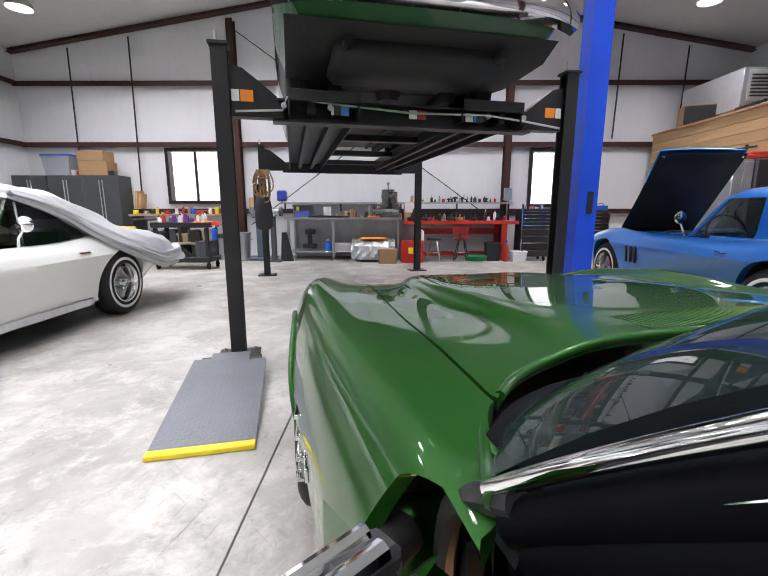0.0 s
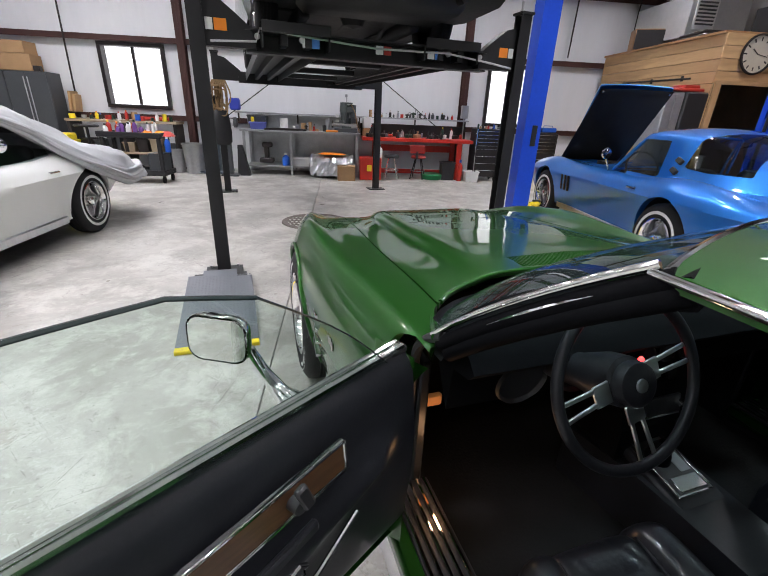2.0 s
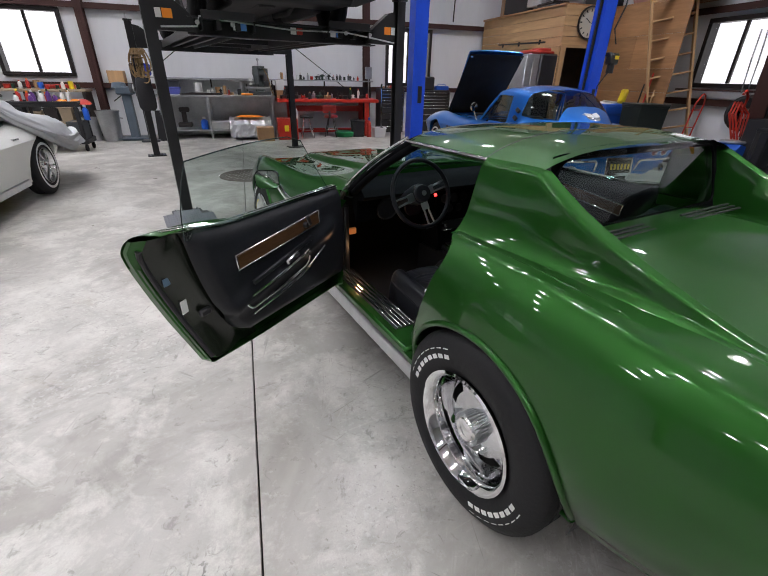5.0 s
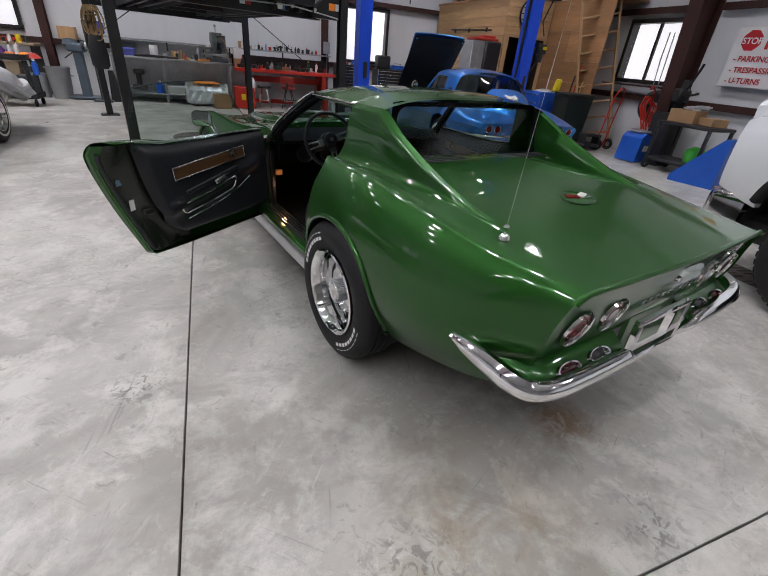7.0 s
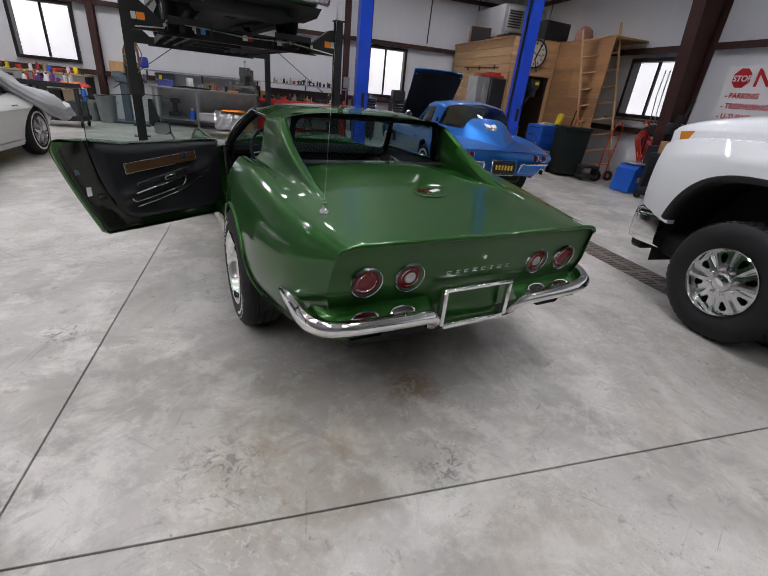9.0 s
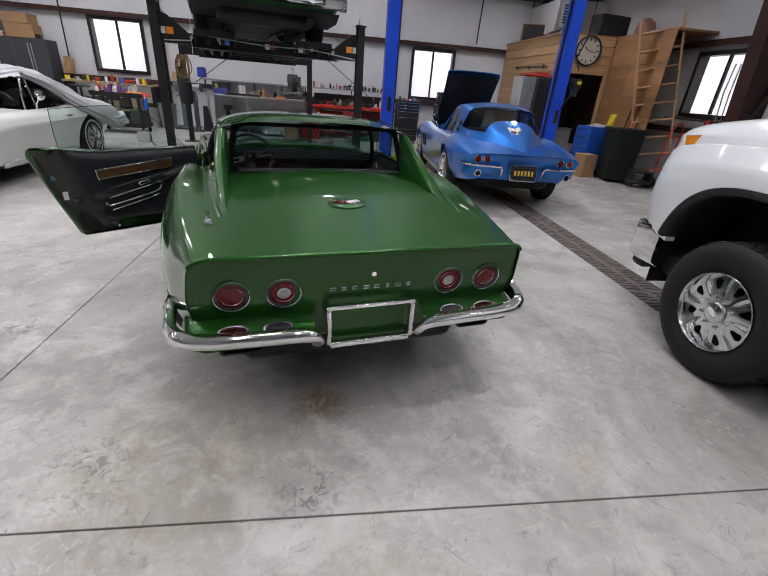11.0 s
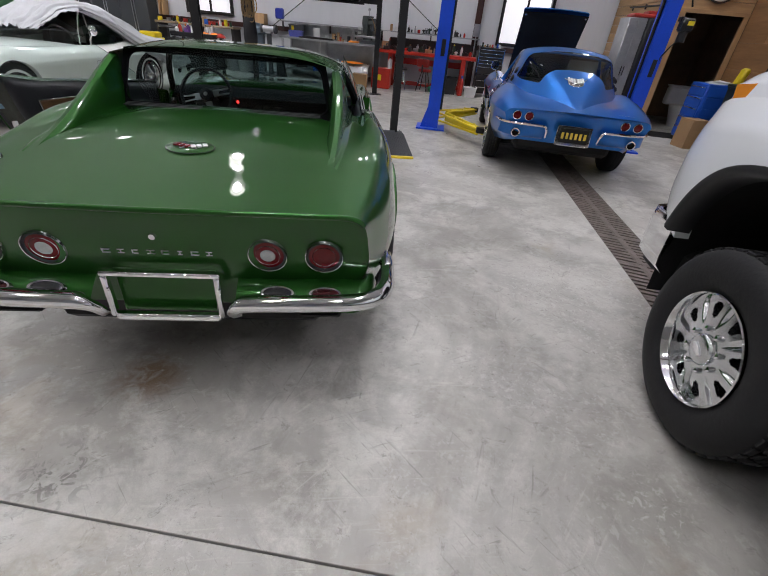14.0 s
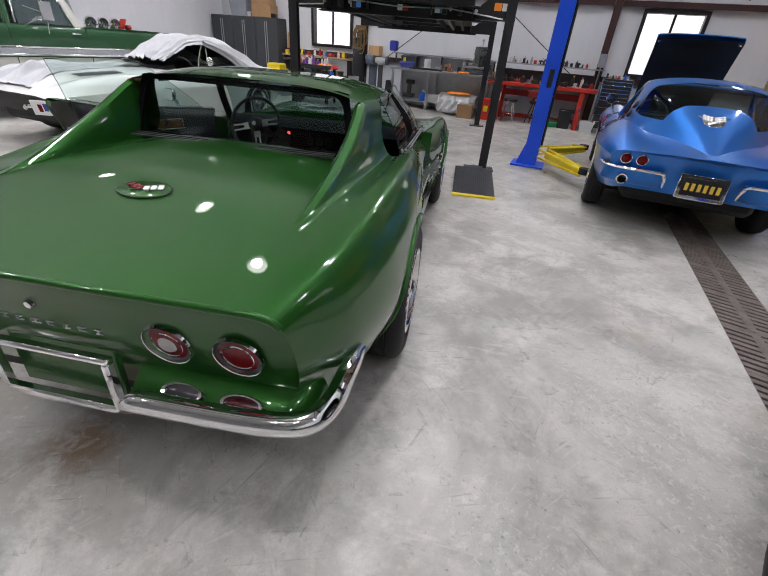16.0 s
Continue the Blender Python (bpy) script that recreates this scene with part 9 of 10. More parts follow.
solid("papers", g, M_WHITEP, "loose white papers on the blue chest", "papers")
g = Geo()
g.box((7.22, 5.48, 1.12), (0.10, 0.16, 0.27), 0.03, (0, 12, 0))
solid("yellow_bag", g, M_YEL, "yellow bag standing on the blue chest", "bag")
M_BINDK = mat("dark_bin_plastic", (0.010, 0.016, 0.013), 0.5, var=0.2, bump=0.05, bump_scale=200)
wb = tote("wheelie_bin", 7.08, 4.75, 0.06, 0.56, 0.56, 0.92, M_BINDK, "dark green wheeled rubbish bin with its lid closed", -12, "bin", M_BINDK)
for s in (-1, 1):
    g = Geo()
    g.m = pose(s * 0.24, 0.24, 0.03)
    tyre(g, 0.09, 0.05, 0.04)
    part("wheel", g, M_TYRE, wb)
carton("carton", 6.62, 5.10, 0, 0.34, 0.30, 0.46, 15, "open brown carton on the floor by the bin")
g = Geo()
g.box((0, 0, 0.10), (0.40, 0.28, 0.06), 0.02)
g.box((0, 0, 0.30), (0.36, 0.24, 0.05), 0.02)
for sx in (-.17, .17):
    g.box((sx, 0, 0.17), (0.03, 0.24, 0.3), 0.01, (0, sx * 30, 0))
solid("step_stool", g, M_BLACKP, "small black plastic step stool", "stool", pose(7.25, 4.18, 0, 0, 0, -8))
for x, y, h, m, rx in ((7.40, 5.05, 1.55, M_REDB, 4), (7.41, 5.20, 1.35, M_FRAME, 3), (7.40, 4.92, 1.25, M_PINEZ, 5)):
    t = thing("long_handled_tool", "long-handled tool leaning on the plywood wall", "tool", pose(x - 0.08, y, 0, 0, 0, 0))
    g = Geo()
    g.tube([(-0.10, 0, 0.02), (0.06, 0.0, h)], 0.014, 8)
    part("handle", g, m, t)
    g = Geo()
    g.box((-0.11, 0, 0.12), (0.03, 0.22, 0.2), 0.01)
    part("head", g, M_FRAME, t)
lk = thing("steel_locker", "grey two-door steel locker against the timber room", "locker", pose(5.64, 6.75, 0))
g = Geo()
g.box((0, 0, 0.93), (0.32, 0.50, 1.86), 0.008)
part("locker_body", g, M_GALV, lk)
for sx in (-0.078, 0.078):
    g = Geo()
    g.box((sx, -0.257, 0.95), (0.148, 0.015, 1.74), 0.005)
    d_ = part("door", g, M_GALV, lk)
    g = Geo()
    g.box((sx * 0.3, -0.269, 1.0), (0.015, 0.015, 0.16), 0.004)
    part("handle", g, M_FRAME, d_)
g = Geo()
g.box((0, 0, 0.94), (0.42, 0.55, 1.84), 0.03)
solid("fabric_wardrobe", g, M_BLACKP, "tall black covered cabinet beside the locker", "cabinet", pose(6.02, 6.74, 0.012))
g = Geo()
g.box((5.86, 6.72, 1.90), (0.62, 0.40, 0.06), 0.03)
g.box((5.95, 6.70, 1.95), (0.3, 0.3, 0.06), 0.03)
solid("red_folded_cloth", g, M_REDP, "red folded cloth on the locker top", "cloth")
g = Geo()
g.cyl((6.225, 7.0, 2.12), (6.225, 8.9, 2.16), 0.016, n=8)
for yy in (7.2, 8.0, 8.7):
    g.box((6.228, yy, 2.13), (0.03, 0.05, 0.09), 0.006)
solid("barn_door_rail", g, M_FRAME, "black steel rail on the plank wall", "rail", kind="structure")


def speaker(x, y, z, rz, m_side):
    t = thing("loudspeaker", "black-fronted wooden loudspeaker lying on the loft edge", "loudspeaker", pose(x, y, z, 0, 0, rz), "loudspeakers")
    g = Geo()
    g.box((0, 0, 0.2), (0.74, 0.36, 0.40), 0.008)
    part("cabinet", g, m_side, t)
    g = Geo()
    g.box((0, -0.185, 0.2), (0.70, 0.02, 0.36), 0.006)
    part("grille_cloth", g, M_BLACKP, t)


speaker(6.62, 8.9, ZT + 0.04, -20, M_PLY)
speaker(7.35, 6.75, ZT + 0.04, 8, M_BLACKP)
ac = thing("air_handler", "white ceiling-high air handler unit on the loft", "air handler", pose(7.35, 8.9, 2.95))
g = Geo()
g.box((0, 0, 0.36), (1.25, 1.6, 0.72), 0.012)
part("casing", g, mat("galvanised_casing", (0.46, 0.47, 0.48), 0.45, metal=0.3, var=0.12, scale=2, fine=20), ac)
g = Geo()
g.box((-0.30, -0.81, 0.40), (0.46, 0.02, 0.54), 0.006)
vn = part("vent_frame", g, M_WHITEP, ac)
for k in range(7):
    g = Geo()
    g.box((-0.30, -0.825, 0.22 + 0.06 * k), (0.38, 0.014, 0.030), 0.003, (30, 0, 0))
    part("slat", g, M_GREYM, vn)
for x, y in ((6.75, 8.1), (8.0, 8.1), (6.75, 9.6), (8.0, 9.6)):
    g = Geo()
    g.box((x - 7.35, y - 8.9, -0.09), (0.05, 0.05, 0.18), 0.004)
    part("leg", g, M_GALV, ac)
g = Geo()
g.box((0, 0, 0.05), (0.9, 0.5, 0.10), 0.02, (0, 0, 0))
g.box((0.05, 0.02, 0.13), (0.7, 0.4, 0.06), 0.02)
solid("stacked_boards", g, M_FRAME, "dark boards stacked on the loft", "boards", pose(6.75, 7.6, ZT + 0.04, 0, 0, 85))
g = Geo()
g.lathe([(0, 0), (0.16, 0.0), (0.2, 0.1), (0.17, 0.25), (0.08, 0.33), (0, 0.35)], 18)
solid("pink_bundle", g, mat("faded_pink_cloth", (0.42, 0.22, 0.18), 0.8, var=0.2), "faded pink bundle on the loft edge", "bundle", pose(7.85, 6.2, ZT + 0.04))

# ---- sign and tools along the east wall
sg = thing("warning_sign", "white wall sign with a stop symbol and red rules", "sign", pose(HALF - 0.135, 2.66, 1.42, 90, 0, -90))
g = Geo()
g.box((0.62, 0.42, 0.0), (1.24, 0.86, 0.012), 0.003)
part("panel", g, M_STICKW, sg)
for x in (0.2, 1.04):
    g = Geo()
    g.box((x, 0.42, -0.070), (0.05, 0.80, 0.128), 0.003)
    part("batten", g, M_FRAME, sg)
M_SIGNR = mat("sign_red", (0.50, 0.015, 0.02), 0.4, var=0.05)
g = Geo()
g.prism([(0.155 * math.cos(radians(22.5 + 45 * k)), 0.155 * math.sin(radians(22.5 + 45 * k))) for k in range(8)], 0.008, 0.012, pose(0.26, 0.66, 0))
part("stop_octagon", g, M_SIGNR, sg)


def words(body, x, y, size, m, parent, z=0.014, shear=0.0):
    cu = bpy.data.curves.new("lettering", "FONT")
    cu.body, cu.size, cu.extrude, cu.shear = body, size, 0.0008, shear
    cu.offset = size * 0.02
    cu.materials.append(m)
    o = new("lettering", cu)
    o.parent = parent
    o.location = (x, y, z)
    return o


words("STOP", 0.125, 0.612, 0.125, M_STICKW, sg, 0.0145)
words("NO", 0.47, 0.545, 0.36, M_SIGNR, sg)
words("- PARKING", 0.10, 0.36, 0.115, M_SIGNR, sg)
words("- TRESPASSING", 0.10, 0.20, 0.115, M_SIGNR, sg)
words("- U-TURNS", 0.10, 0.04, 0.115, M_SIGNR, sg)

g = Geo()
bj = thing("blue_floor_machine", "blue steel shop machine on the floor by the wall", "machine", pose(7.45, 3.2, 0, 0, 0, 8))
g.prism([(-0.26, 0.0), (0.26, 0.0), (0.22, 0.42), (-0.12, 0.50), (-0.22, 0.42)], -0.2, 0.2, pose(0, 0, 0.02, 90, 0, 0))
part("housing", g, M_BLUEP, bj)
g = Geo()
g.box((-0.02, -0.206, 0.26), (0.16, 0.01, 0.10), 0.004)
part("label", g, M_STICKW, bj)
g = Geo()
g.lathe([(0.0, 0.04), (0.17, 0.04), (0.19, 0.02), (0.17, 0.0), (0, 0)], 24, pose(0, 0, 0.52))
part("turntable", g, M_GALV, bj)
g = Geo()
g.tube([(0.16, 0.12, 0.5), (0.2, 0.12, 1.2), (0.05, 0.1, 1.3), (-0.05, 0.08, 1.25)], 0.02, 8)
part("swing_arm", g, M_REDB, bj)
cart = thing("shop_trolley", "black shop trolley loaded with boxes and papers", "trolley", pose(7.45, 2.25, 0, 0, 0, 0))
for z in (0.18, 0.78):
    g = Geo()
    g.box((0, 0, z), (0.62, 0.95, 0.05), 0.01)
    part("tray", g, M_BLACKP, cart)
for sx in (-0.28, 0.28):
    for sy in (-0.44, 0.44):
        g = Geo()
        g.box((sx, sy, 0.48), (0.05, 0.05, 0.62), 0.008)
        part("leg", g, M_BLACKP, cart)
        g = Geo()
        g.m = pose(sx, sy, 0.07)
        tyre(g, 0.07, 0.035, 0.02)
        part("caster", g, M_TYRE, cart)
carton("carton", 7.40, 2.42, 0.81, 0.36, 0.42, 0.20, 6, "brown carton on the black trolley")
carton("carton", 7.48, 2.02, 0.81, 0.30, 0.30, 0.12, -14, "flat carton on the black trolley")
g = Geo()
for k in range(5):
    g.box((0.02 * k, 0.03 * math.sin(k * 2), 0.012 * k), (0.30, 0.22, 0.010), 0.003, (3, 2 * k, 20 * k))
solid("paper_stack", g, M_WHITEP, "untidy stack of white papers on a carton", "papers", pose(7.42, 2.32, 1.02))
g = Geo()
g.lathe([(0, 0), (0.13, 0.02), (0.16, 0.12), (0.14, 0.22), (0.05, 0.27), (0, 0.27)], 20)
solid("green_tank", g, mat("bright_green_paint", (0.06, 0.42, 0.05), 0.4), "round bright green tank on the trolley shelf", "tank", pose(7.42, 2.05, 0.205))
g = Geo()
g.prism([(-0.34, 0.0), (0.30, 0.0), (0.30, 0.10), (-0.26, 0.72), (-0.34, 0.72)], -0.16, 0.16, pose(0, 0, 0, 90, 0, 90))
solid("blue_wheel_ramp", g, M_BLUEP, "blue steel wheel ramp standing on the floor", "ramp", pose(6.95, 1.62, 0, 0, 0, 12))
tm = thing("tyre_machine", "black tyre machine with upright arm by the window", "tyre machine", pose(7.72, 2.95, 0))
g = Geo()
g.box((0, 0, 0.45), (0.4, 0.4, 0.9), 0.02)
part("cabinet", g, M_BLACKP, tm)
g = Geo()
g.box((0.12, 0, 1.15), (0.10, 0.12, 0.6), 0.01)
g.box((0.0, -0.05, 1.20), (0.30, 0.16, 0.22), 0.03)
g.tube([(0.0, -0.1, 1.28), (0.0, -0.22, 1.62), (0.0, -0.24, 1.70)], 0.022, 8)
g.tube([(-0.05, -0.1, 1.18), (-0.12, -0.42, 1.25)], 0.02, 8)
part("tower", g, M_BLACKP, tm)
g = Geo()
for k in range(3):
    a = 0.3 + 0.05 * k
    g.tube([(-0.1, a, 0.55), (-0.2, a + 0.12, 0.95), (-0.05, a + 0.2, 1.12), (0.08, a + 0.1, 0.95), (0.0, a, 0.6)], 0.016, 8)
part("hose_loop", g, M_REDB, tm)
g = Geo()
g.lathe([(0.10, -0.08), (0.24, -0.09), (0.29, -0.04), (0.29, 0.04), (0.24, 0.09), (0.10, 0.08)], 28, pose(7.95, 3.5, 0.95, 0, 90, 20))
solid("spare_tyre", g, M_TYRE, "black bare tyre hung below the window", "tyre")
g = Geo()
g.box((8.12, 4.3, 1.28), (0.16, 1.5, 0.03), 0.005)
solid("window_ledge", g, M_STEEL, "narrow red-brown ledge under the window", "ledge", kind="structure")
g = Geo()
for k in range(2):
    g.tube([(8.02, 3.65 + 0.10 * k, 1.25), (7.95, 3.62 + 0.12 * k, 1.75), (8.05, 3.72 + 0.1 * k, 2.2)], 0.012, 8)
solid("pull_chain", g, M_GALV, "thin steel rods standing by the window", "rod")

# ---------------------------------------------------------------- workbenches along the north wall
sb = thing("steel_workbench", "grey steel workbench with a low shelf and back rail", "workbench", pose(0, 0, 0))
slatted(-2.05, 0.50, 8.92, 9.72, 0.93, 0.04, M_GALV, sb)
slatted(-2.00, 0.45, 8.98, 9.66, 0.20, 0.03, M_GALV, sb, "shelf")
for x in (-1.98, -1.0, 0.42):
    for y in (8.97, 9.66):
        g = Geo()
        g.box((x, y, 0.46), (0.05, 0.05, 0.90), 0.004)
        part("leg", g, M_GALV, sb)
g = Geo()
g.box((-0.78, 9.74, 0.62), (2.5, 0.012, 1.22), 0.003)
part("back_panel", g, M_GALV, sb)
rb = thing("red_workbench", "red steel workbench with open frame legs", "workbench", pose(0, 0, 0))
slatted(0.54, 3.02, 8.90, 9.62, 0.86, 0.07, M_REDB, rb)
for x in (0.86, 2.72):
    for y in (8.96, 9.56):
        g = Geo()
        g.box((x, y, 0.40), (0.11, 0.08, 0.80), 0.006)
        part("leg", g, M_REDB, rb)
g = Geo()
g.box((1.79, 9.5, 0.62), (1.8, 0.05, 0.14), 0.006)
g.box((1.79, 9.5, 0.10), (1.8, 0.05, 0.10), 0.006)
part("stretcher", g, M_REDB, rb)
g = Geo()
g.box((1.78, 9.66, 0.99), (2.5, 0.02, 0.26), 0.004)
part("back_board", g, M_FRAME, rb, "dark tool rail behind the bench")
ws_ = thing("wall_shelf", "long narrow shelf with clutter above the benches", "shelf", pose(0, 0, 0))
slatted(-2.25, 3.05, 9.52, 9.74, 1.27, 0.03, M_GALV, ws_, "board")
for x in (-2.2, -0.9, 0.5, 1.8, 3.0):
    g = Geo()
    g.box((x, 9.68, 1.16), (0.03, 0.06, 0.20), 0.003)
    part("bracket", g, M_FRAME, ws_)
rnd = random.Random(11)
PALETTE = [M_WHITEP, M_REDP, M_BLUEP, M_YEL, M_GALV, M_FRAME, M_GREENP, M_CARD, M_ORANGE]
DULL = [M_GALV, M_FRAME, M_BLACKP, M_GREYM, M_FRAME, M_GALV, M_GREENP, M_WHITEP, M_CARD, M_REDB]


def shop_gadget(x, y, z, m, m2):
    """Small cast tool: foot, body, knob and lever."""
    t = thing("bench_tool", "small dark cast tool standing among the clutter", "tool", pose(x, y, z, 0, 0, rnd.uniform(0, 90)))
    w, h = rnd.uniform(.05, .10), rnd.uniform(.05, .12)
    g = Geo()
    g.box((0, 0, 0.008), (w * 1.3, w, 0.016), 0.004)
    g.box((0, 0, h / 2 + 0.01), (w * 0.55, w * 0.6, h), 0.012)
    g.cyl((-w * 0.6, 0, h * 0.8), (w * 0.6, 0, h * 0.8), w * 0.22, n=12)
    part("tool_body", g, m, t)
    g = Geo()
    g.cyl((w * 0.3, 0, h * 0.8), (w * 0.55, 0, h * 1.35), 0.005, n=6)
    g.lathe([(0, 0.022), (0.009, 0.018), (0.011, 0.008), (0, 0)], 10, pose(w * 0.55, 0, h * 1.33))
    part("lever", g, m2, t)


for k in range(22):
    x = 0.72 + 2.0 * (k + rnd.random() * 0.7) / 22
    m = rnd.choice(DULL)
    if rnd.random() < 0.45:
        shop_gadget(x, 9.62, 1.27, m, rnd.choice(DULL))
        continue
    if rnd.random() < 0.5:
        bottle(x, 9.62 + rnd.uniform(-.05, .05), 1.27, rnd.uniform(.06, .15), rnd.uniform(.02, .04), m, rnd.choice(DULL), "small bottle on the wall shelf")
    else:
        tin(x, 9.62 + rnd.uniform(-.05, .05), 1.27, rnd.uniform(.07, .16), rnd.uniform(.03, .05), m, "small tin on the wall shelf")
for k in range(22):
    x = 0.66 + 2.25 * (k + rnd.random() * 0.7) / 22
    y = rnd.uniform(9.05, 9.55)
    m = rnd.choice(DULL + PALETTE)
    q = rnd.random()
    if q < 0.45:
        shop_gadget(x, y, 0.86, rnd.choice(DULL), rnd.choice(DULL))
        continue
    q = (q - 0.45) / 0.55
    if q < 0.4:
        bottle(x, y, 0.86, rnd.uniform(.12, .28), rnd.uniform(.03, .05), m, rnd.choice(PALETTE))
    elif q < 0.75:
        tin(x, y, 0.86, rnd.uniform(.06, .18), rnd.uniform(.04, .08), m)
    else:
        g = Geo()
        g.box((0, 0, 0.04), (rnd.uniform(.1, .2), rnd.uniform(.08, .14), 0.08), 0.012)
        g.cyl((0, 0, 0.07), (0.03, 0, 0.14), 0.02, n=10)
        solid("hand_tool", g, m, "small power tool lying on the red bench", "tool", pose(x, y, 0.86, 0, 0, rnd.uniform(0, 90)))
for k in range(9):
    x = -1.0 + 0.8 * (k + rnd.random() * 0.7) / 9
    m = rnd.choice(DULL)
    if k % 2:
        shop_gadget(x, rnd.uniform(9.15, 9.6), 0.93, m, rnd.choice(DULL))
        continue
    tin(x, rnd.uniform(9.15, 9.6), 0.93, rnd.uniform(.05, .2), rnd.uniform(.03, .06), m)


def bench_mill(x, y, z):
    t = thing("milling_machine", "dark green-grey bench milling machine with hand wheels and a ball-ended lever", "machine", pose(x, y, z))
    def add(name, m, *fns, label=""):
        g = Geo()
        for kind, *a in fns:
            (g.box if kind == "b" else g.cyl if kind == "c" else g.tube)(*a)
        part(name, g, m, t, label)
    add("base", M_GREYM, ("b", (0, 0.05, 0.04), (0.50, 0.36, 0.08), 0.012))
    add("column", M_MILL, ("b", (0.04, 0.16, 0.30), (0.15, 0.16, 0.52), 0.025), ("b", (0.02, 0.06, 0.47), (0.30, 0.34, 0.14), 0.035))
    add("spindle_head", M_MILL, ("c", (-0.05, -0.08, 0.24), (-0.05, -0.08, 0.42), 0.05, 0.075, 16), ("c", (-0.05, -0.08, 0.42), (-0.05, -0.08, 0.60), 0.085, 0.07, 18))
    add("motor", M_GREYM, ("c", (0.15, -0.02, 0.30), (0.15, -0.02, 0.56), 0.075, 0.075, 18))
    add("belt_cover", M_MILL, ("b", (0.03, -0.05, 0.585), (0.24, 0.18, 0.04), 0.02))
    add("table", M_GALV, ("b", (-0.02, -0.04, 0.15), (0.58, 0.18, 0.05), 0.01))
    add("knee", M_MILL, ("b", (0.0, -0.02, 0.10), (0.18, 0.20, 0.07), 0.015))
    add("dial_box", M_WHITEP, ("b", (-0.19, -0.06, 0.33), (0.07, 0.08, 0.07), 0.008), label="white readout box")
    add("dial_box", M_WHITEP, ("b", (-0.19, -0.06, 0.23), (0.07, 0.08, 0.05), 0.008), label="white readout box")
    add("power_cable", M_HOSE, ("t", catmull([(0.12, -0.08, 0.56), (0.20, -0.14, 0.40), (0.24, -0.13, 0.2), (0.30, -0.10, 0.0)], 4), 0.010, 6))
    add("draw_bar", M_GALV, ("c", (0.02, 0.05, 0.53), (0.02, 0.05, 0.72), 0.012, None, 8))
    g = Geo()
    g.lathe([(0, -0.035), (0.026, -0.025), (0.036, 0), (0.026, 0.025), (0, 0.035)], 16, pose(0.02, 0.05, 0.74))
    part("lever_ball", g, M_GALV, t)
    for sx in (-1, 1):
        g = Geo()
        g.lathe([(0.07, 0), (0.085, 0.008), (0.07, 0.016)], 20, pose(sx * 0.30, -0.04, 0.16, 0, 90, 0))
        g.cyl((sx * 0.28, -0.04, 0.085), (sx * 0.28, -0.04, 0.235), 0.008, n=6)
        part("hand_wheel", g, M_FRAME, t)


M_MILL = mat("machine_grey_green", (0.085, 0.10, 0.098), 0.45, var=0.3, scale=4, fine=40)
bench_mill(0.18, 9.25, 0.93)
tote("tool_tray", -1.72, 9.30, 0.93, 0.34, 0.26, 0.13, mat("lilac_blue_plastic", (0.10, 0.12, 0.42), 0.4), "blue-violet plastic tray on the steel bench", 4, "tray")
tote("parts_tray", -1.78, 9.58, 0.93, 0.40, 0.18, 0.26, M_GREYM, "grey parts tray at the back of the steel bench", 0, "tray")
tin(-1.86, 9.44, 0.93, 0.24, 0.035, M_YEL, "yellow spray can on the steel bench")
tin(-1.17, 9.32, 0.93, 0.24, 0.085, M_WHITEP, "white plastic tub on the steel bench")
tin(-0.22, 9.50, 0.93, 0.26, 0.05, M_GALV, "steel thermos on the steel bench")
g = Geo()
g.prism([(-0.45, 0), (0.42, 0), (0.45, 0.035), (-0.20, 0.05), (-0.45, 0.03)], -0.10, 0.10, pose(0, 0, 0, 90, 0, 0))
solid("pry_bar_tray", g, M_FRAME, "long dark tray of bars on the steel bench", "tray", pose(-1.1, 9.08, 0.93, 0, 0, 3))
g = Geo()
g.box((0, 0, 0.02), (0.26, 0.16, 0.04), 0.015)
solid("orange_dish", g, M_ORANGE, "flat orange dish on the steel bench edge", "dish", pose(-0.12, 9.05, 0.93))
carton("carton", 0.66, 9.42, 0.86, 0.20, 0.16, 0.17, 4, "small brown carton on the red bench")
carton("white_carton", 0.66, 9.42, 1.035, 0.19, 0.14, 0.22, 6, "white printed carton on the brown one", M_WHITEP)
wl = thing("bench_grinder", "blue bench grinder on a grey pedestal", "grinder", pose(-2.25, 8.75, 0))
g = Geo()
g.box((0, 0, 0.02), (0.36, 0.34, 0.04), 0.01)
g.box((0, 0, 0.5), (0.10, 0.10, 0.95), 0.01)
part("pedestal", g, M_GREYM, wl)
g = Geo()
g.cyl((-0.14, 0, 1.06), (0.14, 0, 1.06), 0.07, n=18)
g.box((0, 0, 0.99), (0.16, 0.14, 0.06), 0.01)
part("motor", g, M_GALV, wl)
for s in (-1, 1):
    g = Geo()
    g.cyl((s * 0.15, 0, 1.06), (s * 0.20, 0, 1.06), 0.10, n=22)
    part("wheel_guard", g, M_GREYM, wl)
g = Geo()
g.box((0, 0.06, 1.27), (0.22, 0.14, 0.24), 0.03)
solid("blue_charger", g, mat("indigo_plastic", (0.03, 0.05, 0.35), 0.4), "indigo battery charger above the grinder", "charger", pose(-2.22, 9.45, 0.14))
g = Geo()
g.prism([(-0.10, 0), (0.16, 0), (0.05, 0.5), (0.02, 0.62), (-0.06, 0.62)], -0.06, 0.06, pose(0, 0, 0, 90, 0, 0))
solid("black_case", g, M_BLACKP, "black tapered case leaning by the steel bench", "case", pose(-2.02, 8.82, 0.0))
g = Geo()
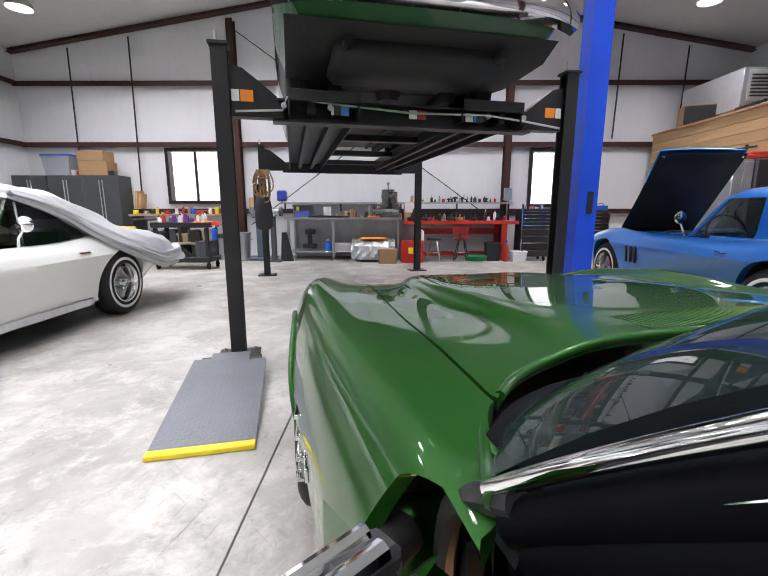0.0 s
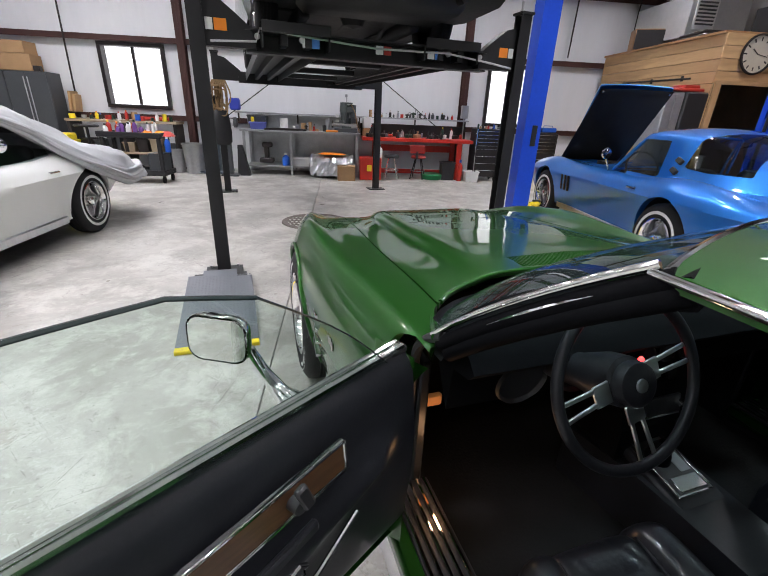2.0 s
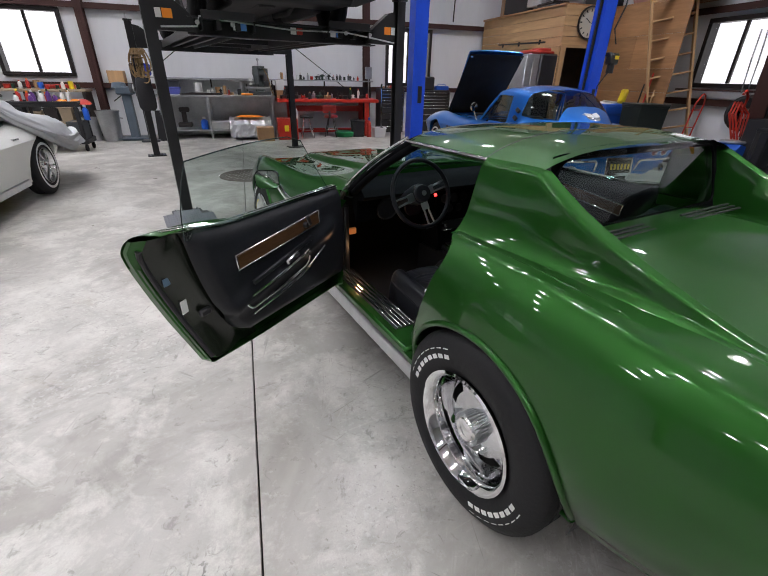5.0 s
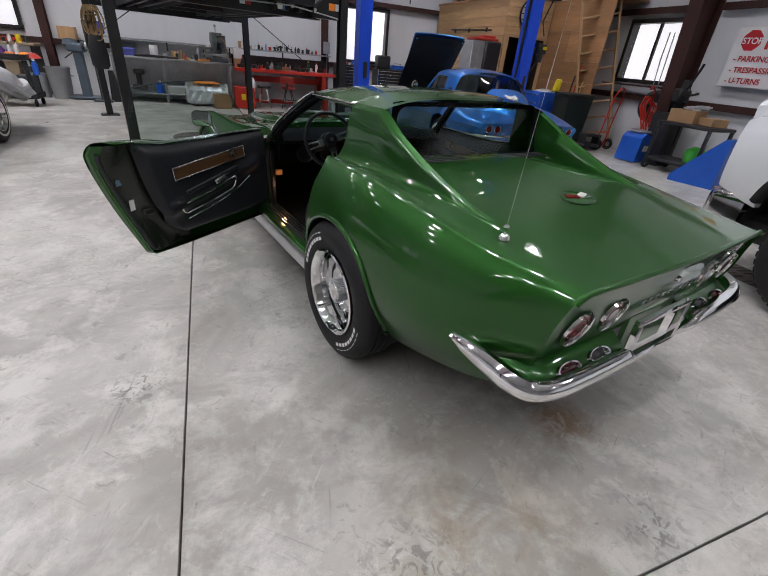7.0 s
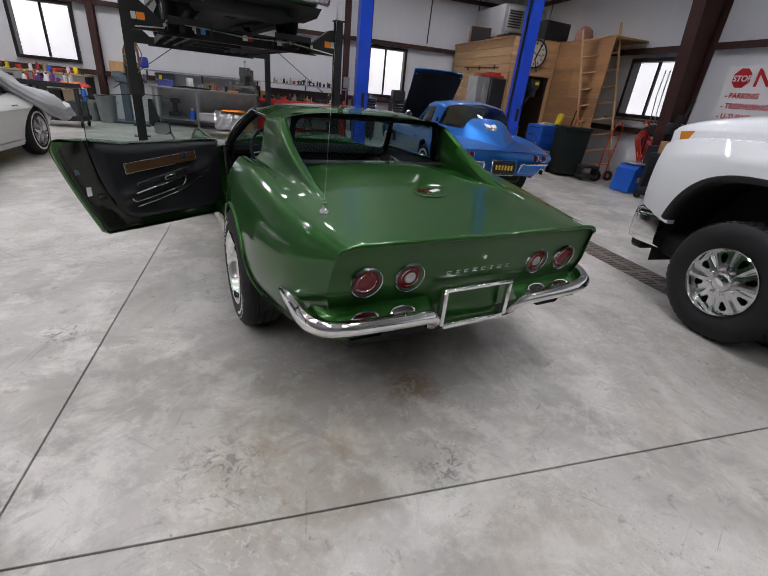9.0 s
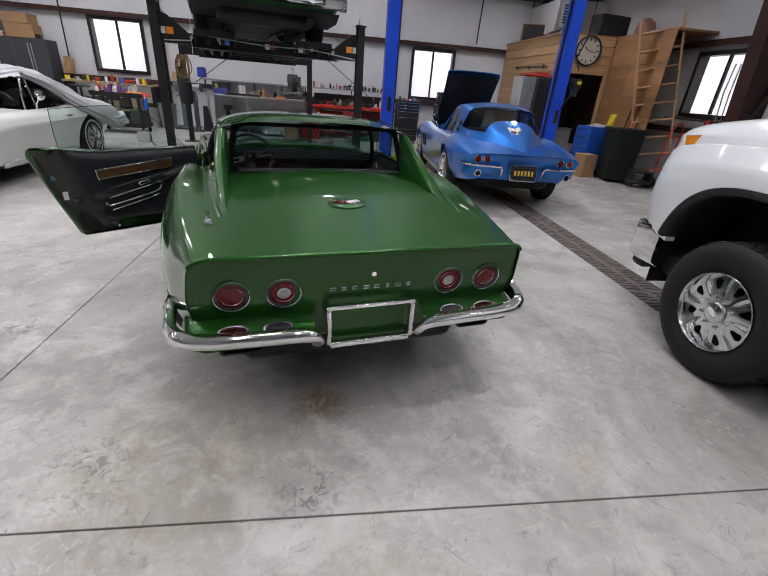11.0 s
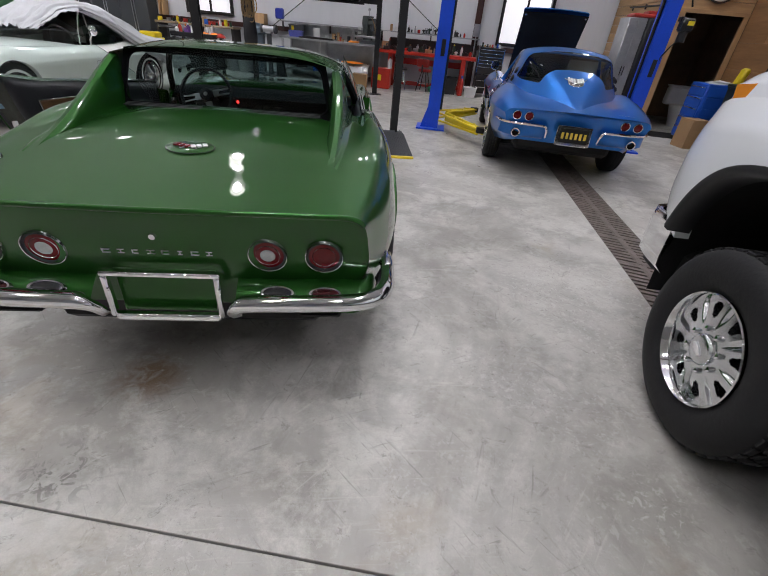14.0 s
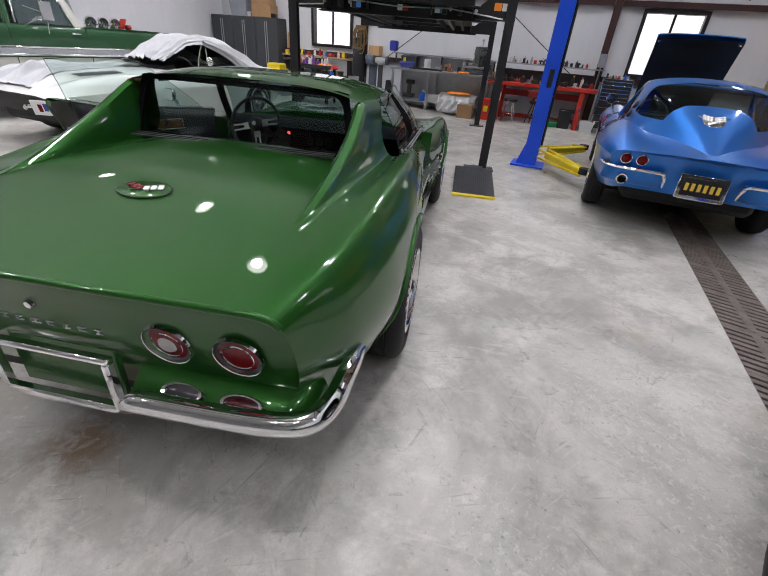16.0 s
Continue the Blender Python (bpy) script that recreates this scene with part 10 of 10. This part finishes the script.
g.box((0, 0, 0.10), (0.30, 0.22, 0.10), 0.02)
g.box((0, 0, 0.28), (0.10, 0.10, 0.30), 0.02)
g.box((0.02, 0, 0.42), (0.22, 0.14, 0.10), 0.02)
solid("arbor_press", g, M_FRAME, "black bench press on the lower shelf", "press", pose(-1.55, 9.15, 0.20))
bottle(-1.14, 9.10, 0.20, 0.26, 0.08, M_BLUEP, M_WHITEP, "blue jug on the lower shelf", "jug")
tote("parts_tub", -0.80, 9.12, 0.20, 0.40, 0.28, 0.16, M_WHITEP, "white plastic tub on the lower shelf")
g = Geo()
rw = []
for j in range(9):
    r = []
    for i in range(25):
        u = i / 24
        ang = j / 8
        dx = 0.46 * (2 * u - 1)
        z = [0.46, 0.47, 0.46, 0.42, 0.34, 0.26, 0.18, 0.12, 0.07][j] + 0.012 * math.sin(i * 1.9 + j)
        yy = [0.25, 0.12, 0.0, -0.16, -0.24, -0.26, -0.27, -0.28, -0.27][j] + 0.02 * math.sin(i * 1.3 + 2 * j)
        r.append((dx, yy, z))
    rw.append(r)
g.grid(rw)
g.box((0, 0.05, 0.22), (0.8, 0.4, 0.40), 0.03)
solid("silver_tarp", g, M_FOIL, "crumpled silver tarp over a low pile", "tarp", pose(-0.12, 8.85, 0.0), smooth=30)
g = Geo()
g.lathe([(0, 0.03), (0.16, 0.03), (0.2, 0.015), (0.22, 0.0), (0, 0)], 24, Matrix.Diagonal((1.4, 0.8, 1, 1)))
solid("orange_dish", g, M_ORANGE, "round orange plastic dish lying on the tarp", "dish", pose(-0.12, 8.86, 0.485))
carton("carton", 0.18, 8.48, 0, 0.36, 0.26, 0.30, 4, "brown carton on the floor by the bench")
rc = thing("red_parts_washer", "red steel cabinet with a yellow label under the bench", "cabinet", pose(0.70, 8.66, 0))
g = Geo()
g.box((0, 0, 0.24), (0.46, 0.36, 0.46), 0.012)
part("cabinet_body", g, M_REDB, rc)
g = Geo()
g.box((-0.03, -0.186, 0.26), (0.10, 0.008, 0.13), 0.002)
part("label", g, M_YEL, rc)
bottle(0.90, 8.62, 0.47, 0.26, 0.055, M_WHITEP, M_GREENP, "white spray bottle with a green label on the red cabinet")


def stool(name, x, y, m_seat, back, label, spin=0):
    t = thing(name, label, "stool", pose(x, y, 0, 0, 0, spin))
    g = Geo()
    g.lathe([(0, 0.06), (0.15, 0.06), (0.17, 0.03), (0.16, 0.0), (0, 0)], 22, pose(0, 0, 0.46))
    part("seat", g, m_seat, t)
    for a in (45, 135, 225, 315):
        g = Geo()
        c, s = math.cos(radians(a)), math.sin(radians(a))
        g.tube([(0.08 * c, 0.08 * s, 0.46), (0.20 * c, 0.20 * s, 0.02)], 0.012, 8)
        part("leg", g, M_CHROME if not back else M_BLACKP, t)
    g = Geo()
    g.tube([(0.155 * math.cos(radians(a)), 0.155 * math.sin(radians(a)), 0.20) for a in range(0, 360, 20)], 0.009, 6, closed=True)
    part("foot_ring", g, M_CHROME, t)
    if back:
        g = Geo()
        g.box((0, 0.17, 0.66), (0.32, 0.05, 0.18), 0.02, (-8, 0, 0))
        part("backrest", g, m_seat, t)
        g = Geo()
        g.box((0, 0.18, 0.54), (0.05, 0.02, 0.16), 0.004)
        part("back_stay", g, M_BLACKP, t)


stool("shop_stool", 1.18, 8.78, M_BLACKP, False, "chrome-legged round shop stool")
stool("red_shop_chair", 1.78, 8.82, mat("red_vinyl", (0.30, 0.02, 0.015), 0.4), True, "red vinyl shop chair with a backrest", 160)
tote("white_tub", 2.98, 8.72, 0, 0.30, 0.26, 0.22, M_WHITEP, "white plastic tub on the floor")
tote("black_bin", 2.48, 8.95, 0, 0.30, 0.28, 0.38, M_BLACKP, "black bin under the red bench")
g = Geo()
g.lathe([(0, 0.0), (0.22, 0.0), (0.26, 0.10), (0.24, 0.12), (0, 0.10)], 24)
solid("green_basin", g, mat("green_basin_plastic", (0.02, 0.22, 0.08), 0.4), "green plastic basin under the bench", "basin", pose(2.15, 9.0, 0.0))
bottle(2.74, 8.80, 0.0, 0.46, 0.06, M_REDP, M_BLUEP, "red fire extinguisher by the bench leg", "extinguisher")
g = Geo()
g.box((0, 0, 0), (0.16, 0.10, 0.28), 0.01)
g.cyl((0, 0, -0.14), (0, 0, -0.7), 0.015, n=8)
solid("electric_box", g, M_GALV, "grey electrical box on the column", "electrical box", pose(2.95, 9.62, 1.45))


def roller_chest(x, y, w, h, label):
    t = thing("roller_tool_chest", label, "tool chest", pose(x, y, 0), "roller tool chests")
    g = Geo()
    g.box((0, 0, 0.10 + h / 2), (w, 0.46, h), 0.008)
    part("chest_body", g, M_BLACKP, t)
    z = 0.14 + h - 0.10
    k = 0
    while z > 0.22:
        dh = 0.075 if k < 5 else 0.15
        g = Geo()
        g.box((0, -0.236, z - dh / 2 + 0.02), (w - 0.06, 0.014, dh - 0.008), 0.003)
        d_ = part("drawer", g, M_FRAME, t)
        g = Geo()
        g.box((0, -0.246, z + 0.008), (w - 0.08, 0.014, 0.012), 0.003)
        part("handle", g, M_CHROME, d_)
        z -= dh
        k += 1
    for s in (-1, 1):
        g = Geo()
        g.box((s * (w / 2 - 0.012), -0.235, 0.10 + h / 2), (0.02, 0.014, h - 0.02), 0.003)
        part("edge_trim", g, M_CHROME, t)
        for sy in (-0.17, 0.17):
            g = Geo()
            g.m = pose(s * (w / 2 - 0.08), sy, 0.055)
            tyre(g, 0.055, 0.03, 0.02)
            part("caster", g, M_TYRE, t)
    return t


roller_chest(3.36, 9.05, 0.62, 1.02, "black roller tool chest with chrome drawer pulls")
roller_chest(4.60, 9.20, 0.80, 0.98, "black roller tool chest under the window")
for k in range(8):
    x = 3.12 + 0.06 * k
    tin(x, 9.0 + 0.02 * (k % 3), 1.12, rnd.uniform(.03, .10), 0.022, rnd.choice(PALETTE), "small tin on the tool chest")
g = Geo()
g.box((0, 0, 0.16), (0.36, 0.30, 0.32), 0.03)
solid("black_radio", g, M_BLACKP, "black radio box on the tool chest", "radio", pose(4.40, 9.2, 1.08))
g = Geo()
g.box((0, 0, 0.06), (0.36, 0.16, 0.10), 0.015)
g.tube([(-0.12, 0, 0.10), (-0.1, 0, 0.15), (0.1, 0, 0.15), (0.12, 0, 0.10)], 0.008, 6)
solid("blue_tool_box", g, M_BLUEP, "blue steel tool box on the tool chest", "tool box", pose(4.82, 9.15, 1.08))

# ---- north-west corner
for k in range(3):
    x = -7.78 + 0.80 * k
    t = thing("storage_cabinet", "dark grey two-door storage cabinet against the wall", "cabinet", pose(x, 9.52, 0), "storage cabinets")
    g = Geo()
    g.box((0, 0, 0.925), (0.79, 0.46, 1.85), 0.008)
    part("cabinet_body", g, M_GREYM, t)
    for s in (-1, 1):
        g = Geo()
        g.box((s * 0.195, -0.236, 0.96), (0.375, 0.016, 1.74), 0.004)
        d_ = part("door", g, M_GREYM, t)
        g = Geo()
        g.box((s * 0.035, -0.248, 1.0), (0.02, 0.014, 1.5), 0.004)
        part("handle", g, M_GALV, d_)
carton("carton", -6.35, 9.5, 1.855, 0.62, 0.40, 0.30, 3, "large brown carton on the storage cabinets")
carton("carton", -6.38, 9.5, 2.16, 0.60, 0.38, 0.22, -2, "second brown carton stacked on the first")
tote("clear_tote", -7.15, 9.5, 1.855, 0.62, 0.40, 0.40, mat("hazy_plastic", (0.30, 0.32, 0.36), 0.3), "hazy plastic tote with a blue lid on the cabinets", 0, "tote", M_BLUEP)
carton("small_carton", -6.02, 9.42, 1.855, 0.18, 0.14, 0.10, 10, "small printed carton on the cabinets", M_FRAME)
tin(-6.82, 9.4, 1.855, 0.12, 0.06, M_WHITEP, "white tin on the storage cabinets")
tin(-6.70, 9.38, 1.855, 0.09, 0.05, M_REDP, "red tin on the storage cabinets")
g = Geo()
g.box((0, 0, 0.2), (0.05, 0.30, 0.40), 0.008, (0, 6, 0))
g.box((0.07, 0, 0.17), (0.05, 0.26, 0.34), 0.008, (0, 6, 0))
solid("leaning_boards", g, M_PINEZ, "short pine boards leaning on the cabinet side", "boards", pose(-5.62, 9.72, 1.13))
nb = thing("wood_shelf_bench", "low wooden bench with a shelf full of parts", "bench", pose(-4.5, 9.45, 0))
for z in (0.35, 0.98):
    g = Geo()
    g.box((0, 0, z), (2.2, 0.5, 0.05), 0.006)
    part("board", g, M_TAN, nb)
for sx in (-1.05, 0, 1.05):
    g = Geo()
    g.box((sx, 0, 0.48), (0.06, 0.46, 0.95), 0.006)
    part("frame_leg", g, M_FRAME, nb)
for k in range(16):
    x = -5.5 + 2.0 * (k + rnd.random() * 0.6) / 16
    if rnd.random() < 0.5:
        tin(x, 9.4 + rnd.uniform(-.08, .08), 1.005, rnd.uniform(.06, .18), rnd.uniform(.03, .07), rnd.choice(PALETTE), "tin on the wooden bench")
    else:
        bottle(x, 9.4 + rnd.uniform(-.08, .08), 1.005, rnd.uniform(.10, .2), .035, rnd.choice(PALETTE), rnd.choice(PALETTE), "bottle on the wooden bench")
for k in range(7):
    tote("parts_box", -5.3 + 0.28 * k, 9.42, 0.375, 0.24, 0.34, rnd.uniform(.14, .3), rnd.choice([M_TAN, M_FRAME, M_GREYM, M_TAN]), "parts box on the lower shelf of the bench")
g = Geo()
g.box((0, 0, 0.04), (0.75, 0.12, 0.08), 0.02)
solid("red_strip_light", g, M_REDP, "long red tool on the window ledge", "tool", pose(-4.05, 9.60, 1.006))
g = Geo()
g.box((0, 0, 0.32), (0.06, 0.5, 0.06), 0.01)
g.box((0, 0, 0.6), (0.5, 0.42, 0.05), 0.02)
g.tube([(-0.2, -0.18, 0), (-0.14, -0.14, 0.6)], 0.02, 8)
g.tube([(0.2, -0.18, 0), (0.14, -0.14, 0.6)], 0.02, 8)
g.tube([(-0.2, 0.18, 0), (-0.14, 0.14, 0.6)], 0.02, 8)
g.tube([(0.2, 0.18, 0), (0.14, 0.14, 0.6)], 0.02, 8)
g.box((0, 0, 0.68), (0.44, 0.34, 0.14), 0.03)
solid("yellow_saw_stand", g, M_YEL, "yellow saw on a stand in the corner", "saw", pose(-5.45, 8.7, 0.0))
g = Geo()
g.lathe([(0, 0.05), (0.2, 0.05), (0.22, 0.02), (0.2, 0), (0, 0)], 20, pose(0, 0, 0.88))
g.cyl((0, 0, 0.05), (0, 0, 0.88), 0.025, n=10)
for a in range(0, 360, 72):
    g.tube([(0, 0, 0.12), (0.24 * math.cos(radians(a)), 0.24 * math.sin(radians(a)), 0.03)], 0.018, 6)
solid("black_bar_stool", g, M_BLACKP, "tall black round stool in the corner", "stool", pose(-4.85, 8.55, 0))

M_PURPLE = mat("violet_plastic", (0.12, 0.04, 0.22), 0.4, var=0.1)
M_SLATE = mat("slate_blue_enamel", (0.09, 0.12, 0.15), 0.4, var=0.15)
sc = thing("service_cart", "black two-shelf service cart crowded with bottles and rags", "cart", pose(-3.62, 7.72, 0))
for z in (0.16, 0.80):
    g = Geo()
    g.box((0, 0, z), (1.06, 0.52, 0.05), 0.012)
    for sx, sy, u, v in ((0, -0.25, 1.06, .03), (0, .25, 1.06, .03), (-.52, 0, .03, .5), (.52, 0, .03, .5)):
        g.box((sx, sy, z + 0.04), (u, v, 0.06), 0.008)
    part("shelf", g, M_BLACKP, sc)
for sx in (-0.47, 0.47):
    for sy in (-0.2, 0.2):
        g = Geo()
        g.box((sx, sy, 0.48), (0.07, 0.06, 0.58), 0.01)
        part("upright", g, M_BLACKP, sc)
        g = Geo()
        g.m = pose(sx, sy, 0.065)
        tyre(g, 0.065, 0.04, 0.02)
        part("caster", g, M_TYRE, sc)
for k in range(16):
    x, y = -4.08 + 0.055 * k + rnd.uniform(-.01, .01), 7.72 + rnd.uniform(-.18, .18)
    bottle(x, y, 0.81, rnd.uniform(.14, .27), rnd.uniform(.03, .05), rnd.choice([M_WHITEP, M_WHITEP, M_WHITEP, M_REDP, M_PURPLE, M_GREYM, M_WHITEP]), rnd.choice(PALETTE), "plastic bottle on the service cart")
for k in range(4):
    g = Geo()
    g.lathe([(0, 0.09), (0.06, 0.08), (0.13, 0.04), (0.17, 0.0), (0, 0)], 14, Matrix.Diagonal((1.2, 0.8, 1, 1)))
    solid("red_rag", g, M_REDP if k % 2 else M_ORANGE, "crumpled red shop rag on the cart", "rag", pose(-3.40 + 0.11 * k, 7.70 + 0.05 * (k % 2), 0.81, 0, 0, 40 * k))
carton("carton", -3.25, 7.70, 0.22, 0.26, 0.36, 0.30, 0, "grey carton on the cart's lower shelf", M_GREYM)
g = Geo()
g.lathe([(0, 0.2), (0.10, 0.17), (0.2, 0.06), (0.26, 0.0), (0, 0)], 16, Matrix.Diagonal((1.2, 0.8, 1, 1)))
solid("dark_bag", g, M_TYRE, "dark crumpled bag on the cart's lower shelf", "bag", pose(-3.8, 7.70, 0.22))
def trash_can(x, y, r, h, m, label):
    t = thing("trash_can", label, "bin", pose(x, y, 0))
    g = Geo()
    g.lathe([(0, 0.0), (r * 0.8, 0), (r, h), (r * 1.06, h), (r * 1.06, h + .03), (r * 0.96, h + .03), (r * 0.78, 0.03)], 28)
    part("can", g, m, t)
    for s in (-1, 1):
        g = Geo()
        g.tube([(s * r * 0.98, -0.06, h * 0.8), (s * (r + 0.05), 0, h * 0.78), (s * r * 0.98, 0.06, h * 0.8)], 0.01, 6)
        part("handle", g, m, t)


trash_can(-3.05, 9.0, 0.22, 0.58, M_GALV, "round galvanised rubbish can")
trash_can(-3.42, 9.05, 0.17, 0.44, M_GALV, "smaller galvanised can beside the big one")
bottle(-3.02, 7.55, 0.55, 0.26, 0.05, M_BLUEP, M_WHITEP, "blue spray bottle hooked on the end of the cart")
g = Geo()
g.box((0, 0, 0.02), (0.5, 0.42, 0.04), 0.01)
g.box((0, 0, 0.04), (0.62, 0.5, 0.03), 0.01)
g.box((0, 0, 0.5), (0.17, 0.16, 0.96), 0.01)
g.box((0, 0, 1.0), (0.34, 0.30, 0.16), 0.03)
g.lathe([(0, 0.12), (0.12, 0.10), (0.15, 0), (0, 0)], 20, pose(-0.1, 0, 1.05))
solid("valve_machine", g, M_SLATE, "grey pedestal machine beside the bench", "machine", pose(-2.62, 9.1, 0))
g = Geo()
g.box((0, 0, 0.12), (0.32, 0.26, 0.25), 0.01)
solid("wooden_crate", g, M_PINEZ, "small wooden crate on the wall girt", "crate", pose(-2.86, 9.75, 1.13))
